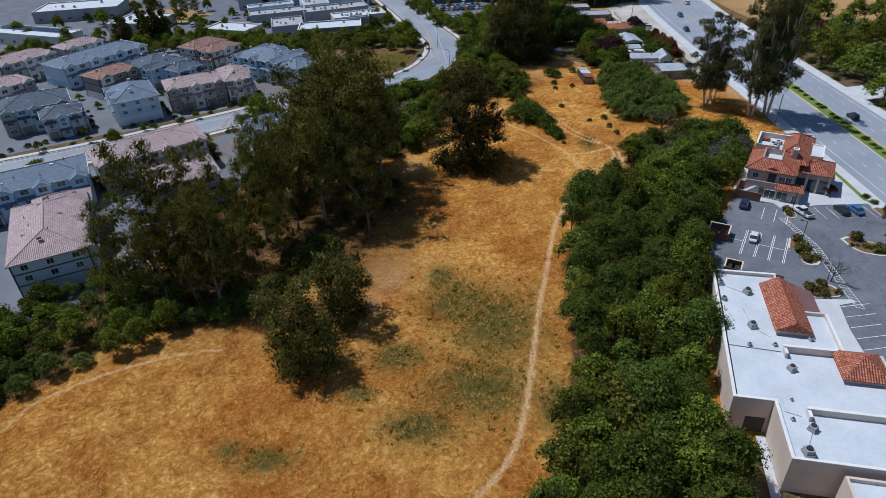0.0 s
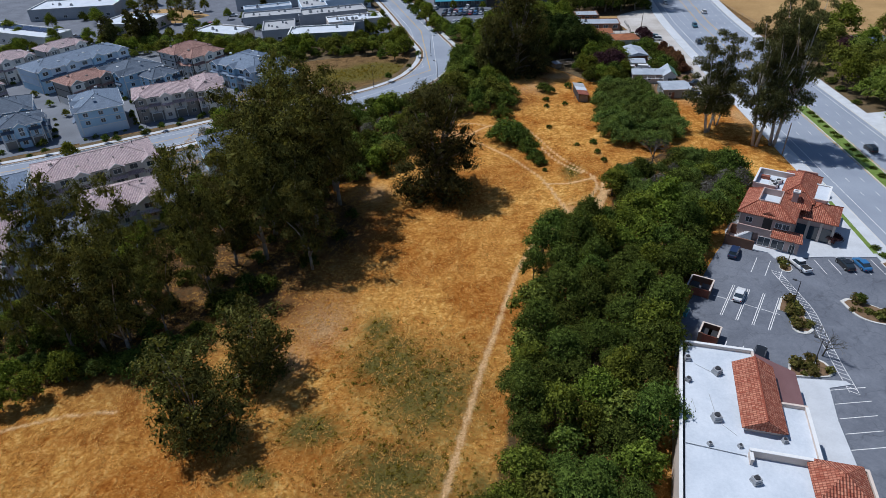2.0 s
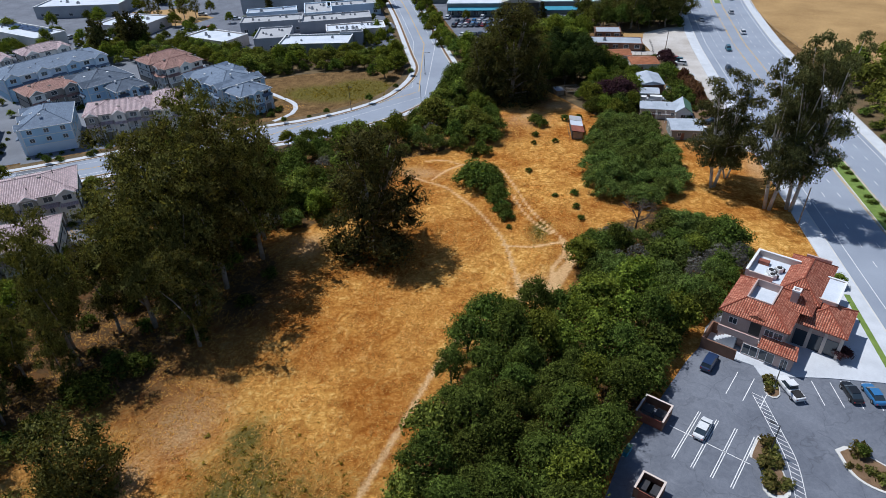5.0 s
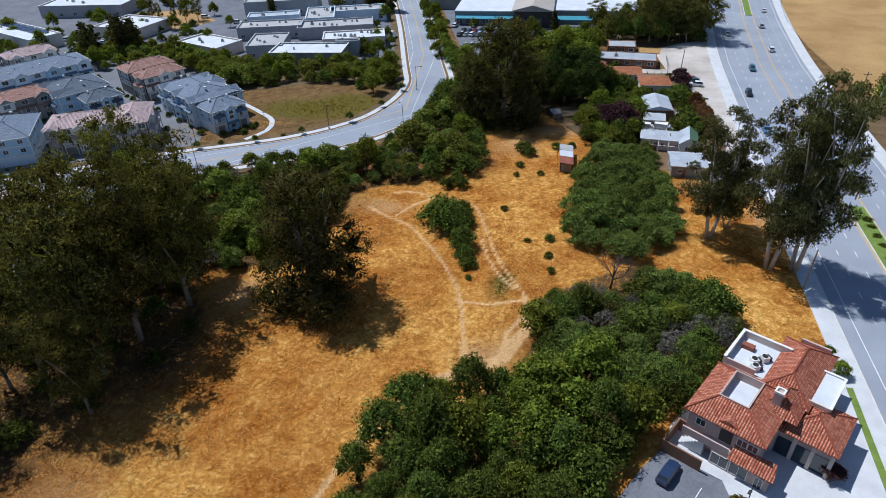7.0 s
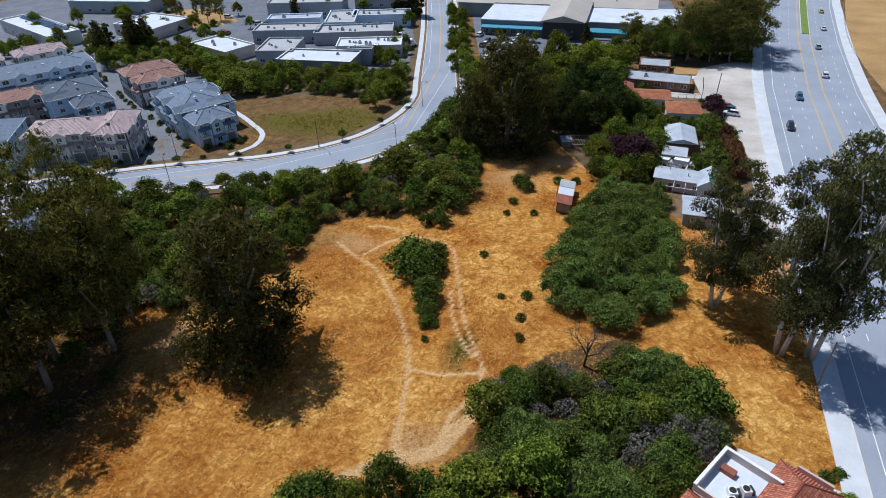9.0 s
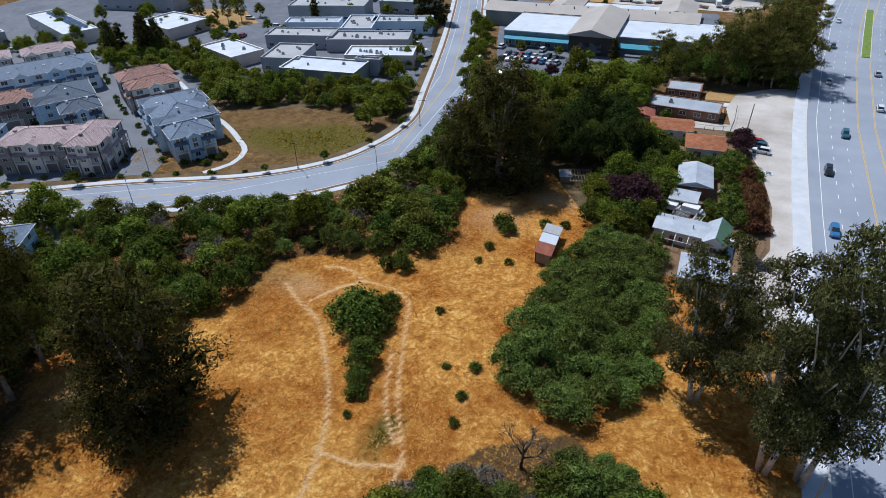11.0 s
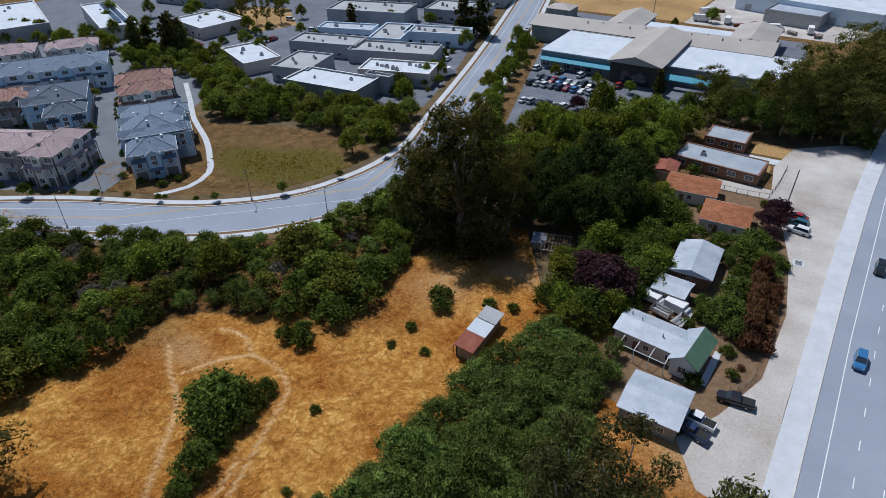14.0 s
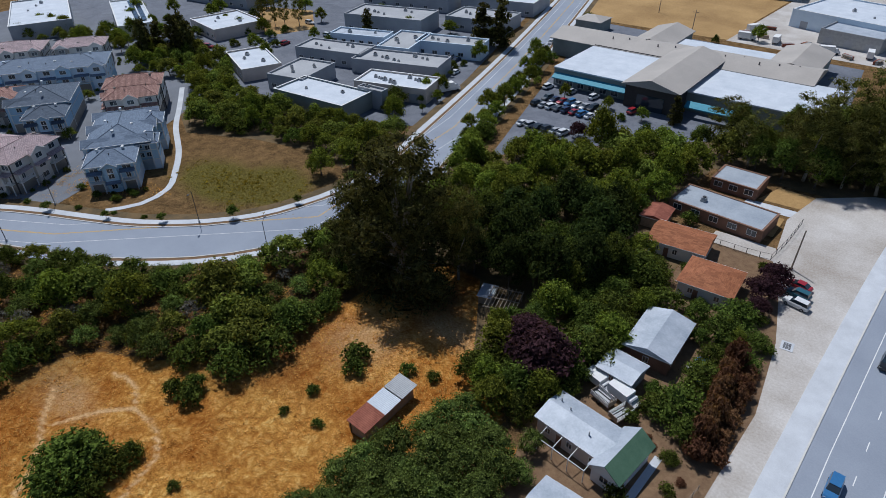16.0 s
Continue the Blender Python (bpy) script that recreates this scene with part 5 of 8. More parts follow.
    for y in (14.2, 17.5):
        window(ob, 15.0, y, 1.0, 90, (1.4, 1.3))
    for x, y in ((3.6, 15.2), (4.6, 16.6), (4.2, 13.9)):
        p = m @ Vector((x, y, E + 0.58))
        u = thing("roof_machine", pose(p.x, p.y, p.z, 0, 0, -29 + 12 * x), "white air unit with black fan top on a flat roof", "machine", "roof units")
        part("body", boxes((-0.5, 0.5, -0.55, 0.55, 0, 0.9)), TRIM, u)
        part("fan_top", tube(bmesh.new(), (0, 0, 0.9), (0, 0, 0.98), 0.42, 0.42, 12), RUBBER, u, "black fan grille")
        part("shroud", boxes((0.52, 0.95, -0.5, 0.5, 0, 0.7)), DARKSTEEL, u)
    p = m @ Vector((1.8, 17.8, E + 0.58))
    u = thing("roof_machine", pose(p.x, p.y, p.z, 0, 0, -29), "small rust-red machine on a flat roof", "machine")
    part("body", boxes((-0.9, 0.9, -0.5, 0.5, 0, 0.7)), RUST, u)


mission()


def house_bay(ob, x, y, rz, w, top, back, wall, roof, trim, depth=1.2, foot=0.0):
    """A gabled bay against a wall; local -y looks out."""
    m = pose(x, y, 0, 0, 0, rz)
    h, e = 0.27 * w + 0.25, 0.4
    part("bay", boxes((-w / 2, w / 2, -depth, 0, foot, top)), wall, ob).matrix_basis = m
    bm = bmesh.new()
    v = [bm.verts.new(p) for p in ((-w / 2 - e, -depth - e, top - 0.12), (0, -depth - e, top + h), (w / 2 + e, -depth - e, top - 0.12), (-w / 2 - e, back, top - 0.12), (0, back, top + h), (w / 2 + e, back, top - 0.12))]
    u = [bm.verts.new(q.co - Vector((0, 0, 0.16))) for q in v]
    for f in ((0, 1, 4, 3), (1, 2, 5, 4)):
        bm.faces.new([v[k] for k in f])
        bm.faces.new([u[k] for k in f[::-1]])
    for a, b in ((0, 1), (1, 2), (2, 5), (3, 0)):
        bm.faces.new((v[b], v[a], u[a], u[b]))
    bmesh.ops.recalc_face_normals(bm, faces=bm.faces)
    part("bay_roof", uv_roof(bm), roof, ob).matrix_basis = m
    g = bmesh.new()
    g.faces.new([g.verts.new(p) for p in ((-w / 2, -depth - 0.01, top - 0.02), (w / 2, -depth - 0.01, top - 0.02), (0, -depth - 0.01, top + h * w / (w + 2 * e) - 0.05))])
    part("gable", g, trim, ob).matrix_basis = m
    t = bmesh.new()
    for sx in (-1, 1):
        tube(t, (sx * (w / 2 + e), -depth - e - 0.02, top - 0.2), (0, -depth - e - 0.02, top + h - 0.08), 0.09, 0.09, 4)
    part("barge_board", t, TRIM, ob).matrix_basis = m
    for z in (1.0, 3.7, top - 1.75):
        if z > foot and (z < 4 or top > 6.4):
            window(ob, *(m @ Vector((0, -depth, z))), rz, (2.0, 1.4) if w > 3.4 else (1.4, 1.3))


def house_balcony(ob, x, y, rz, w, z, roof):
    """A railed balcony with a dark recess behind it, a door below and a sloping roof above."""
    m = pose(x, y, 0, 0, 0, rz)
    part("balcony", boxes((-w / 2, w / 2, -1.3, 0, z, z + 0.15)), TRIM, ob).matrix_basis = m
    n = max(3, int(w / 0.4))
    xs = [-w / 2 + w * (k // 2) / n + (0.07 if k % 2 else 0) for k in range(2 * n)]
    bm = lattice(xs, (z + 0.15, z + 1.0, z + 1.1), {(a, 1) for a in range(2 * n - 1)} | {(a, 0) for a in range(0, 2 * n - 1, 2)}, -1.3, -1.24)
    part("rail", bm, TRIM, ob).matrix_basis = m
    for k in (-w / 2 + 0.1, w / 2 - 0.1):
        part("porch_post", boxes((k - 0.1, k + 0.1, -1.25, -1.05, 0, z + 2.45)), TRIM, ob).matrix_basis = m
    part("garage_door", boxes((-w / 2 + 0.3, w / 2 - 0.3, -0.09, 0, 0, 2.2)), TAUPE, ob).matrix_basis = m
    window(ob, *(m @ Vector((0, -0.02, z + 0.2))), rz, (1.1, 2.1))
    apron(ob, x, y, rz, w + 0.3, z + 2.45, roof, 1.5)


def apron(ob, x, y, rz, w, z, roof, deep=0.9):
    """A narrow sloping roof along a wall between two storeys."""
    bm = bmesh.new()
    v = [bm.verts.new(p) for p in ((-w / 2, 0, z + 0.5), (w / 2, 0, z + 0.5), (w / 2, -deep, z), (-w / 2, -deep, z), (-w / 2, 0, z - 0.1), (w / 2, 0, z - 0.1), (w / 2, -deep, z - 0.1), (-w / 2, -deep, z - 0.1))]
    for f in ((3, 2, 1, 0), (4, 5, 6, 7), (7, 6, 2, 3), (0, 4, 7, 3), (1, 2, 6, 5)):
        bm.faces.new([v[k] for k in f])
    bmesh.ops.recalc_face_normals(bm, faces=bm.faces)
    part("apron_roof", uv_roof(bm), roof, ob).matrix_basis = pose(x, y, 0, 0, 0, rz)


def townhouse(cx, cy, rz, blocks, roof, wall, wall2, label):
    """A three-storey row of homes: hipped blocks, gabled bays, balconies over garages, white bands and corners.
    blocks: x0, x1, y0, y1, eave, rise of the roof, the sides that carry bays."""
    ob = thing("townhouse", pose(cx, cy, 0, 0, 0, rz), label, "house", "townhouses")
    tile = roof in (PINKTILE, ROSETILE)
    for n, (x0, x1, y0, y1, eave, rise, sides) in enumerate(blocks):
        part("wall", boxes((x0, x1, y0, y1, 0, eave)), wall, ob)
        part("base_wall", boxes((x0 - 0.06, x1 + 0.06, y0 - 0.06, y1 + 0.06, 0, 2.7)), wall2, ob)
        bands = bmesh.new()
        for z in (2.7, 5.35, eave - 0.36):
            if z < eave - 0.3:
                box(bands, x0 - 0.11, x1 + 0.11, y0 - 0.11, y1 + 0.11, z, z + 0.2)
        for a in (x0, x1):
            for b in (y0, y1):
                box(bands, a - 0.13, a + 0.13, b - 0.13, b + 0.13, 0, eave - 0.02)
        part("trim_band", bands, DARKWALL if tile else TRIM, ob)
        part("roof", uv_roof(hip(x0, x1, y0, y1, eave, rise, 0.55)), roof, ob)
        gut = bmesh.new()
        for a, b, c, d in ((x0 - 0.62, x1 + 0.62, y0 - 0.65, y0 - 0.55), (x0 - 0.62, x1 + 0.62, y1 + 0.55, y1 + 0.65), (x0 - 0.65, x0 - 0.55, y0 - 0.55, y1 + 0.55), (x1 + 0.55, x1 + 0.65, y0 - 0.55, y1 + 0.55)):
            box(gut, a, b, c, d, eave - 0.16, eave + 0.03)
        part("gutter", gut, TAUPE if tile else TRIM, ob)
        ridge_caps(ob, x0, x1, y0, y1, eave, rise, 0.55, roof)
        along = x1 - x0 >= y1 - y0
        span, deep = (x1 - x0, y1 - y0) if along else (y1 - y0, x1 - x0)
        for k in range(max(2, int(span / 3.2))):
            t, o = (k + 0.5) / max(2, int(span / 3.2)) - 0.5, deep * (-0.22, 0.2, -0.3)[k % 3]
            if abs(t * span) > span / 2 - deep / 2:
                o *= 0.3
            px, py = ((x0 + x1) / 2 + t * span * 0.8, (y0 + y1) / 2 + o) if along else ((x0 + x1) / 2 + o, (y0 + y1) / 2 + t * span * 0.8)
            z = eave + rise * (1 - abs(o) / (deep / 2 + 0.55))
            if k % 2:
                part("vent_pipe", tube(bmesh.new(), (px, py, z - 0.4), (px, py, z + 0.45), 0.1, 0.1, 6), DARKSTEEL, ob)
            else:
                part("skylight", boxes((px - 0.42, px - 0.05, py - 0.3, py + 0.3, z - 0.35, z + 0.16), (px + 0.05, px + 0.42, py - 0.3, py + 0.3, z - 0.35, z + 0.16)), TAUPE if tile else TRIM, ob)
        for s in sides:
            r, ln, half = {"s": (0, x1 - x0, (y1 - y0) / 2), "n": (180, x1 - x0, (y1 - y0) / 2), "e": (90, y1 - y0, (x1 - x0) / 2), "w": (-90, y1 - y0, (x1 - x0) / 2)}[s]
            k = max(1, round(ln / 5.0))
            if k % 2 == 0:
                k += 1
            for i in range(k):
                u = (i + 0.5) / k
                x, y = {"s": (x0 + ln * u, y0), "n": (x0 + ln * u, y1), "e": (x1, y0 + ln * u), "w": (x0, y0 + ln * u)}[s]
                w = min(4.4, ln / k * 0.86)
                if (i + n) % 2 == 0 or k == 1:
                    house_bay(ob, x, y, r, w, eave - 0.1, half * 0.75, wall2 if i % 4 == 0 else wall, roof, wall, 1.0)
                    apron(ob, *(pose(x, y, 0, 0, 0, r) @ Vector((0, -1.0, 0))).xy, r, w + 0.3, 5.0 if eave > 7.5 else 2.6, roof)
                else:
                    house_balcony(ob, x, y, r, w, 2.75, roof)
                    window(ob, x, y, eave - 1.9, r, (2.0, 1.4))
        for s in "se":
            if s not in sides:
                ln = x1 - x0 if s == "s" else y1 - y0
                wall_windows(ob, x0, x1, y0, y1, [3.6, eave - 1.9] if eave > 6.5 else [3.4], max(3.2, ln / 3.5), (1.4, 1.3), s)
    x0, x1, y0, y1 = min(q[0] for q in blocks), max(q[1] for q in blocks), min(q[2] for q in blocks), max(q[3] for q in blocks)
    for k in range(9):
        u, e = k / 9, RNG.uniform(1.8, 2.8)
        px, py = (x0 + (x1 - x0) * u * 2, y0 - e) if u < 0.5 else (x1 + e, y0 + (y1 - y0) * (u - 0.5) * 2)
        p = pose(cx, cy, 0, 0, 0, rz) @ Vector((px, py, 0))
        plant("bush", p.x, p.y, RNG.uniform(0.25, 0.5), 1.0, "small green shrub beside a townhouse wall")
    return ob


ROSETILE = tiled("rose_brown_roof_tile", (0.42, 0.23, 0.19), (0.60, 0.37, 0.31), 0.34, 0.4)
TB = "blue-grey sided townhouse row with slate-blue shingle roof"
TP = "beige stucco townhouse row with faded pink tile roof"
TD = "blue-grey townhouse with dark grey shingle roof"
townhouse(-70.4, 242.1, -32, [(-16.5, 7, -7.3, 7.3, 8.0, 2.6, "sn"), (7, 16.5, -6.5, 4.5, 7.0, 2.2, "e"), (-12, -5, 5, 9.5, 8.0, 1.6, ""), (1, 7, 4.5, 9.0, 7.4, 1.6, "")], SLATE, BLUE, PALEBLUE, TB)
townhouse(-102.7, 261.1, -32, [(-9.5, 0.5, -8.2, 8.2, 8.3, 2.2, ""), (0.5, 9.5, -7.0, 7.6, 7.9, 2.0, "se")], ROSETILE, BEIGE, TAUPE, TP)
townhouse(-89.4, 217.4, 28, [(-14, 5, -6.0, 6.0, 8.0, 2.0, "s"), (5, 13.3, -8.5, 7.7, 8.1, 2.2, "se")], PINKTILE, BEIGE, TAUPE, TP)
townhouse(-114.7, 239.1, -32, [(-12, 5, -8, 8, 8.0, 2.6, "s"), (5, 14, -2.5, 8, 6.9, 2.0, "e")], DARKSLATE, BLUE, TAUPE, TD)
townhouse(-147.2, 254, 58, [(-18, 18, -7.5, 7.5, 8.2, 2.4, "s")], SLATE, PALEBLUE, BLUE, TB)
townhouse(-111.1, 205.5, 33, [(-6.5, 6.5, -9.2, 9.2, 8.0, 2.9, "w")], SLATE, BLUE, PALEBLUE, TB)
townhouse(-130, 230, 58, [(-8, 8, -5.5, 5.5, 8.0, 2.0, "s")], ROSETILE, TAUPE, BEIGE, TP)
townhouse(-140.8, 198.4, 33, [(-10, 10, -6, 9, 8.0, 2.8, "s"), (1, 12, -17, -6, 6.9, 2.1, "se")], DARKSLATE, BLUE, TAUPE, TD)
townhouse(-177, 252, 58, [(-11, 11, -6, 6, 8.4, 2.2, "s")], PINKTILE, BEIGE, TAUPE, TP)
townhouse(-163, 271, 58, [(-8.5, 8.5, -5, 5, 8.4, 2.0, "s")], PINKTILE, BEIGE, TAUPE, TP)
townhouse(-166, 217, 58, [(-11, 11, -6, 6, 8.0, 2.2, "s")], PINKTILE, BEIGE, TAUPE, TP)
townhouse(-87, 160.5, 36, [(-14, 14, -7, 7, 8.0, 2.4, "s")], PINKTILE, BEIGE, TAUPE, TP)
townhouse(-71.0, 142.5, 32, [(-8, 8, -6, 6, 7.8, 2.2, "s")], PINKTILE, BEIGE, TAUPE, TP)
townhouse(-110.3, 141, 30, [(-14.5, 14, -6.8, 6.8, 8.0, 2.4, "s")], SLATE, BLUE, PALEBLUE, TB)
townhouse(-90.5, 116.5, 29, [(-7, 7, -14, 13, 8.0, 2.8, "e"), (-3, 8.5, 9, 16, 7.6, 2.0, "")], PINKTILE, PALEBLUE, PALEBLUE, "white stucco townhouse row with faded pink tile roof")
townhouse(-57.0, 174.5, 33, [(-7, 7, -5, 5, 7.6, 2.4, "s")], SLATE, BLUE, PALEBLUE, TB)
townhouse(-129.5, 115, 40, [(-13, 13, -7, 7, 8.0, 2.4, "s")], PINKTILE, BEIGE, TAUPE, TP)
townhouse(-200, 228, 58, [(-11, 11, -6, 6, 8.0, 2.4, "s")], PINKTILE, BEIGE, TAUPE, TP)

# flat-roofed works
WL = "flat-roofed workshop with pale coated roof"
flat_building("workshop", pose(-73.4, 291.8, 0, 0, 0, 7.6), 28.5, 14, 4.9, WHITEROOF, SAGE, "grey-green workshop with a bright white flat roof", units=2)
flat_building("workshop", pose(-52.5, 308.5, 0, 0, 0, 7.6), 9.5, 3.0, 5.6, GREYROOF, GREYWALL, "narrow grey wing of a workshop", units=1)
flat_building("workshop", pose(-87.0, 299.0, 0, 0, 0, 15), 14.5, 18.5, 4.9, GREYROOF, GREYWALL, WL, units=5, windows=3)
flat_building("workshop", pose(-60.2, 313.6, 0, 0, 0, 19), 25.5, 12.0, 4.4, WHITEROOF, STUCCO, WL, units=9, doors=3)
flat_building("workshop", pose(-104.5, 324.0, 0, 0, 0, 17), 28, 12, 4.9, GREYROOF, GREYWALL, WL, units=5, windows=6)
flat_building("workshop", pose(-78.0, 328.2, 0, 0, 0, 20), 33, 13, 4.5, GREYROOF, GREYWALL, WL, units=8, doors=2)
flat_building("workshop", pose(-80.5, 343.0, 0, 0, 0, 20), 13, 22, 5.0, GREYROOF, PALEBLUE, "blue-grey workshop with a flat grey roof", units=5, windows=3)
flat_building("workshop", pose(-74.0, 357.0, 0, 0, 0, 20), 26, 10, 5.0, GREYROOF, PALEBLUE, "blue-grey workshop with a flat grey roof", units=4, windows=5)
flat_building("workshop", pose(-121.5, 363.0, 0, 0, 0, 18), 36, 18, 6.6, GREYROOF, GREYWALL, "grey block warehouse with a flat roof", units=6, windows=6)
flat_building("workshop", pose(-111.5, 346.5, 0, 0, 0, 20), 24, 9, 3.9, METALROOF, PALEBLUE, "low pale blue workshop with metal roof", units=2, windows=6)
flat_building("workshop", pose(-122, 305.5, 0, 0, 0, -20), 24, 14, 4.0, WHITEROOF, STUCCO, WL, units=3, windows=4)
flat_building("workshop", pose(-176, 322, 0, 0, 0, -8), 25, 22, 4.3, WHITEROOF, STUCCO, WL, units=3, windows=5)
flat_building("workshop", pose(-268, 282, 0, 0, 0, -20), 52, 24, 6.0, WHITEROOF, GREYWALL, WL, units=4, windows=6)
flat_building("workshop", pose(-234.5, 313.6, 0, 0, 0, -21), 52, 14, 5.0, WHITEROOF, BEIGE, "long workshop with solar panels on its white roof", units=2, windows=6)
SOLAR = glass_like("solar_cells", (0.02, 0.03, 0.07), 0.15)
for k in range(14):
    pm = pose(-234.5, 313.6, 5.0, 0, 0, -21) @ pose(6 + 6.2 * (k % 7), 8.6 + 2.6 * (k // 7), 0)
    sp = thing("solar_panel", pm, "dark blue solar panel row tilted on a white roof", "solar panel", "solar panels on the long workshop")
    part("frame", boxes((-2.6, 2.6, -0.75, -0.65, 0, 0.25), (-2.6, 2.6, 0.65, 0.75, 0, 0.6)), STEEL, sp)
    part("panel_face", boxes((-2.7, 2.7, -1.0, 1.0, 0, 0.06)), SOLAR, sp, "dark blue cells").matrix_basis = pose(0, 0, 0.46, 14, 0, 0)
flat_building("workshop", pose(-89, 391, 0, 0, 0, 12), 27, 18, 5.0, GREYROOF, GREYWALL, WL, units=4, windows=5)
flat_building("workshop", pose(-150, 400, 0, 0, 0, 14), 46, 22, 6.0, WHITEROOF, GREYWALL, WL, units=4, windows=6)
flat_building("workshop", pose(-105, 420, 0, 0, 0, 14), 36, 22, 5.5, WHITEROOF, GREYWALL, WL, units=4, windows=6)
flat_building("workshop", pose(-230, 350, 0, 0, 0, 10), 44, 24, 5.5, WHITEROOF, GREYWALL, WL, units=4, windows=6)
flat_building("warehouse", pose(22, 482, 0, 0, 0, -12), 60, 34, 6.5, WHITEROOF, PALEBLUE, "large pale warehouse with white roof", units=3, doors=5)
flat_building("warehouse", pose(38, 464, 0, 0, 0, -8), 22, 16, 5.0, METALROOF, STEEL, "open metal storage shed", units=0, doors=3)
flat_building("warehouse", pose(-30, 520, 0, 0, 0, 10), 44, 26, 6.5, WHITEROOF, GREYWALL, "large grey warehouse with white roof", units=3, doors=4)


def market():
    """The long market hall: flat white wings between tan gabled roofs, a teal canopy along the front."""
    m = pose(-15.5, 362.5, 0, 0, 0, 3)
    ob = thing("market_hall", m, "large market hall with white roofs and tan gables", "building")
    walls("wall", [(0, 28.5, 0, 28, 0, 5.6), (43, 82, 3, 30, 0, 5.6), (-17, 70, 28, 46, 0, 6.2)], SAGE, ob)
    walls("roof", [(-0.2, 28.5, -0.2, 28, 5.6, 6.0), (43, 82, 2.8, 30, 5.6, 6.0)], WHITEROOF, ob, "white flat roof")
    part("gable_roof", uv_roof(hip(-18, 72, 28, 46, 6.2, 2.2, 0.4, 0.2, True)), TANROOF, ob, "tan metal roof")
    part("hall_wall", boxes((27, 43.5, -4, 30, 0, 7.4)), DARKWALL, ob, "dark brown entrance hall wall")
    part("gable_roof", uv_roof(hip(26.6, 43.9, -5, 36, 7.4, 2.4, 0.5, 0.2, True)), TANROOF, ob, "tan metal gable roof")
    g = bmesh.new()
    g.faces.new([g.verts.new(p) for p in ((27, -4.0, 7.3), (43.5, -4.0, 7.3), (35.25, -4.0, 9.5))])
    part("gable", g, DARKWALL, ob)
    part("entrance", boxes((31, 39.5, -4.2, -4.0, 0, 4.6)), PANE, ob, "dark glazed entrance")
    part("gable_roof", uv_roof(hip(8, 22, 40, 66, 6.0, 2.2, 0.4, 0.2, True)), TANROOF, ob, "tan metal gable roof")
    part("wall", boxes((8.3, 21.7, 46, 65.7, 0, 5.95)), SAGE, ob)
    part("wall", boxes((22, 55, 46, 56, 0, 5.2)), SAGE, ob)
    part("roof", boxes((21.8, 55, 46, 56.2, 5.2, 5.5)), WHITEROOF, ob, "white flat roof")
    part("clerestory", boxes((0.2, 26.8, 27.86, 27.98, 6.0, 6.5)), DARKWALL, ob, "dark strip below the ridge roof")
    for k in range(12):
        part("roof_stack", tube(bmesh.new(), (4 + 5.6 * k, 34 + 1.5 * (k % 3), 7.2), (4 + 5.6 * k, 34 + 1.5 * (k % 3), 8.5), 0.22, 0.22, 6), DARKSTEEL, ob)
    part("gable_roof", uv_roof(hip(55, 70, 40, 66, 6.0, 2.2, 0.4, 0.2, True)), TANROOF, ob, "tan metal gable roof")
    part("wall", boxes((55.3, 69.7, 46, 65.7, 0, 5.95)), SAGE, ob)
    for a, b in ((0.5, 26.5), (45, 62)):
        bm = bmesh.new()
        v = [bm.verts.new(p) for p in ((a, -0.05, 4.3), (b, -0.05, 4.3), (b, -2.4, 3.2), (a, -2.4, 3.2), (a, -0.05, 4.0), (b, -0.05, 4.0), (b, -2.4, 2.9), (a, -2.4, 2.9))]
        for f in ((0, 1, 2, 3), (7, 6, 5, 4), (3, 2, 6, 7), (0, 3, 7, 4), (1, 5, 6, 2)):
            bm.faces.new([v[k] for k in f])
        bmesh.ops.recalc_face_normals(bm, faces=bm.faces)
        part("canopy", bm, TEAL, ob, "teal canopy")
    for x in range(2, 26, 4):
        window(ob, x, 0, 0.5, 0, (2.4, 2.1))
    part("wall", boxes((-26, -15, 62, 72, 0, 4.5)), SAGE, ob)
    part("gable_roof", uv_roof(hip(-26, -15, 62, 72, 4.5, 1.6, 0.4, 0.2)), TANROOF, ob, "tan metal hip roof")


market()


def cottage(name, cx, cy, rz, L, W, eave, rise, roof, wall, label, gable=True, windows=True, over=0.4):
    ob = thing(name, pose(cx, cy, 0, 0, 0, rz), label, "house", "small houses beside the highway")
    x0, x1, y0, y1 = -L / 2, L / 2, -W / 2, W / 2
    part("wall", boxes((x0, x1, y0, y1, 0, eave)), wall, ob)
    part("roof", uv_roof(hip(x0, x1, y0, y1, eave, rise, over, 0.12, gable)), roof, ob)
    if gable:
        k = rise * 0.92
        for a in (-1, 1):
            g = bmesh.new()
            if L >= W:
                g.faces.new([g.verts.new(p) for p in ((a * L / 2, y0, eave - 0.05), (a * L / 2, y1, eave - 0.05), (a * L / 2, 0, eave + k))])
            else:
                g.faces.new([g.verts.new(p) for p in ((x0, a * W / 2, eave - 0.05), (x1, a * W / 2, eave - 0.05), (0, a * W / 2, eave + k))])
            part("gable", g, wall, ob)
    if windows:
        wall_windows(ob, x0, x1, y0, y1, [1.0], 3.2, (1.0, 1.2))
        part("door", boxes((x0 + L * 0.3, x0 + L * 0.3 + 0.95, y0 - 0.06, y0, 0, 2.05)), BROWNBLOCK, ob)
    walls("fascia", [(x0 - over, x1 + over, y0 - over - 0.03, y0 - over, eave - 0.16, eave + 0.02), (x0 - over, x1 + over, y1 + over, y1 + over + 0.03, eave - 0.16, eave + 0.02)], TRIM, ob)
    return ob


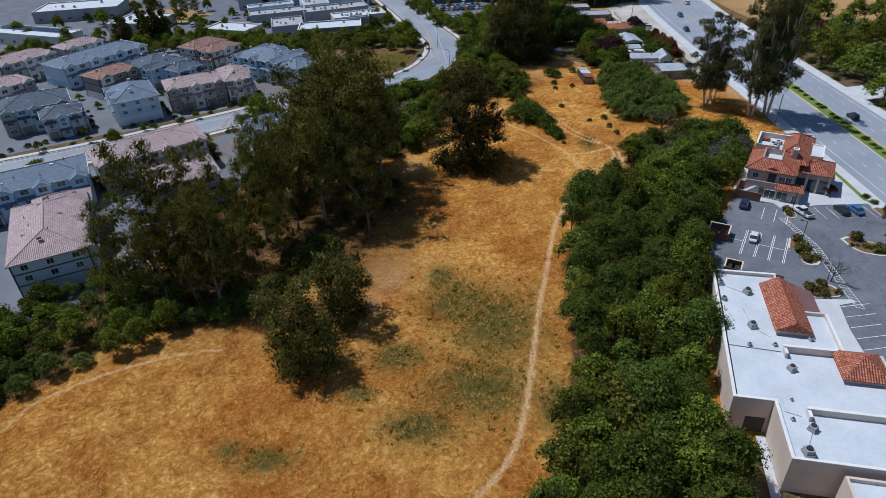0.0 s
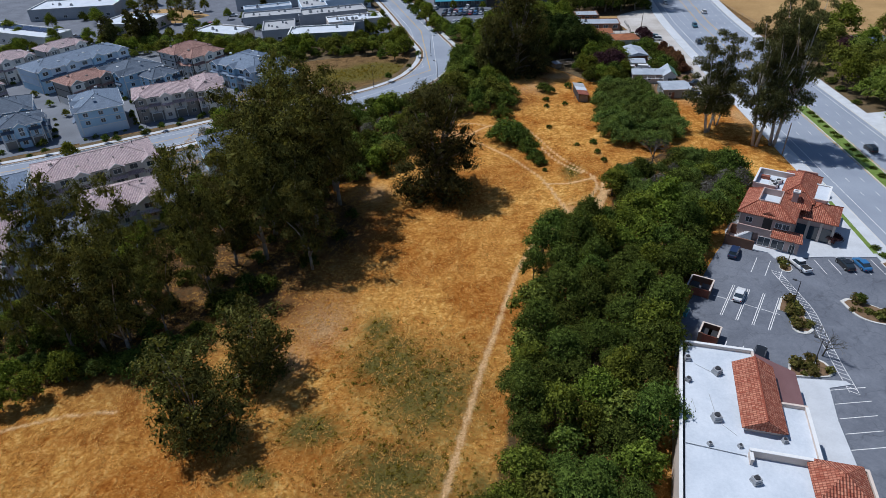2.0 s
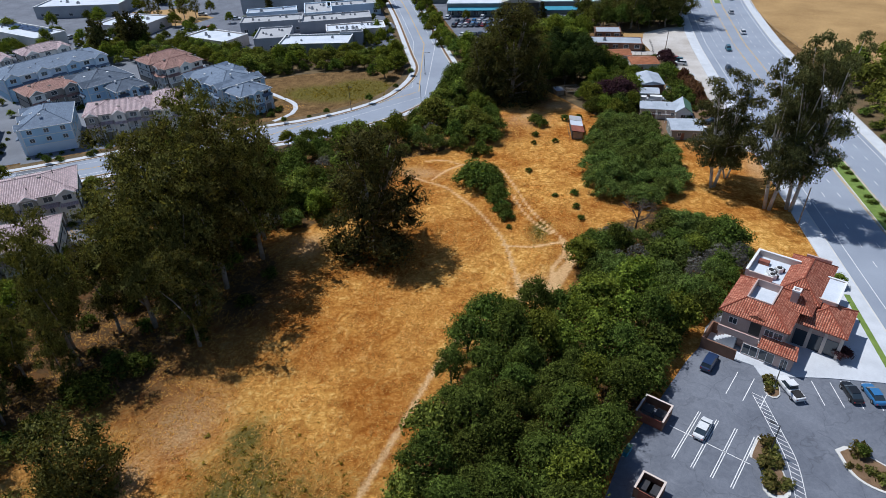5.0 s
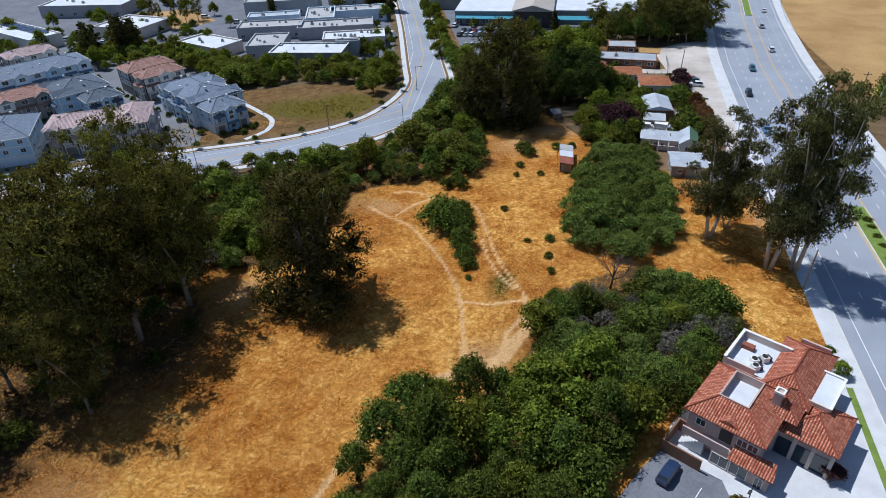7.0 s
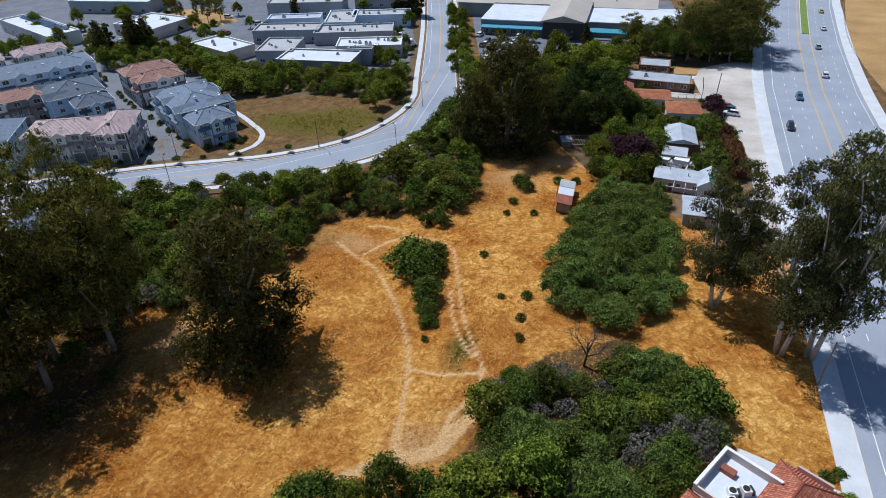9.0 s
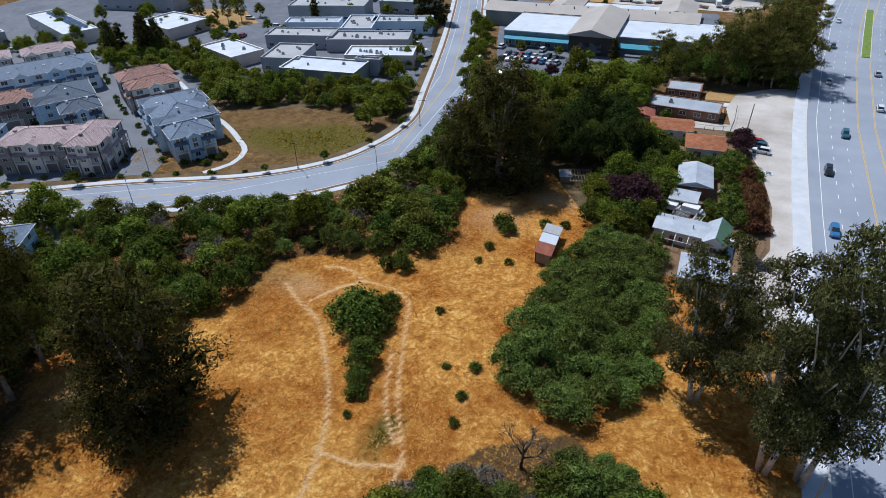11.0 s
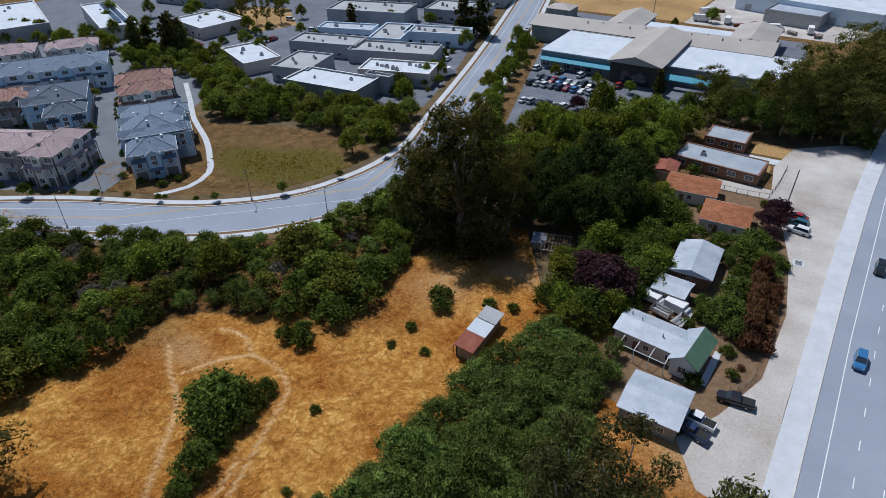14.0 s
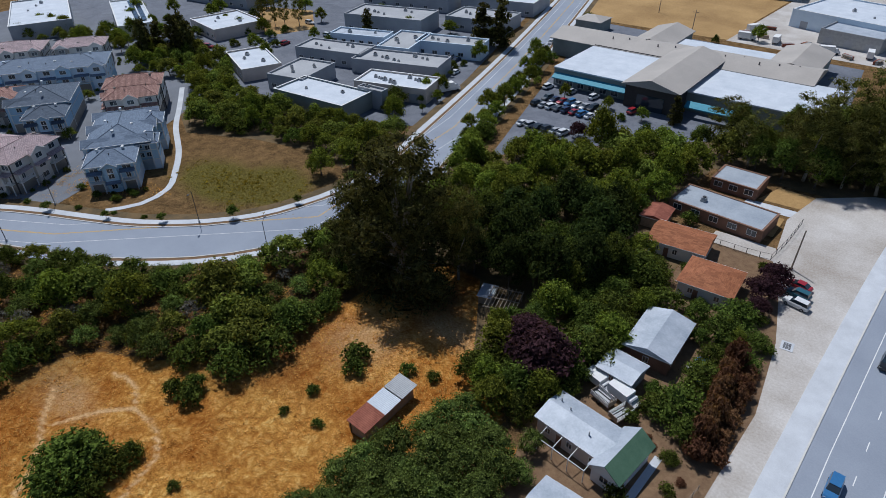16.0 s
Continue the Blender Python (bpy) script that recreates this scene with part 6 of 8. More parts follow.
cottage("cottage", 74.7, 226.7, 2, 8.3, 8.0, 3.1, 0.8, METALROOF, SAGE, "garage with a pale ribbed metal roof", True)
hb = cottage("cottage", 69.4, 241.0, -4, 11.2, 6.0, 3.2, 0.9, METALROOF, STUCCO, "white cottage with pale metal and green shingle roof", True)
part("side_wall", boxes((4.6, 8.6, -4.4, 3.6, 0, 3.3)), TRIM, hb, "white boarded side wing")
for y in (-4.4, 3.6):
    gb = bmesh.new()
    gb.faces.new([gb.verts.new(p) for p in ((4.6, y, 3.25), (8.6, y, 3.25), (6.6, y, 4.75))])
    part("gable", gb, TRIM, hb)
for sx, mat_, lab in ((-1, METALROOF, "pale metal roof slope"), (1, GREENROOF, "green shingle roof slope")):
    bm = bmesh.new()
    v = [bm.verts.new(p) for p in ((6.6, -4.9, 4.9), (6.6, 4.1, 4.9), (6.6 + sx * 2.5, 4.1, 3.1), (6.6 + sx * 2.5, -4.9, 3.1))]
    u = [bm.verts.new(q.co - Vector((0, 0, 0.12))) for q in v]
    bm.faces.new(v)
    bm.faces.new(u[::-1])
    for a in range(4):
        bm.faces.new((v[a], u[a], u[(a + 1) % 4], v[(a + 1) % 4]))
    bmesh.ops.recalc_face_normals(bm, faces=bm.faces)
    part("wing_roof", uv_roof(bm), mat_, hb, lab)
window(hb, 6.6, -4.4, 1.0, 0, (1.4, 1.3))
pg = bmesh.new()
for k in range(4):
    x = -3.6 + 2.6 * k
    tube(pg, (x, -3.3, 2.9), (x, -5.6, 2.5), 0.07, 0.07, 5)
    tube(pg, (x, -5.6, 0), (x, -5.6, 2.5), 0.07, 0.07, 5)
tube(pg, (-3.6, -5.6, 2.5), (4.2, -5.6, 2.5), 0.07, 0.07, 5)
part("porch_frame", pg, TRIM, hb, "white open porch frame")
for x, y in ((-4.6, 1.2), (-2.6, 0.6), (1.8, -1.2)):
    part("roof_vent", tube(bmesh.new(), (x, y, 3.3), (x, y, 4.5), 0.12, 0.12, 6), STEEL, hb)
cottage("cottage", 67.7, 255.7, -2, 5.6, 4.9, 2.7, 0.6, METALROOF, GREYWALL, "small outbuilding with a pale metal roof", True)
cottage("cottage", 68.8, 266.0, 5, 7.4, 11.0, 3.1, 1.1, METALROOF, BROWNBLOCK, "cottage with a leaf-strewn white metal roof", True)
cottage("cottage", 69.0, 287.0, 6, 9.5, 9.0, 3.0, 1.2, BROWNSHINGLE, BEIGE, "bungalow with a brown-red shingle roof", False)
cottage("cottage", 59.0, 296.2, 8, 11.0, 8.2, 3.0, 1.2, BROWNSHINGLE, BEIGE, "bungalow with a brown-red shingle roof", True)
flat_building("long_house", pose(50.2, 309.5, 0, 0, 0, -2), 20.5, 9.5, 2.8, LONGROOF, BROWNBLOCK, "long single-storey house with a blue-grey flat roof", "house", 0.08, 1, 0, 5)
flat_building("long_house", pose(53.2, 325.5, 0, 0, 0, 1), 10.5, 8.5, 2.8, LONGROOF, BROWNBLOCK, "single-storey house with a blue-grey flat roof", "house", 0.08, 0, 0, 3)
cottage("cottage", 50.5, 303.0, 8, 5, 6, 2.6, 0.7, RUST, WOOD, "small rusted lean-to behind the bungalows", True, False)


def shed():
    """The long shed in the field, its roof of rusted and white metal sheets."""
    ob = thing("shed", pose(44.4, 225.6, height(44.4, 225) - 0.02, 0, 0, 4), "old wooden field shed with rusted and white metal roof", "shed")
    part("wall", boxes((-1.4, 1.4, -5.0, 5.7, 0, 2.25)), WOOD, ob)
    part("back_wall", boxes((-1.55, -1.4, -5.1, 5.7, 0, 2.6)), DARKWALL, ob)
    for y, mat_, lab in ((-5.4, RUST, "rusted ribbed metal sheet"), (-1.1, WHITEROOF, "white ribbed metal sheet"), (2.7, GREYROOF, "mottled grey metal sheet")):
        bm = bmesh.new()
        y2 = y + (4.3 if mat_ is RUST else 3.6)
        n = int((y2 - y) / 0.15)
        rows = []
        for k in range(n + 1):
            a, t = y + (y2 - y) * k / n, 0.035 * (k % 2)
            rows.append([bm.verts.new(p) for p in ((-1.8, a, 2.79), (-1.8, a, 2.85 + t), (1.8, a, 2.40 + t), (1.8, a, 2.34))])
        for r, q in zip(rows, rows[1:]):
            for e in range(4):
                bm.faces.new((r[e], r[(e + 1) % 4], q[(e + 1) % 4], q[e]))
        bm.faces.new(rows[0])
        bm.faces.new(rows[-1][::-1])
        bmesh.ops.recalc_face_normals(bm, faces=bm.faces)
        part("roof_sheet", bm, mat_, ob, lab)
    for k in range(4):
        part("post", tube(bmesh.new(), (-2.3, -4.6 + 3.0 * k, 0), (-2.3, -4.6 + 3.0 * k, 1.9), 0.06, 0.06, 5), WOOD, ob)


shed()


def pergola():
    ob = thing("pergola", pose(43.0, 257.5, 0, 0, 0, 20), "collapsing grey wooden pergola frame", "pergola")
    for x in (-2.6, 0, 2.6):
        for y in (-3, 3):
            part("post", tube(bmesh.new(), (x, y, 0), (x + 0.1, y, 2.0), 0.07, 0.06, 5), WOOD, ob)
    for y in (-3, 0, 3):
        part("beam", boxes((-3, 3, y - 0.07, y + 0.07, 2.0, 2.16)), WOOD, ob)
    for k in range(9):
        x = -2.8 + 0.7 * k
        part("rafter", boxes((x, x + 0.08, -3.5, 3.5, 2.17, 2.3)), WOOD, ob)
    s = thing("lean_to", pose(39.0, 258, 0, 0, 0, 20), "small lean-to with faded blue sheet roof", "shed")
    part("wall", boxes((-1.2, 1.2, -1.8, 1.8, 0, 1.7)), WOOD, s)
    part("roof", boxes((-1.5, 1.5, -2.1, 2.1, 1.7, 1.78)), METALROOF, s)


pergola()
cottage("cottage", 160, 277, 20, 15, 12, 3.2, 1.8, SLATE, BEIGE, "house with a blue-grey roof behind roadside trees", False)
cottage("cottage", 152, 203, 10, 14, 10, 3.2, 1.6, GREYROOF, BEIGE, "house with a grey roof behind roadside trees", False)

# ---- planting ----
# oaks between field and shops
HEDGE = [(9, 47), (14, 62), (18, 78), (20, 92), (22, 105), (25, 118), (31, 128.5), (38.5, 135), (47, 141.5), (61, 139), (60, 133), (54, 121), (48, 110), (44, 100), (42, 92), (37, 72), (34, 60), (34, 47)]
grove(HEDGE, 4.0, ["oak", "oak", "light", "oak", "elder", "oak", "brush"], 0.75, 1.15, "oaks between field and shops")
grove([(45, 148), (60, 142), (65, 142), (74, 155), (77, 160), (75, 170), (71, 175), (63, 174), (59, 167), (51, 167), (45, 163), (44, 155)], 3.0, ["brush", "willow", "willow", "willow", "brush", "willow", "light", "twig"], 0.8, 1.1, "bushes behind the tile-roofed building")
for x, y, s in ((48.6, 160.8, 0.95), (46.8, 158.6, 0.8), (51.6, 162.8, 0.75), (46.6, 163.4, 0.6)):
    plant("oak", x, y, s, 0.9, "dark green oak at the edge of the bushes")
grove([(64, 168), (72, 164), (77, 161), (78, 163), (75, 171), (70, 176), (65, 176)], 3.0, ["willow", "willow", "twig"], 0.75, 0.95, "bushes behind the tile-roofed building")
for x, y, k, s in ((25.5, 127, "oak", 0.9), (28, 132, "oak", 0.95), (32, 135, "light", 0.85), (36, 138.5, "oak", 0.9), (40.5, 140.5, "brush", 1.0), (44.5, 143, "brush", 0.75), (34, 131, "elder", 0.9), (40, 135, "brush", 1.0), (23.5, 121, "oak", 0.9)):
    plant(k, x, y, s, 1.0, "", "oaks between field and shops")
# thicket in the field
grove([(47.5, 189), (52.5, 185), (61, 183), (69, 193), (69.5, 206), (67.5, 218), (63, 231), (54, 234), (50.5, 224), (47.5, 206)], 3.2, ["willow"], 0.95, 1.2, "thicket at the edge of the field")
# eucalyptus grove of the west side: x, y, size, height
for x, y, s, t in ((-25, 141, 1.1, 1.24), (-30, 147, 1.1, 1.3), (-34, 138, 1.15, 1.22), (-26, 132, 0.95, 0.95), (-39, 147, 1.05, 1.08), (-33, 128, 0.85, 0.85), (-22, 152, 0.9, 1.02), (-25, 160, 0.9, 1.06), (-34, 160, 0.85, 1.0), (-42, 137, 0.9, 0.9), (-31, 156, 0.8, 0.85), (-39, 126, 0.7, 0.75), (-22, 124, 0.6, 0.6), (-45, 121, 0.6, 0.92), (-62, 103, 0.72, 0.92), (-56, 103, 0.68, 0.86), (-52, 109, 0.66, 0.84), (-47, 112, 0.72, 0.95), (-41, 117, 0.66, 0.85), (-38, 111, 0.45, 0.7), (-50, 101, 0.45, 0.6), (-66, 97, 0.5, 0.66), (-58, 97, 0.45, 0.6), (-48, 97, 0.6, 0.75), (-44, 103, 0.6, 0.8), (-53, 98, 0.5, 0.65)):
    plant("euc", x, y, s, t / s, "", "eucalyptus grove beside the townhouses")
grove([(-66, 82), (-56, 87), (-50, 92), (-56, 98), (-70, 108), (-86, 98), (-84, 82), (-76, 72)], 4.0, ["brush", "light", "willow"], 0.6, 0.85, "bushes below the townhouses")
grove([(-86, 56), (-77, 70), (-86, 92), (-104, 92), (-104, 56)], 4.6, ["brush", "light", "brush"], 0.7, 1.0, "bushes below the townhouses")
grove([(-70, 118), (-60, 122), (-50, 150), (-46, 170), (-56, 170), (-62, 150)], 5.0, ["bush", "brush", "light"], 0.5, 0.8, "bushes below the townhouses")
grove([(-60, 96), (-44, 100), (-34, 116), (-20, 126), (-17, 146), (-28, 158), (-44, 150), (-60, 122)], 6.5, ["bush", "brush", "bush"], 0.5, 0.8, "undergrowth beneath the eucalyptus grove")
for x, y, s in ((-42, 97, 0.9), (-50, 94, 0.9), (-46, 94, 0.8), (-55, 92, 0.8), (-38, 103, 0.9), (-34, 110, 0.9), (-30, 117, 0.8)):
    plant("brush", x, y, s, 0.8, "", "undergrowth beneath the eucalyptus grove")
plant("low", -29, 81, 1.14, 0.94)
plant("low", -23.5, 93, 0.95, 0.96, "dark slender eucalyptus standing in dry grass")
plant("dark", 1.6, 158.2, 1.1, 0.93)
# brush band south of the street
grove([(-72.6, 191.5), (-58.8, 198), (-38.9, 207.6), (-24.7, 214.7), (-6.3, 229.4), (0.5, 245), (4, 256), (14, 250), (19, 238), (19, 226), (17, 214), (10, 209), (0, 208), (-8, 199), (-8, 184), (-16, 166), (-30, 165), (-50, 176)], 4.0, ["brush", "elder", "willow", "brush", "light", "willow", "elder", "brush", "twig"], 0.76, 1.1, "brush between field and street")
grove([(-30, 158), (-14, 168), (-12, 184), (-30, 184), (-50, 172), (-46, 158)], 4.6, ["brush", "willow", "brush"], 0.8, 1.1, "brush between field and street")
for x, y, s in ((18.8, 190.2, 1.1), (22.4, 193.6, 1.0), (21.2, 188.6, 1.05), (17.6, 192.4, 0.85), (24.6, 190.6, 0.8), (25.6, 181.8, 0.8), (26.8, 178.6, 0.7), (28.2, 175.4, 0.4), (22.6, 197.2, 0.7), (23.8, 186.4, 0.75), (24.8, 184.0, 0.65), (15.8, 194.4, 0.6), (27.6, 176.8, 0.55)):
    plant("brush", x, y, s, 0.95)
for x, y, s in ((32, 198.5, 0.38), (32.5, 231, 0.95), (32.6, 216.4, 0.35), (38.5, 218, 0.4), (41, 234.5, 0.6), (45.3, 236, 0.5), (32.8, 221.8, 0.5), (34.2, 229.2, 0.8), (44, 180.8, 0.4), (43.6, 187.4, 0.45), (19.5, 208, 0.9), (45, 175.4, 0.4), (16, 207.5, 0.8), (29, 171, 0.3), (39, 186, 0.3)):
    plant("bush", x, y, s)
for x, y, s in ((18, 210, 0.8), (19.5, 216, 0.95), (20.5, 222.5, 0.95), (18, 229, 1.0), (19, 236, 0.95)):
    plant("brush", x, y, s, 0.9, "", "brush between field and street")
# tall trees behind the shed
plant("dark", 14.5, 249.5, 0.66, 1.15, "tall dark brown-green eucalyptus beside the dirt clearing")
plant("dark", 24.0, 251.0, 1.04, 1.06, "tall dark brown-green eucalyptus beside the dirt clearing")
for x, y, s, t in ((18, 258, 0.7, 0.62), (31, 259, 0.7, 0.66)):
    plant("euc", x, y, s, t / s, "tall brown-green eucalyptus beside the dirt clearing")
grove([(30, 261), (38, 260), (48, 266), (54, 278), (46, 294), (36, 289), (22, 278), (24, 266)], 4.4, ["holm", "holm", "oak"], 0.9, 1.2, "dark oaks along the creek")
grove([(46, 296), (47, 306), (48, 330), (36, 334), (24, 326), (12, 314), (2, 302), (2, 286), (14, 270), (20, 280), (34, 291)], 4.6, ["light", "light", "elder", "light", "brush"], 0.85, 1.25, "broadleaf trees along the creek")
grove([(0, 252), (14, 244), (18, 250), (8, 280), (1, 272)], 4.2, ["brush", "brush"], 0.9, 1.1, "brush between field and street")
grove([(50, 240), (58, 236), (63, 244), (62.5, 268), (60, 284), (54, 290), (52, 276), (48, 264), (47, 250)], 3.0, ["brush", "light", "brush", "willow"], 0.7, 1.0, "trees behind the small houses")
plant("plum", 54, 249.5, 1.45)
plant("plum", 58, 247.5, 1.2)
plant("plum", 51.5, 252.5, 1.1)
for x, y, s in ((77.6, 254.5, 1.35), (78, 262.5, 0.75), (77, 268.5, 0.9), (76, 275, 1.05), (71, 277, 0.85), (65, 276, 0.9), (76.5, 281, 0.8), (61, 282, 0.8), (80.5, 246, 0.5), (79.5, 283.5, 0.55), (81.5, 276.5, 0.6), (81.3, 271, 0.6), (74.6, 283.2, 0.5), (69.6, 281.2, 0.5), (63.4, 290.2, 0.5), (58, 287.6, 0.7)):
    plant("brush", x, y, s, 0.85, "rounded green tree in a small house's yard")
for x, y, s in ((78.5, 285, 0.5), (77.5, 290, 0.65), (77.8, 296, 0.6)):
    plant("plum", x, y, s)
for k in range(10):
    plant("dry", 84.9 - 0.22 * k, 250 + 2.1 * k, 0.85, 1.1)
    plant("dry", 83.0 - 0.3 * k, 249 + 2.3 * k, 0.95, 1.6, "tall brown dry hedge beside the gravel verge")
    plant("dry", 82.4 - 0.3 * k, 249.6 + 2.3 * k, 0.85, 1.4, "tall brown dry hedge beside the gravel verge")
plant("bush", 77.5, 236, 0.7)
plant("bush", 82.5, 241, 0.5)
# highway eucalyptus
for x, y, s, t in ((76.9, 194.6, 0.97, 1.02), (87.0, 184.8, 1.1, 1.28), (91.6, 184.8, 1.15, 1.12), (81, 200, 0.55, 0.62)):
    plant("pale", x, y, s, t / s)
grove([(52, 338), (66, 338), (88, 345), (94, 362), (92, 392), (74, 388), (62, 366), (46, 350), (38, 340)], 6.0, ["brush", "elder", "oak"], 0.9, 1.3, "tall trees beside the market hall")
for x, y, s, t in ((48, 345, 0.8, 0.62), (56, 342, 0.85, 0.7), (64, 345, 0.9, 0.75), (72, 350, 0.95, 0.78), (80, 352, 0.95, 0.8), (87, 358, 0.9, 0.8), (90, 368, 0.95, 0.85), (84, 372, 1.0, 0.85), (76, 364, 1.0, 0.85), (66, 358, 0.9, 0.75), (92, 382, 0.9, 0.8), (84, 346, 0.85, 0.72), (90.5, 349, 0.85, 0.75), (77, 344.5, 0.75, 0.68), (69, 343, 0.7, 0.62)):
    plant("euc", x, y, s, t / s, "tall dark eucalyptus beside the market hall", "tall trees beside the market hall")
for x, y, k, s in ((63, 272, "light", 0.6), (73, 249, "bush", 0.6), (62.5, 257, "willow", 0.6), (74.5, 300, "bush", 0.5), (56, 307, "bush", 0.8), (62, 311.5, "bush", 0.6), (73, 256, "brush", 0.5), (75, 253, "brush", 0.55), (80.5, 251, "brush", 0.6), (79.5, 268, "brush", 0.6), (79, 274, "light", 0.5), (73.5, 272, "brush", 0.5), (65, 235, "willow", 0.7), (66, 230, "willow", 0.8), (77, 284, "brush", 0.5)):
    plant(k, x, y, s)
# works side
grove([(-36, 278), (-22, 278), (-24, 300), (-60, 290), (-92, 288), (-108, 284), (-76, 264), (-56, 276)], 4.0, ["elder", "light", "elder", "brush"], 0.65, 1.0, "trees between lot and workshops")
grove([(-116, 284), (-96, 290), (-120, 304), (-150, 304), (-160, 290), (-140, 278)], 4.2, ["light", "elder", "elder"], 0.65, 0.9, "trees behind the townhouses")
grove([(-150, 290), (-160, 300), (-200, 292), (-236, 280), (-230, 266), (-190, 280)], 6.0, ["light", "elder"], 0.6, 0.85, "trees behind the townhouses")
for x, y, s in ((-146, 300, 1.0), (-150, 304, 1.05), (-142, 303, 0.9), (-154, 296, 0.9)):
    plant("pine", x, y, s)
grove([(-14, 318), (-10, 306), (-4, 308), (-20, 352), (-30, 384), (-36, 384)], 4.6, ["brush", "light"], 0.6, 0.9)
grove([(-37, 318), (-28, 312), (-52, 360), (-58, 362)], 5.5, ["brush", "light", "street"], 0.5, 0.8)
for x, y, k, s in ((-150, 288, "pine", 1.2), (-154, 291, "pine", 1.15), (-140, 296, "pine", 1.3), (-137, 299, "pine", 1.2), (-128, 322, "light", 0.9), (-140, 320, "brush", 0.7), (-112, 346, "brush", 0.8), (-106, 362, "pine", 0.9), (-96, 376, "light", 0.9), (-50, 366, "light", 0.9), (-160, 336, "brush", 0.8), (-172, 306, "light", 0.8), (-66, 372, "brush", 0.9), (-180, 365, "light", 1.0), (-200, 350, "brush", 1.0), (-220, 320, "light", 1.0), (-145, 338, "light", 0.8), (-140, 345, "brush", 0.7), (-120, 345, "light", 0.6), (-115, 318, "light", 0.7), (-96, 322, "bush", 0.8), (-44, 316, "brush", 0.9), (-40, 311, "brush", 0.9), (-34, 306, "light", 0.9), (-60, 380, "pine", 1.2), (-54, 384, "pine", 1.3), (-82, 386, "light", 0.8), (-64, 392, "brush", 0.7), (-165, 318, "brush", 0.8), (-185, 300, "light", 0.9), (-200, 296, "brush", 0.9), (-178, 290, "light", 0.8), (-190, 345, "light", 0.9), (-170, 350, "brush", 0.9), (-205, 330, "light", 0.9), (-130, 392, "brush", 0.8), (-160, 372, "light", 0.9), (-180, 385, "pine", 1.2), (-215, 285, "light", 0.9), (-140, 365, "light", 0.7), (20, 452, "light", 0.8), (8, 440, "brush", 0.6), (-4, 438, "bush", 0.9), (-12, 437, "bush", 0.8), (-46, 436, "brush", 0.8), (-40, 430, "brush", 0.8), (-5, 353, "light", 0.55), (10, 354, "light", 0.5), (-18, 357, "light", 0.5), (22, 352, "light", 0.6), (30, 356, "pine", 0.6), (17, 349, "brush", 0.5), (14, 330, "plum", 0.6), (20, 334, "brush", 0.8), (28, 342, "brush", 0.9)):
    plant(k, x, y, s)
for x, y, k, s in ((-24, 270, "light", 0.9), (-21, 278, "light", 1.0), (-27, 281, "elder", 0.9), (-30, 274, "brush", 0.8), (-1, 300, "brush", 1.2), (3, 296, "light", 1.2), (-6, 312, "brush", 1.0), (62.5, 141.5, "brush", 0.6), (60.5, 138.0, "brush", 0.65), (58, 133.8, "brush", 0.65), (55.5, 129.5, "willow", 0.7), (64.5, 145, "willow", 0.7), (52, 123, "brush", 0.7)):
    plant(k, x, y, s)
for x, y, s, t in ((-157, 345, 0.42, 0.5), (-151, 348, 0.4, 0.55), (-146.5, 350, 0.42, 0.5), (-143, 355, 0.4, 0.45), (-166, 352, 0.4, 0.45)):
    plant("euc", x, y, s, t / s, "tall slender eucalyptus on the dry lot")
for x, y, k, s in ((-162, 330, "bush", 0.8), (-170, 336, "light", 0.6), (-178, 330, "brush", 0.7), (-186, 338, "light", 0.8), (-196, 322, "brush", 0.7), (-150, 333, "bush", 0.9), (-138, 336, "brush", 0.6), (-210, 312, "light", 0.8), (-126, 330, "bush", 0.8), (-190, 312, "light", 0.7)):
    plant(k, x, y, s)
# street trees
LINE_N, LINE_S = offset(STREET, 8.1), offset(STREET, -6.8)
for k in range(20, 62, 3):
    p = LINE_N[k]
    plant("street", p.x, p.y, RNG.uniform(1.0, 1.4), 1.0, "", "street trees")
for k in range(24, 50, 8):
    p = LINE_S[k]
    plant("street", p.x, p.y, RNG.uniform(0.75, 1.2), 1.0, "", "street trees")
plant("light", -105, 176, 0.75)
for line, ks in ((offset(STREET, 10.4), range(20, 50)), (offset(STREET, -10.2), range(30, 40))):
    for k in ks:
        if k % 2:
            p = line[k]
            plant("bush", p.x + RNG.uniform(-1, 1), p.y + RNG.uniform(-0.6, 0.6), RNG.uniform(0.3, 0.5), 0.8, "clipped green hedge shrub beside the sidewalk")
for x, y, s in ((-101, 222, 0.5), (-98, 238, 0.5), (-128, 212, 0.55), (-121, 188, 0.5), (-140, 222, 0.5), (-125, 255, 0.5), (-92, 252, 0.45), (-120, 160, 0.6), (-78, 176, 0.6), (-74, 170, 0.55), (-98, 150, 0.5), (-82, 148, 0.5), (-152, 232, 0.5), (-66, 184, 0.6)):
    plant("elder", x, y, s, 0.9, "small leafy tree beside a townhouse")
for x, y in ((-51, 234), (-52, 230), (-93, 196), (-100, 192), (-87, 214), (-94, 210), (-80, 211)):
    plant("bush", x, y, 0.5)
for x, y in ((82.4, 114.5), (88.3, 113.5), (93.8, 118), (93.5, 124)):
    plant("street", x, y, 1.0)
for k in range(40):
    plant("bush", 111.3, 60 + 3.8 * k + RNG.uniform(-1, 1), RNG.uniform(0.4, 0.58), 0.6, "clipped green shrub on the highway median", "median shrubs")
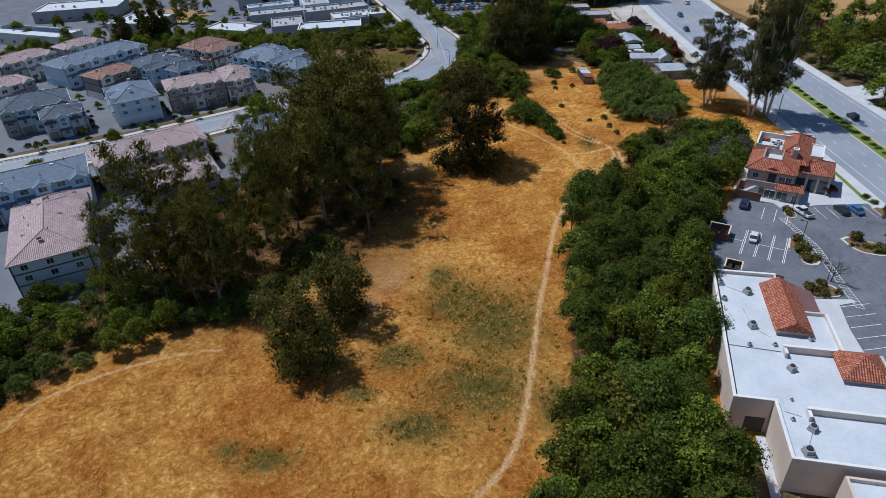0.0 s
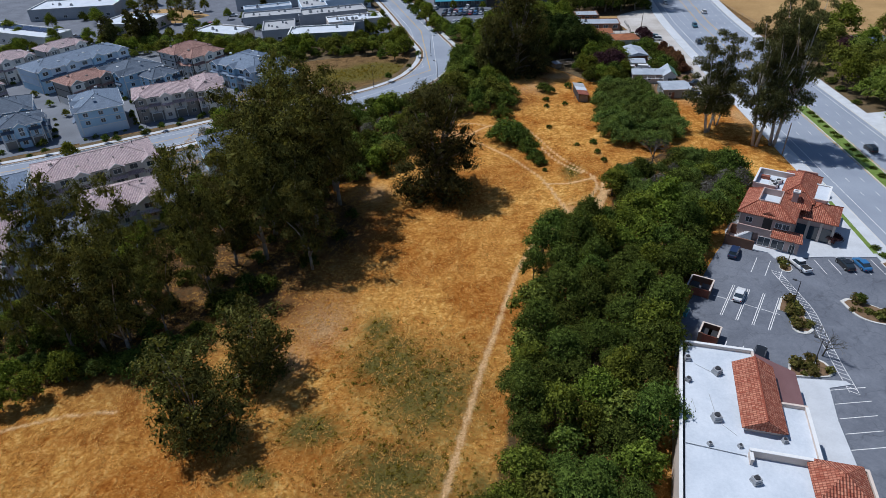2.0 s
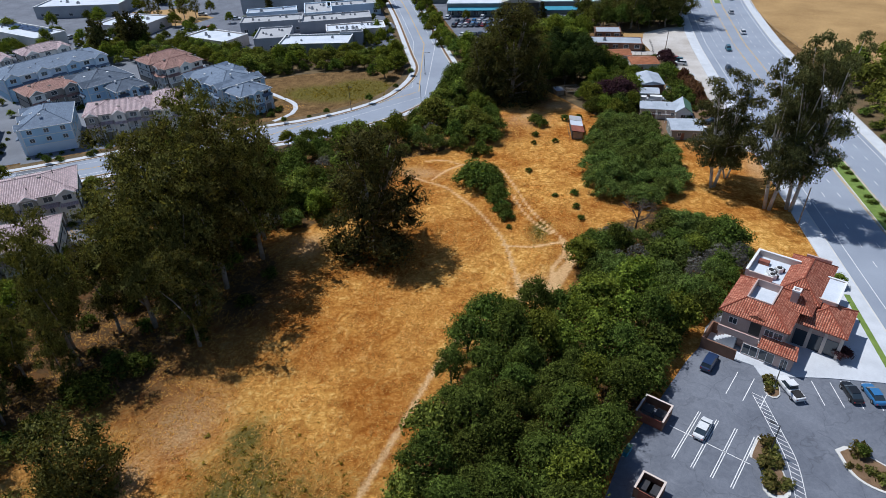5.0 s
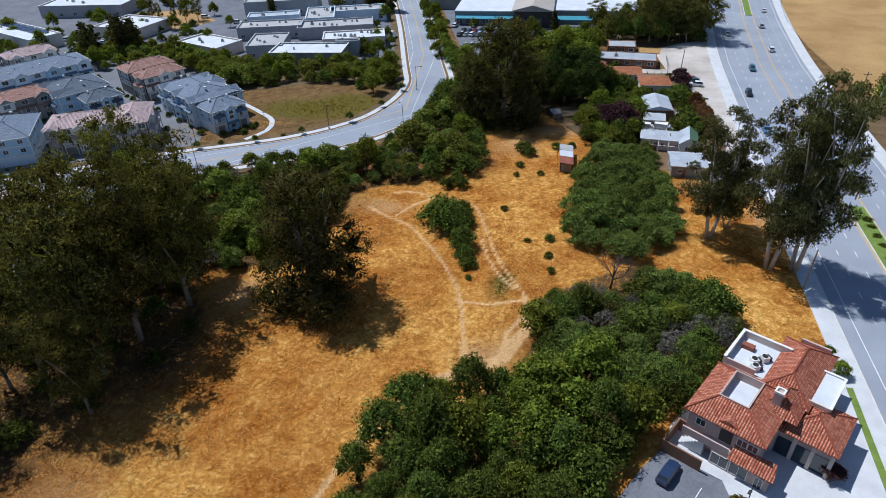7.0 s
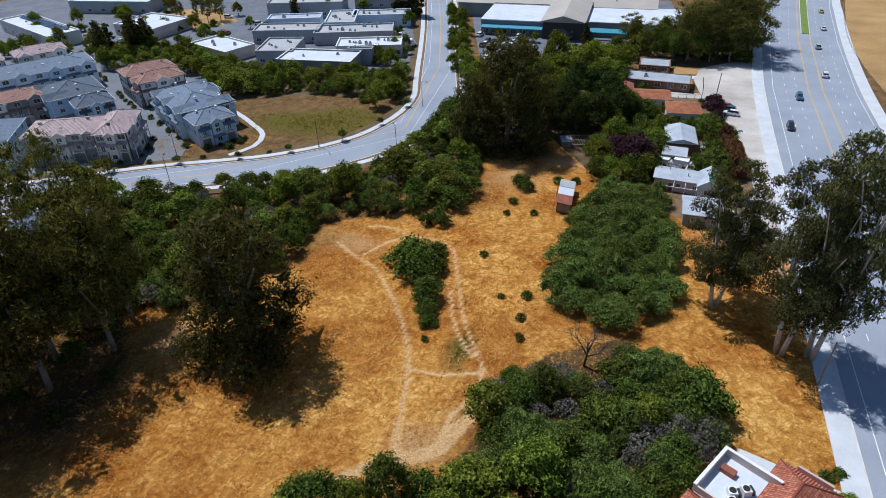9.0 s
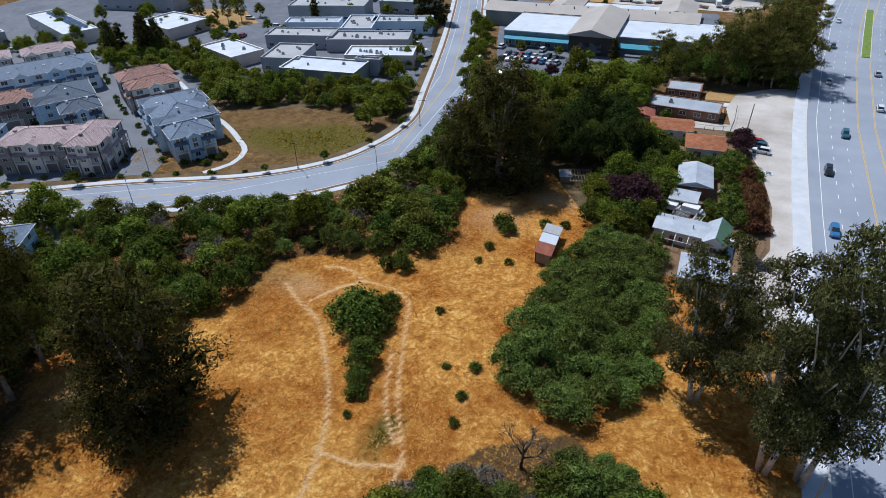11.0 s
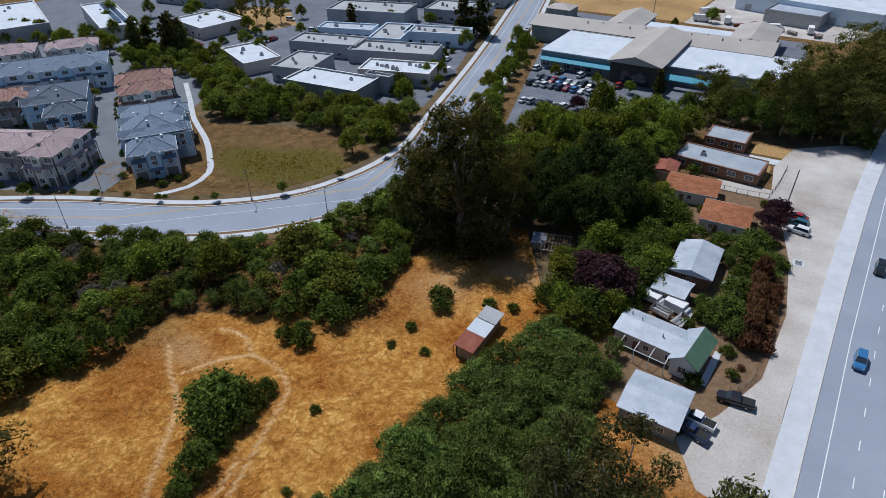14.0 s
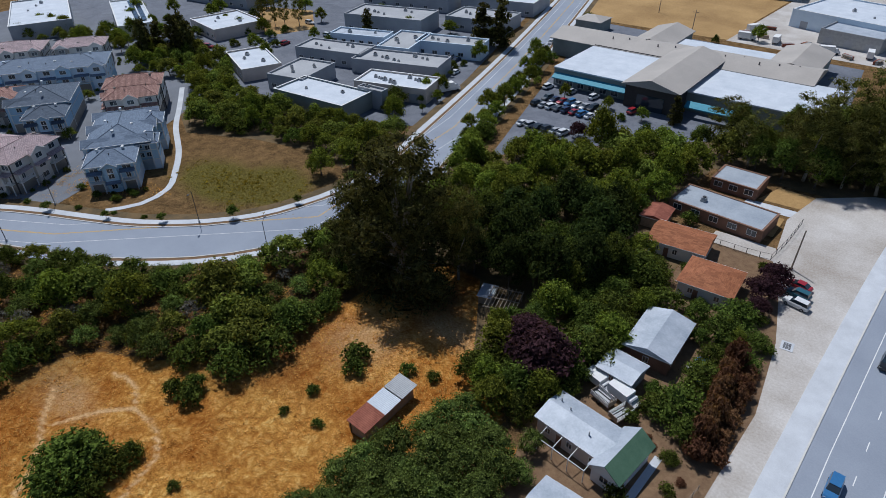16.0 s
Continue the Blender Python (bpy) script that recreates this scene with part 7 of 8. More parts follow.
# far side of the highway
grove([(131, 212), (150, 214), (160, 230), (166, 262), (150, 268), (150, 284), (134, 276), (130, 240)], 7.4, ["elder", "light", "elder"], 1.05, 1.55, "trees beyond the highway")
grove([(131, 150), (165, 150), (165, 194), (131, 194)], 9.0, ["elder", "light", "elder"], 1.0, 1.4, "trees beyond the highway")
grove([(133, 60), (160, 60), (160, 150), (133, 150)], 10.0, ["elder", "light", "elder"], 1.0, 1.4, "trees beyond the highway")
grove([(165, 240), (172, 262), (172, 290), (200, 284), (200, 200), (166, 200)], 9.5, ["elder", "light"], 1.1, 1.6, "trees beyond the highway")
plant("light", 152, 285, 1.9, 1.0, "large bright green tree below the dry hill")
plant("plum", 144, 261, 1.3, 1.1, "purple-leaved plum tree beyond the highway")
plant("plum", 148, 257, 1.2, 1.0, "purple-leaved plum tree beyond the highway")
plant("light", 92.4, 155.6, 0.42, 1.0, "small bright green tree beside the sidewalk")
for x, y in ((91.0, 160.5), (92.6, 161.5), (90.2, 159.0), (94.2, 130.0), (94.0, 133.0)):
    plant("bush", x, y, 0.45, 0.7, "clipped low shrub beside the sidewalk")
plant("plum", 86.4, 134.6, 0.45, 1.0, "small red-leaved tree before the tile-roofed building")
for x, y, s in ((126.6, 216, 0.6), (127, 228, 0.7), (127.5, 236, 0.8), (128, 246, 0.9), (128, 190, 0.7), (128.4, 182, 0.6), (128.6, 172, 0.8)):
    plant("bush", x + 1.5, y, s, 0.8)



def bare_tree(x, y, h, spread, material, label):
    """A leafless tree: a leaning trunk that forks again and again into thin twigs."""
    g = np.random.default_rng(int(x * 10))
    ob = thing("bare_tree", pose(x, y, height(x, y), 0, 0, 0), label, "tree")
    stem, twigs = bmesh.new(), bmesh.new()

    def grow(p, d, length, r, level):
        q = p + d * length
        tube(stem if level < 2 else twigs, p, q, r, r * 0.65, 6 if level < 2 else 4)
        if level < 5:
            for k in range(3 if level else 5):
                e = Vector(g.normal(size=3)) * spread
                grow(p.lerp(q, g.uniform(0.6, 1.0)), (d + e + Vector((0, 0, 0.15))).normalized(), length * g.uniform(0.55, 0.8), r * 0.58, level + 1)

    grow(Vector((0, 0, -0.2)), Vector((0.08, 0, 1)).normalized(), h * 0.34, h * 0.022, 0)
    part("trunk", stem, material, ob, "", True)
    part("twig_crown", twigs, material, ob)
    return ob


bare_tree(56.7, 172.2, 11.0, 0.55, BARK, "dark leafless tree before the green thicket")
bare_tree(70.0, 100.2, 6.5, 0.42, GREY_TWIG, "young leafless tree in a parking island")
bare_tree(66.5, 160, 6.5, 0.5, GREY_TWIG, "grey leafless tree behind the tile-roofed building")

# ---- dry grass tufts ----


def grass():
    n = 88000
    g = np.random.default_rng(3)
    x, y = g.uniform(-78, 60, n), g.uniform(38, 240, n)
    ok = trail_mask(x, y) < 0.35
    lush = np.array([noise.noise((a * 0.33, b * 0.33, 3)) + 0.5 * noise.noise((a * 0.09, b * 0.09, 9)) for a, b in zip(x, y)])
    ok &= lush + g.uniform(-0.25, 0.25, n) > -0.12
    lot = [(44, 92), (36, 60), (60, 40), (100, 40), (100, 135), (62, 135), (50, 112)]
    st = [(-80, 200), (-26, 218), (-6, 235), (0, 245), (-40, 245)]
    ok &= np.array([not inside(a, b, lot) and not inside(a, b, st) for a, b in zip(x, y)])
    x, y, lush = x[ok], y[ok], lush[ok]
    z = np.array([height(a, b) for a, b in zip(x, y)])
    n, k = len(x), 4
    a = 0.8 + np.sin(x * 0.13)[:, None] + np.cos(y * 0.11)[:, None] + g.normal(0, 1.0, (n, k))
    h = (0.14 + 0.34 * np.clip(lush, 0, 0.8)[:, None]) * g.uniform(0.6, 1.4, (n, k))
    lean = g.uniform(0.2, 0.6, (n, k))
    w = g.uniform(0.025, 0.07, (n, k))
    bx, by = x[:, None] + 0.12 * np.cos(a), y[:, None] + 0.12 * np.sin(a)
    V = np.stack([np.stack([bx - w * np.sin(a), by + w * np.cos(a), z[:, None] + 0 * a], -1), np.stack([bx + w * np.sin(a), by - w * np.cos(a), z[:, None] + 0 * a], -1), np.stack([bx + lean * np.cos(a + 0.3), by + lean * np.sin(a + 0.3), z[:, None] + h], -1)], 2).reshape(-1, 3)
    F = np.arange(len(V)).reshape(-1, 3)
    ob = cloud_object("dry_grass", V, [F], GRASS, None)
    tagged(ob, "golden dry grass tufts over the open field", "grass", "", "stuff")


grass()


def weeds():
    """Low green weeds among the dry grass."""
    g = np.random.default_rng(5)
    P = []
    for cx, cy, rx, ry in GREENS:
        n = int(rx * ry * 4)
        P.append(np.stack([g.normal(cx, rx * 0.5, n), g.normal(cy, ry * 0.5, n)], 1))
    for cx, cy, rx, ry in LOT_GREENS:
        P.append(np.stack([g.normal(cx, rx * 0.5, 500), g.normal(cy, ry * 0.45, 500)], 1))
    P = np.concatenate(P)
    P = P[trail_mask(P[:, 0], P[:, 1]) < 0.3]
    z = np.array([height(a, b) for a, b in P])
    n, k = len(P), 7
    a = g.uniform(0, 6.28, (n, k))
    size = 0.15 + 0.4 * g.uniform(0, 1, (n, 1)) ** 4
    r = size * g.uniform(0.2, 1.0, (n, k))
    c = np.stack([P[:, :1] + r * np.cos(a), P[:, 1:] + r * np.sin(a), z[:, None] + size * g.uniform(0.1, 0.5, (n, k))], -1)
    d = g.normal(size=(n, k, 3)) * (0.4 * size[:, :, None])
    e = g.normal(size=(n, k, 3)) * (0.4 * size[:, :, None])
    V = np.stack([c - d, c + e, c + d], 2).reshape(-1, 3)
    ob = cloud_object("weeds", V, [np.arange(len(V)).reshape(-1, 3)], WEED_LEAF, None)
    tagged(ob, "low olive green weeds among the dry grass", "weeds", "", "stuff")


weeds()

# ---- vehicles ----
PAINTS = {k: paint("car_paint_" + k, c) for k, c in (("white", (0.75, 0.76, 0.77)), ("silver", (0.45, 0.46, 0.48)), ("black", (0.015, 0.016, 0.018)), ("grey", (0.12, 0.13, 0.14)), ("blue", (0.04, 0.17, 0.38)), ("navy", (0.02, 0.04, 0.10)), ("red", (0.35, 0.02, 0.03)), ("teal", (0.03, 0.12, 0.16)), ("yellow", (0.65, 0.45, 0.04)))}
LAMP_WHITE = glass_like("headlight_glass", (0.7, 0.72, 0.75))
LAMP_RED = glass_like("tail_light_glass", (0.35, 0.02, 0.02))
SHAPES = {  # stations of the body: x, half width, underside, shoulder; then cabin base and roof spans
    "sedan": (((-2.28, 0.66, 0.4, 0.72), (-2.1, 0.82, 0.28, 0.93), (-1.2, 0.9, 0.22, 0.98), (0.9, 0.9, 0.22, 0.94), (1.9, 0.84, 0.26, 0.80), (2.25, 0.64, 0.38, 0.64)), (-1.75, 1.15), (-1.0, 0.35), 1.43),
    "suv": (((-2.3, 0.74, 0.42, 0.95), (-2.15, 0.88, 0.32, 1.08), (-1.0, 0.93, 0.28, 1.10), (0.9, 0.93, 0.28, 1.08), (2.0, 0.88, 0.32, 0.98), (2.3, 0.7, 0.42, 0.78)), (-2.1, 1.1), (-1.85, 0.35), 1.75),
    "pickup": (((-2.75, 0.86, 0.5, 1.05), (-2.7, 0.94, 0.42, 1.10), (-1.0, 0.95, 0.36, 1.10), (1.2, 0.95, 0.36, 1.10), (2.4, 0.9, 0.4, 1.02), (2.7, 0.74, 0.5, 0.85)), (-0.75, 1.35), (-0.6, 0.65), 1.80),
}
CARS = {}


def tub(stations):
    """A body lofted through its stations, with rounded shoulders."""
    bm = bmesh.new()
    rings = []
    for x, w, lo, hi in stations:
        ring = [(w * 0.92, lo), (w, lo + 0.35 * (hi - lo)), (w * 0.98, lo + 0.75 * (hi - lo)), (w * 0.86, hi)]
        rings.append([bm.verts.new((x, y, z)) for y, z in ring] + [bm.verts.new((x, -y, z)) for y, z in ring[::-1]])
    for a, b in zip(rings, rings[1:]):
        for i in range(8):
            bm.faces.new((a[i], a[(i + 1) % 8], b[(i + 1) % 8], b[i]))
    bm.faces.new(rings[0])
    bm.faces.new(rings[-1][::-1])
    bmesh.ops.recalc_face_normals(bm, faces=bm.faces)
    return bm


def car(kind, colour, x, y, rz, label, z=0.03, rims=True, group=""):
    if (kind, colour, rims) in CARS:
        ob = copy_thing(CARS[kind, colour, rims], pose(x, y, z, 0, 0, rz))
    else:
        st, (b0, b1), (t0, t1), top = SHAPES[kind]
        ob = thing("pickup_truck" if kind == "pickup" else "car", pose(x, y, z, 0, 0, rz), label, "vehicle")
        CARS[kind, colour, rims] = ob
        part("body", tub(st), PAINTS[colour], ob, "", False)
        sh = max(s[3] for s in st) - 0.03
        g = bmesh.new()
        w0, w1 = st[2][1] * 0.86, st[2][1] * 0.70
        lo = [g.verts.new(p) for p in ((b0, -w0, sh), (b1, -w0, sh), (b1, w0, sh), (b0, w0, sh))]
        hi = [g.verts.new(p) for p in ((t0, -w1, top - 0.05), (t1, -w1, top - 0.05), (t1, w1, top - 0.05), (t0, w1, top - 0.05))]
        for i in range(4):
            g.faces.new((lo[i], lo[(i + 1) % 4], hi[(i + 1) % 4], hi[i]))
        g.faces.new(hi)
        part("window_glass", g, PANE, ob)
        part("roof", boxes((t0 - 0.05, t1 + 0.05, -w1 - 0.04, w1 + 0.04, top - 0.06, top)), PAINTS[colour], ob)
        if kind == "pickup":
            part("bed", boxes((-2.55, -0.95, -0.75, 0.75, 1.09, 1.115)), RUBBER, ob, "dark open load bed")
        for sx in (st[1][0] * 0.62, st[-2][0] * 0.74):
            for sy in (-1, 1):
                w = part("wheel", tube(bmesh.new(), (sx, sy * 0.72, 0.33), (sx, sy * 0.93, 0.33), 0.34, 0.34, 12), RUBBER, ob)
                if rims:
                    part("rim", tube(bmesh.new(), (sx, sy * 0.92, 0.33), (sx, sy * 0.945, 0.33), 0.2, 0.18, 8), STEEL, w)
        if rims:
            for sy in (-1, 1):
                x1, h1 = st[-1][0], st[-1][3]
                part("headlight", boxes((x1 - 0.25, x1 - 0.05, sy * 0.58 - 0.14, sy * 0.58 + 0.14, h1 - 0.1, h1 + 0.06)), LAMP_WHITE, ob)
                x1, h1 = st[0][0], st[0][3]
                part("tail_light", boxes((x1 - 0.02, x1 + 0.12, sy * 0.62 - 0.12, sy * 0.62 + 0.12, h1 - 0.2, h1 - 0.02)), LAMP_RED, ob)
    ob["label"] = label
    if group:
        ob["group"] = group
    return ob


def box_truck(x, y, rz, l=5.5, h=2.6, label="white box truck parked among the small houses"):
    ob = thing("box_truck", pose(x, y, 0.03, 0, 0, rz), label, "vehicle")
    part("cargo_box", boxes((-l * 0.62, l * 0.18, -1.05, 1.05, 0.7, h)), TRIM, ob)
    part("cab", tub(((l * 0.2, 0.95, 0.45, h * 0.72), (l * 0.3, 1.0, 0.4, h * 0.76), (l * 0.42, 0.98, 0.4, h * 0.5), (l * 0.5, 0.8, 0.45, h * 0.42))), PAINTS["white"], ob)
    part("windscreen", boxes((l * 0.33, l * 0.37, -0.8, 0.8, h * 0.5, h * 0.68)), PANE, ob)
    part("chassis", boxes((-l * 0.6, l * 0.3, -0.45, 0.45, 0.4, 0.7)), DARKSTEEL, ob)
    for sx in (-l * 0.4, l * 0.33):
        for sy in (-1, 1):
            part("wheel", tube(bmesh.new(), (sx, sy * 0.75, 0.4), (sx, sy * 1.0, 0.4), 0.4, 0.4, 12), RUBBER, ob)


PK = "parked in the shopping lot"
car("suv", "navy", 65.0, 130.6, 61, "dark blue car " + PK)
car("sedan", "white", 61.6, 116.2, 61, "white sedan " + PK)
car("suv", "black", 59.6, 99.6, 61, "black car " + PK)
car("pickup", "white", 76.2, 126.2, 108, "white pickup truck " + PK)
car("sedan", "black", 85.2, 126.6, 98, "black sedan " + PK)
car("sedan", "blue", 88.3, 126.6, 98, "blue sedan " + PK)
car("sedan", "blue", 76.3, 80.9, 178, "blue sedan parked beside the shops")
car("pickup", "black", 84.2, 235.6, 188, "black pickup truck on the dirt drive")
car("pickup", "white", 80.6, 228.6, 175, "white pickup truck beside the metal-roofed garage")
car("pickup", "navy", 80.4, 226.0, 170, "dark pickup truck beside the metal-roofed garage")
car("suv", "white", 82.9, 292.2, 172, "white car parked on the gravel verge")
car("suv", "teal", 82.2, 295.2, 172, "teal car parked on the gravel verge")
car("sedan", "red", 81.6, 298.2, 172, "red car parked on the gravel verge")
box_truck(70.6, 251.8, -12, 4.6, 2.3)
box_truck(66.0, 252.2, -12, 4.0, 2.0, "white van parked among the small houses")
for x, y, a in ((68.0, 249.6, -14), (71.6, 248.6, 74)):
    tr = thing("trailer", pose(x, y, 0.03, 0, 0, a), "old grey wooden trailer heaped with white boards", "trailer", "old trailers among the cottages")
    part("bed", boxes((-1.8, 1.8, -0.9, 0.9, 0.55, 0.68)), WOOD, tr)
    for sy in (-0.9, 0.84):
        for z in (0.75, 1.05, 1.35):
            part("side_board", boxes((-1.8, 1.8, sy, sy + 0.06, z, z + 0.18)), TRIM, tr)
    for sx in (-1.8, 1.74):
        part("end_board", boxes((sx, sx + 0.06, -0.84, 0.84, 0.68, 1.5)), WOOD, tr)
    for k in range(4):
        part("plank", boxes((-1.6, 1.6 - 0.2 * k, -0.7 + 0.36 * k, -0.45 + 0.36 * k, 0.68, 0.9 + 0.15 * (k % 2))), STEEL, tr)
    for sy in (-1, 1):
        part("wheel", tube(bmesh.new(), (0, sy * 0.92, 0.32), (0, sy * 1.12, 0.32), 0.33, 0.33, 12), RUBBER, tr)
box_truck(-37.9, 335.4, 70, 7.0, 3.2, "white box truck parked beside the street")


def on_highway(y, d):
    for a, b in zip(HWY, HWY[1:]):
        if a.y <= y < b.y:
            t = (b - a).normalized()
            p = a + t * ((y - a.y) / max(t.y, 1e-3))
            return p.x - t.y * d, p.y + t.x * d, math.degrees(math.atan2(t.y, t.x))


for k, c, y, d, w in (("suv", "blue", 255.5, 10.6, 180), ("suv", "black", 286.0, 10.4, 180), ("suv", "teal", 312.0, 5.4, 180), ("sedan", "silver", 357.0, 9.8, 180), ("suv", "grey", 400.6, 10.0, 180), ("suv", "white", 337.0, -4.4, 0), ("sedan", "white", 401.0, -8.0, 0), ("suv", "silver", 372.0, -4.6, 0), ("sedan", "yellow", 432.0, -8.2, 0), ("suv", "black", 181.0, -5.0, 0), ("sedan", "white", 442.0, 10.2, 180)):
    x, yy, a = on_highway(y, d)
    car(k, c, x, yy, a + w, {"suv": "%s sport utility car on the highway", "sedan": "%s sedan car on the highway"}[k] % c, 0.045)
MK = "market lot parked cars"
tones = ["black", "silver", "white", "grey", "navy", "red", "blue", "white", "silver", "black"]
for i in range(9):
    car("sedan" if i % 2 else "suv", tones[i], -9.2 + 2.6 * i, 343.6 + 0.2 * i, 80, tones[i] + " car parked before the market hall", 0.03, False, MK)
for i in range(8):
    car("suv" if i % 3 == 0 else "sedan", tones[(i + 3) % 10], -9.0 + 2.6 * i, 349.3 + 0.2 * i, 260, tones[(i + 3) % 10] + " car parked before the market hall", 0.03, False, MK)
for i in range(6):
    car("suv" if i % 2 else "sedan", tones[(i + 7) % 10], -3.4 + 2.6 * i, 328.3 + 0.3 * i, 80, tones[(i + 7) % 10] + " car parked before the market hall", 0.03, False, MK)
for x, y, c in ((-14.5, 358, "white"), (-6, 358.5, "silver"), (2, 359, "white"), (17, 356, "red")):
    car("suv", c, x, y, 84, c + " car parked before the market hall", 0.03, False, MK)
for i, (x, y) in enumerate(((-21, 347), (-27, 362), (-34.6, 381), (-38, 391), (-42, 401))):
    car("sedan", tones[i * 3 % 10], x, y, 109, tones[i * 3 % 10] + " car parked along the straight street", 0.045, False, "cars along the street")
for i in range(6):
    car("suv", tones[(2 * i + 1) % 10], -40 - 0.9 * i, 322 + 2.7 * i, 15, tones[(2 * i + 1) % 10] + " car parked beside the workshops", 0.03, False, "workshop cars")
for i in range(7):
    car("suv", "white", -206 + 3.0 * i, 281 + 1.4 * i, 60, "white van parked beside the long workshop", 0.03, False, "workshop cars")

for i, (x, y, a) in enumerate(((-150, 310, 20), (-146, 312, 20), (-153, 308, 20), (-136, 330, 100), (-132, 333, 100), (-120, 352, 10), (-110, 340, 95), (-106, 341, 95), (-60, 347, 100), (-56, 346, 100), (-48, 350, 100), (-165, 345, 10), (-200, 300, 60), (-185, 315, 90), (-182, 316, 90), (-142, 360, 10), (-100, 344, 95), (-97, 344, 95), (-94, 345, 95), (-160, 314, 20), (-164, 312, 20), (-125, 334, 100), (-170, 300, 60), (-60, 362, 100), (-57, 361, 100))):
    car("suv" if i % 2 else "sedan", tones[(3 * i + 2) % 10], x, y, a, tones[(3 * i + 2) % 10] + " car parked beside the workshops", 0.03, False, "workshop cars")

for x, y, a in ((16, 452, 10), (26, 455, 95), (46, 452, 20), (58, 456, 100), (14, 466, 60)):
    box_truck(x, y, a, 6.0, 2.9, "white truck parked in the dirt storage yard")
for k, (x, y) in enumerate(((20, 458), (31, 452), (36, 457), (42, 456), (52, 450), (18, 472), (12, 460), (62, 450))):
    ls = thing("lumber_stack", pose(x, y, 0.02, 0, 0, 37 * k), "weathered lumber stack in the dirt storage yard", "lumber", "stacks in the storage yard")
    for r in range(3):
        for q in range(3 - r % 2):
            part("plank", boxes((-2.2, 2.2 - 0.3 * q, -0.9 + 0.62 * q, -0.35 + 0.62 * q, 0.42 * r, 0.42 * r + 0.4)), (WOOD, RUST, STEEL)[(k + q) % 3], ls)

# ---- poles, lamps, fences ----


def lamp_post(x, y, h, rz, arm=0.8, z=0.0, label="dark steel lamp post in the parking lot"):
    ob = thing("lamp_post", pose(x, y, z, 0, 0, rz), label, "lamp post")
    part("base", tube(bmesh.new(), (0, 0, 0), (0, 0, 0.6), 0.25, 0.22, 10), CONCRETE, ob)
    part("pole", tube(bmesh.new(), (0, 0, 0.6), (0, 0, h), 0.08, 0.06, 8), DARKSTEEL, ob)
    part("arm", tube(bmesh.new(), (0, 0, h - 0.1), (arm, 0, h), 0.04, 0.04, 6), DARKSTEEL, ob)
    part("lamp_head", boxes((arm - 0.1, arm + 0.55, -0.18, 0.18, h - 0.06, h + 0.08)), DARKSTEEL, ob)


lamp_post(70.2, 113.3, 5.6, 150, z=0.19)
lamp_post(67.6, 97.8, 5.6, 150, z=0.19)
lamp_post(74.0, 126.4, 5.6, 240, z=0.19)
for x, y, r in ((-61.5, 219.5, -60), (-27.4, 237.5, -50), (-53, 206, 120), (-92, 196.5, -60), (-4.5, 240, 130), (-10, 275, 0)):
    lamp_post(x, y, 8.0, r, 1.6, 0.1, "grey street lamp beside the curving street")


def utility_pole(x, y, h, cross=True):
    ob = thing("utility_pole", pose(x, y, 0, 0, 1.5, 10), "weathered wooden utility pole beside the highway", "pole")
    part("pole", tube(bmesh.new(), (0, 0, 0), (0, 0, h), 0.17, 0.12, 8), WOOD, ob)
    if cross:
        part("crossarm", boxes((-1.2, 1.2, -0.06, 0.06, h - 0.9, h - 0.75)), WOOD, ob)
        for k in (-1.0, 0.0, 1.0):
            part("insulator", tube(bmesh.new(), (k, 0, h - 0.75), (k, 0, h - 0.55), 0.05, 0.04, 6), DARKSTEEL, ob)


utility_pole(92.2, 178.8, 9.0, False)
utility_pole(78.6, 303.6, 9.0, False)
utility_pole(129.6, 283, 10.0)
utility_pole(129.5, 190, 10.0)
utility_pole(-2, 440, 11.0)
utility_pole(-30, 470, 11.0)


def fence(pts, label, gap=2.4, h=1.1, material=WOOD, rails=(0.5, 0.95), name="fence"):
    ob = thing(name, Matrix(), label, "fence")
    line = spline(pts, gap)
    for p in line:
        part("post", tube(bmesh.new(), (p.x, p.y, -0.1), (p.x, p.y, h), 0.07, 0.06, 5), material, ob)
    for a, b in zip(line, line[1:]):
        for z in rails:
            part("rail", tube(bmesh.new(), (a.x, a.y, z), (b.x, b.y, z), 0.035, 0.035, 4), material, ob)


fence([(-7.0, 240.2), (-4.6, 246), (-2.6, 253), (-1.2, 260)], "white metal railing along the curving street", 2.2, 1.1, TRIM, (0.6, 1.05), "railing")
fence([(134, 292), (130.5, 318), (128.5, 345), (128.5, 375), (131, 405), (137, 450)], "wooden post fence along the golden hill", 3.5, 1.2, WOOD, (1.0,))
fence([(74.5, 304.2), (75.0, 312), (75.0, 322)], "wire yard fence beside the long white house", 2.5, 1.4, DARKSTEEL, (0.1, 1.35))
fence([(62, 302.7), (70, 303.2), (74.5, 304.2)], "wire yard fence beside the long white house", 2.5, 1.4, DARKSTEEL, (0.1, 1.35))
fence([(83, 237.6), (84.8, 240), (85.4, 244)], "grey wooden garden fence", 1.2, 1.2, WOOD, (0.4, 1.0))


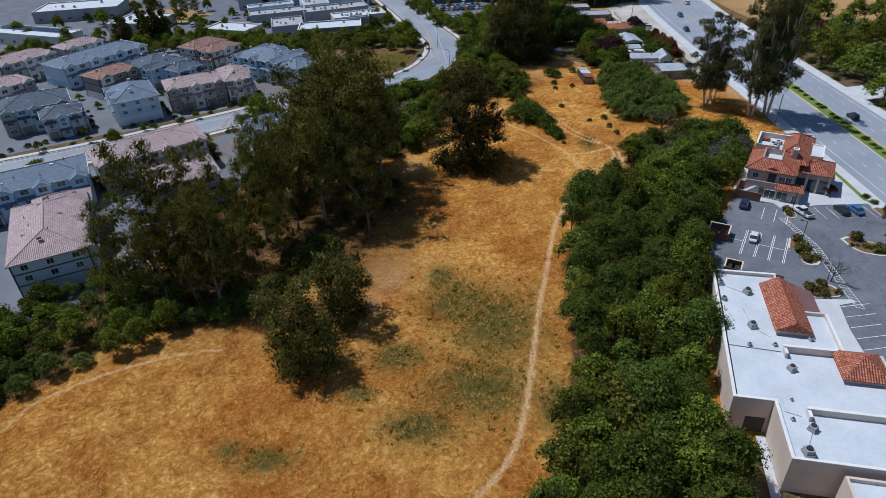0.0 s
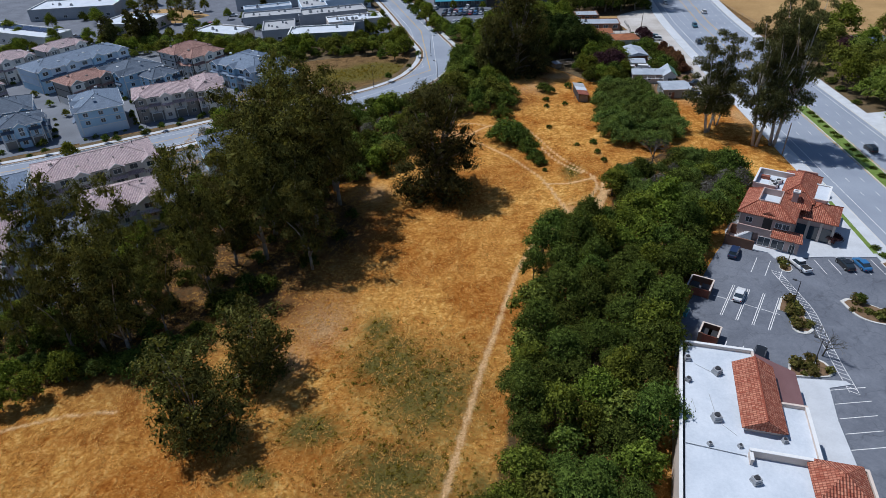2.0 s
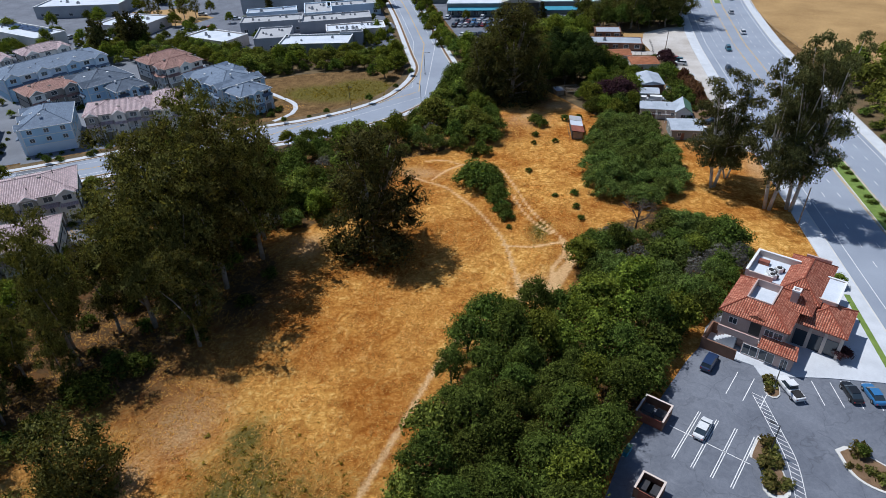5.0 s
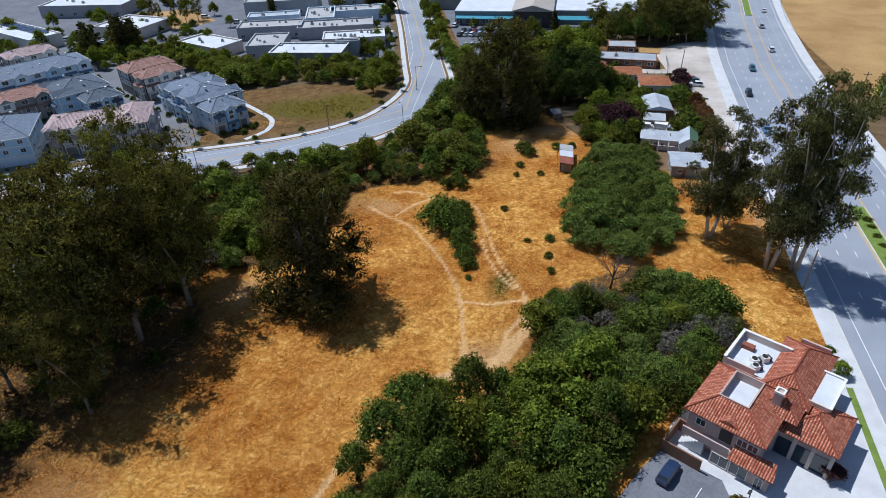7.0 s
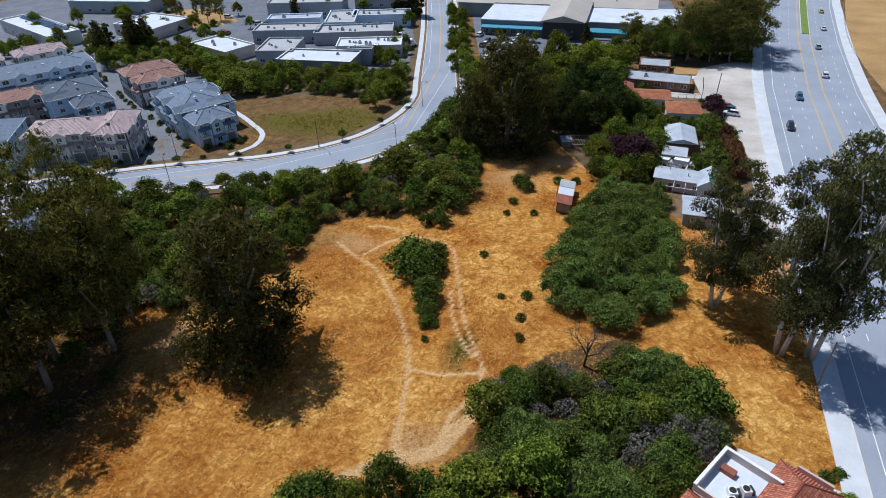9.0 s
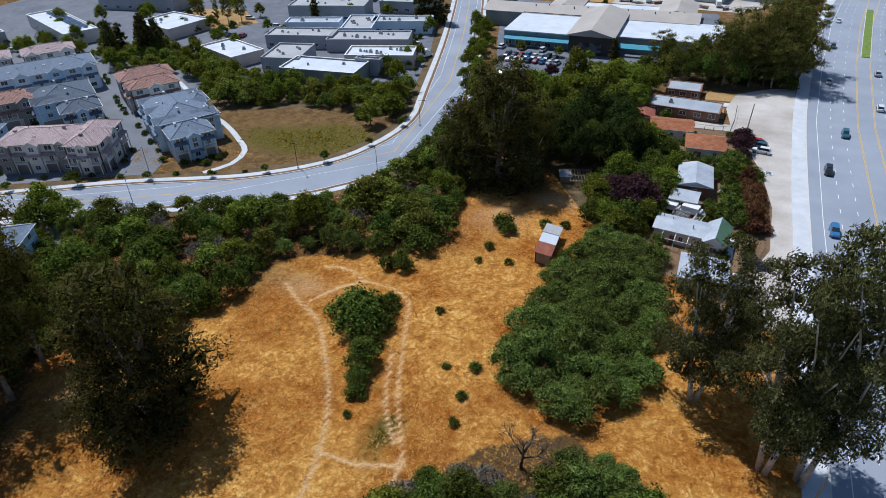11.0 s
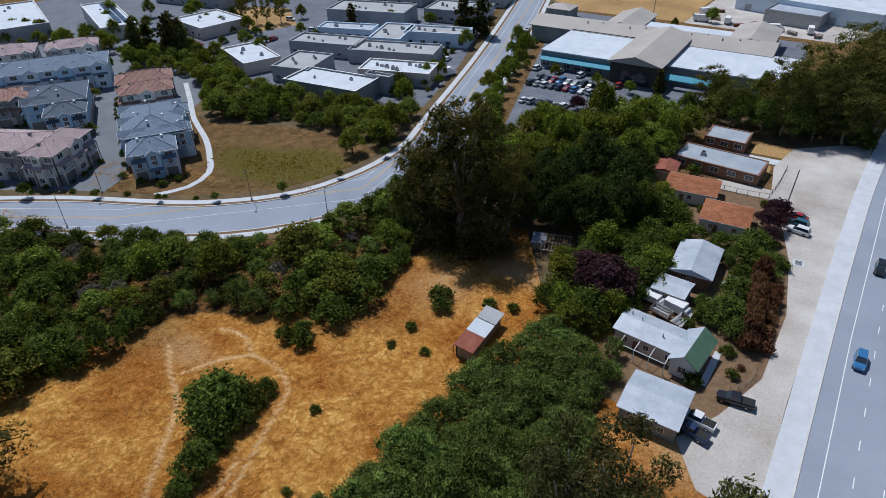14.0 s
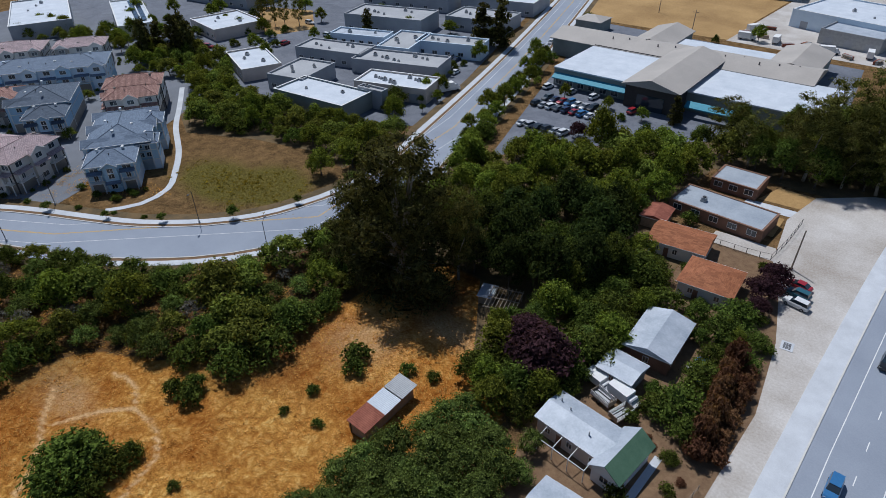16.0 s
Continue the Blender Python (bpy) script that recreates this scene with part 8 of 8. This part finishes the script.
def enclosure(x, y, rz, w, d, h=1.9):
    ob = thing("trash_enclosure", pose(x, y, 0.02, 0, 0, rz), "brown block trash enclosure open at the top", "enclosure")
    t = 0.2
    walls("wall", [(0, t, 0, d, 0, h), (w - t, w, 0, d, 0, h), (t, w - t, d - t, d, 0, h), (t, w * 0.2, 0, t, 0, h)], BROWNBLOCK, ob)
    walls("coping", [(-0.04, t + 0.04, -0.04, d + 0.04, h, h + 0.08), (w - t - 0.04, w + 0.04, -0.04, d + 0.04, h, h + 0.08), (t + 0.04, w - t - 0.04, d - t - 0.04, d + 0.04, h, h + 0.08)], STUCCO, ob)
    part("gate", boxes((w * 0.2, w - t, 0.02, 0.1, 0.1, h - 0.1)), RUST, ob, "rust-brown metal gate")
    for k in range(2):
        b = thing("dumpster", pose(x, y, 0.04, 0, 0, rz) @ pose(t + 0.9 + k * (w - 2 * t - 1.8), d * 0.55, 0), "dark dumpster bin inside the enclosure", "bin")
        part("body", boxes((-0.7, 0.7, -0.8, 0.8, 0, 1.1)), SAGE, b)
        part("lid", boxes((-0.75, 0.75, -0.85, 0.85, 1.1, 1.18)), DARKSTEEL, b)


enclosure(52.0, 117.2, -28, 4.2, 4.0)
enclosure(50.6, 103.6, -28, 3.2, 3.2)
for k in range(2):
    b = thing("wheelie_bin", pose(50.2 + 0.5 * k, 110.2 + 0.9 * k, 0.02, 0, 0, 60), "green plastic wheeled bin beside the lot", "bin", "green bins")
    part("body", tub(((-0.4, 0.3, 0.1, 1.0), (0.0, 0.36, 0.05, 1.02), (0.4, 0.32, 0.1, 1.0))), TEAL, b)
    part("lid", boxes((-0.42, 0.42, -0.36, 0.36, 1.02, 1.08)), GREENROOF, b)

# small yard things
dg = thing("drain_grate", pose(85.2, 280.3, 0.028, 0, 0, 8), "square concrete drain with steel grate", "drain")
part("frame", boxes((-1.0, 1.0, -1.2, 1.2, 0, 0.06)), CONCRETE, dg)
for k in range(6):
    part("bar", boxes((-0.6, 0.6, -0.8 + 0.28 * k, -0.66 + 0.28 * k, 0.06, 0.09)), DARKSTEEL, dg)


def tarp(x, y, s, material, label):
    bm = bmesh.new()
    n = 8
    g = np.random.default_rng(int(x * 7 + y))
    v = [[bm.verts.new(((i / n - 0.5) * s, (j / n - 0.5) * s * 0.7, 0.02 + (0 if i in (0, n) or j in (0, n) else g.uniform(0.2, 0.9)))) for j in range(n + 1)] for i in range(n + 1)]
    for i in range(n):
        for j in range(n):
            bm.faces.new((v[i][j], v[i + 1][j], v[i + 1][j + 1], v[i][j + 1]))
    ob = link("tarp", bm, material)
    ob.matrix_basis = pose(x, y, 0, 0, 0, g.uniform(0, 90))
    tagged(ob, label, "tarp")


BLUETARP = surface("blue_tarp", (0.05, 0.22, 0.5), (0.15, 0.4, 0.7), 1.0, 6.0, 0.5)
tarp(76.5, 267.5, 3.0, BLUETARP, "crumpled bright blue tarp in a yard")
tarp(77.8, 263.5, 1.6, BLUETARP, "crumpled bright blue tarp in a yard")
tarp(75.8, 265.0, 2.6, TRIM, "pile of white sheeting in a yard")
tarp(68.8, 291.8, 2.0, BLUETARP, "crumpled bright blue tarp in a yard")
for x, y in ((76.4, 247.6), (77.6, 246.4), (83.2, 243.6)):
    plant("dry", x, y, 0.4, 0.8, "small red flowering bush beside the cottage")
pt = thing("garden_path", Matrix(), "pale concrete garden path beside the cottage", "path")
part("slab", boxes((78.6, 79.7, 236.5, 245.5, 0.0, 0.06)), CONCRETE, pt)
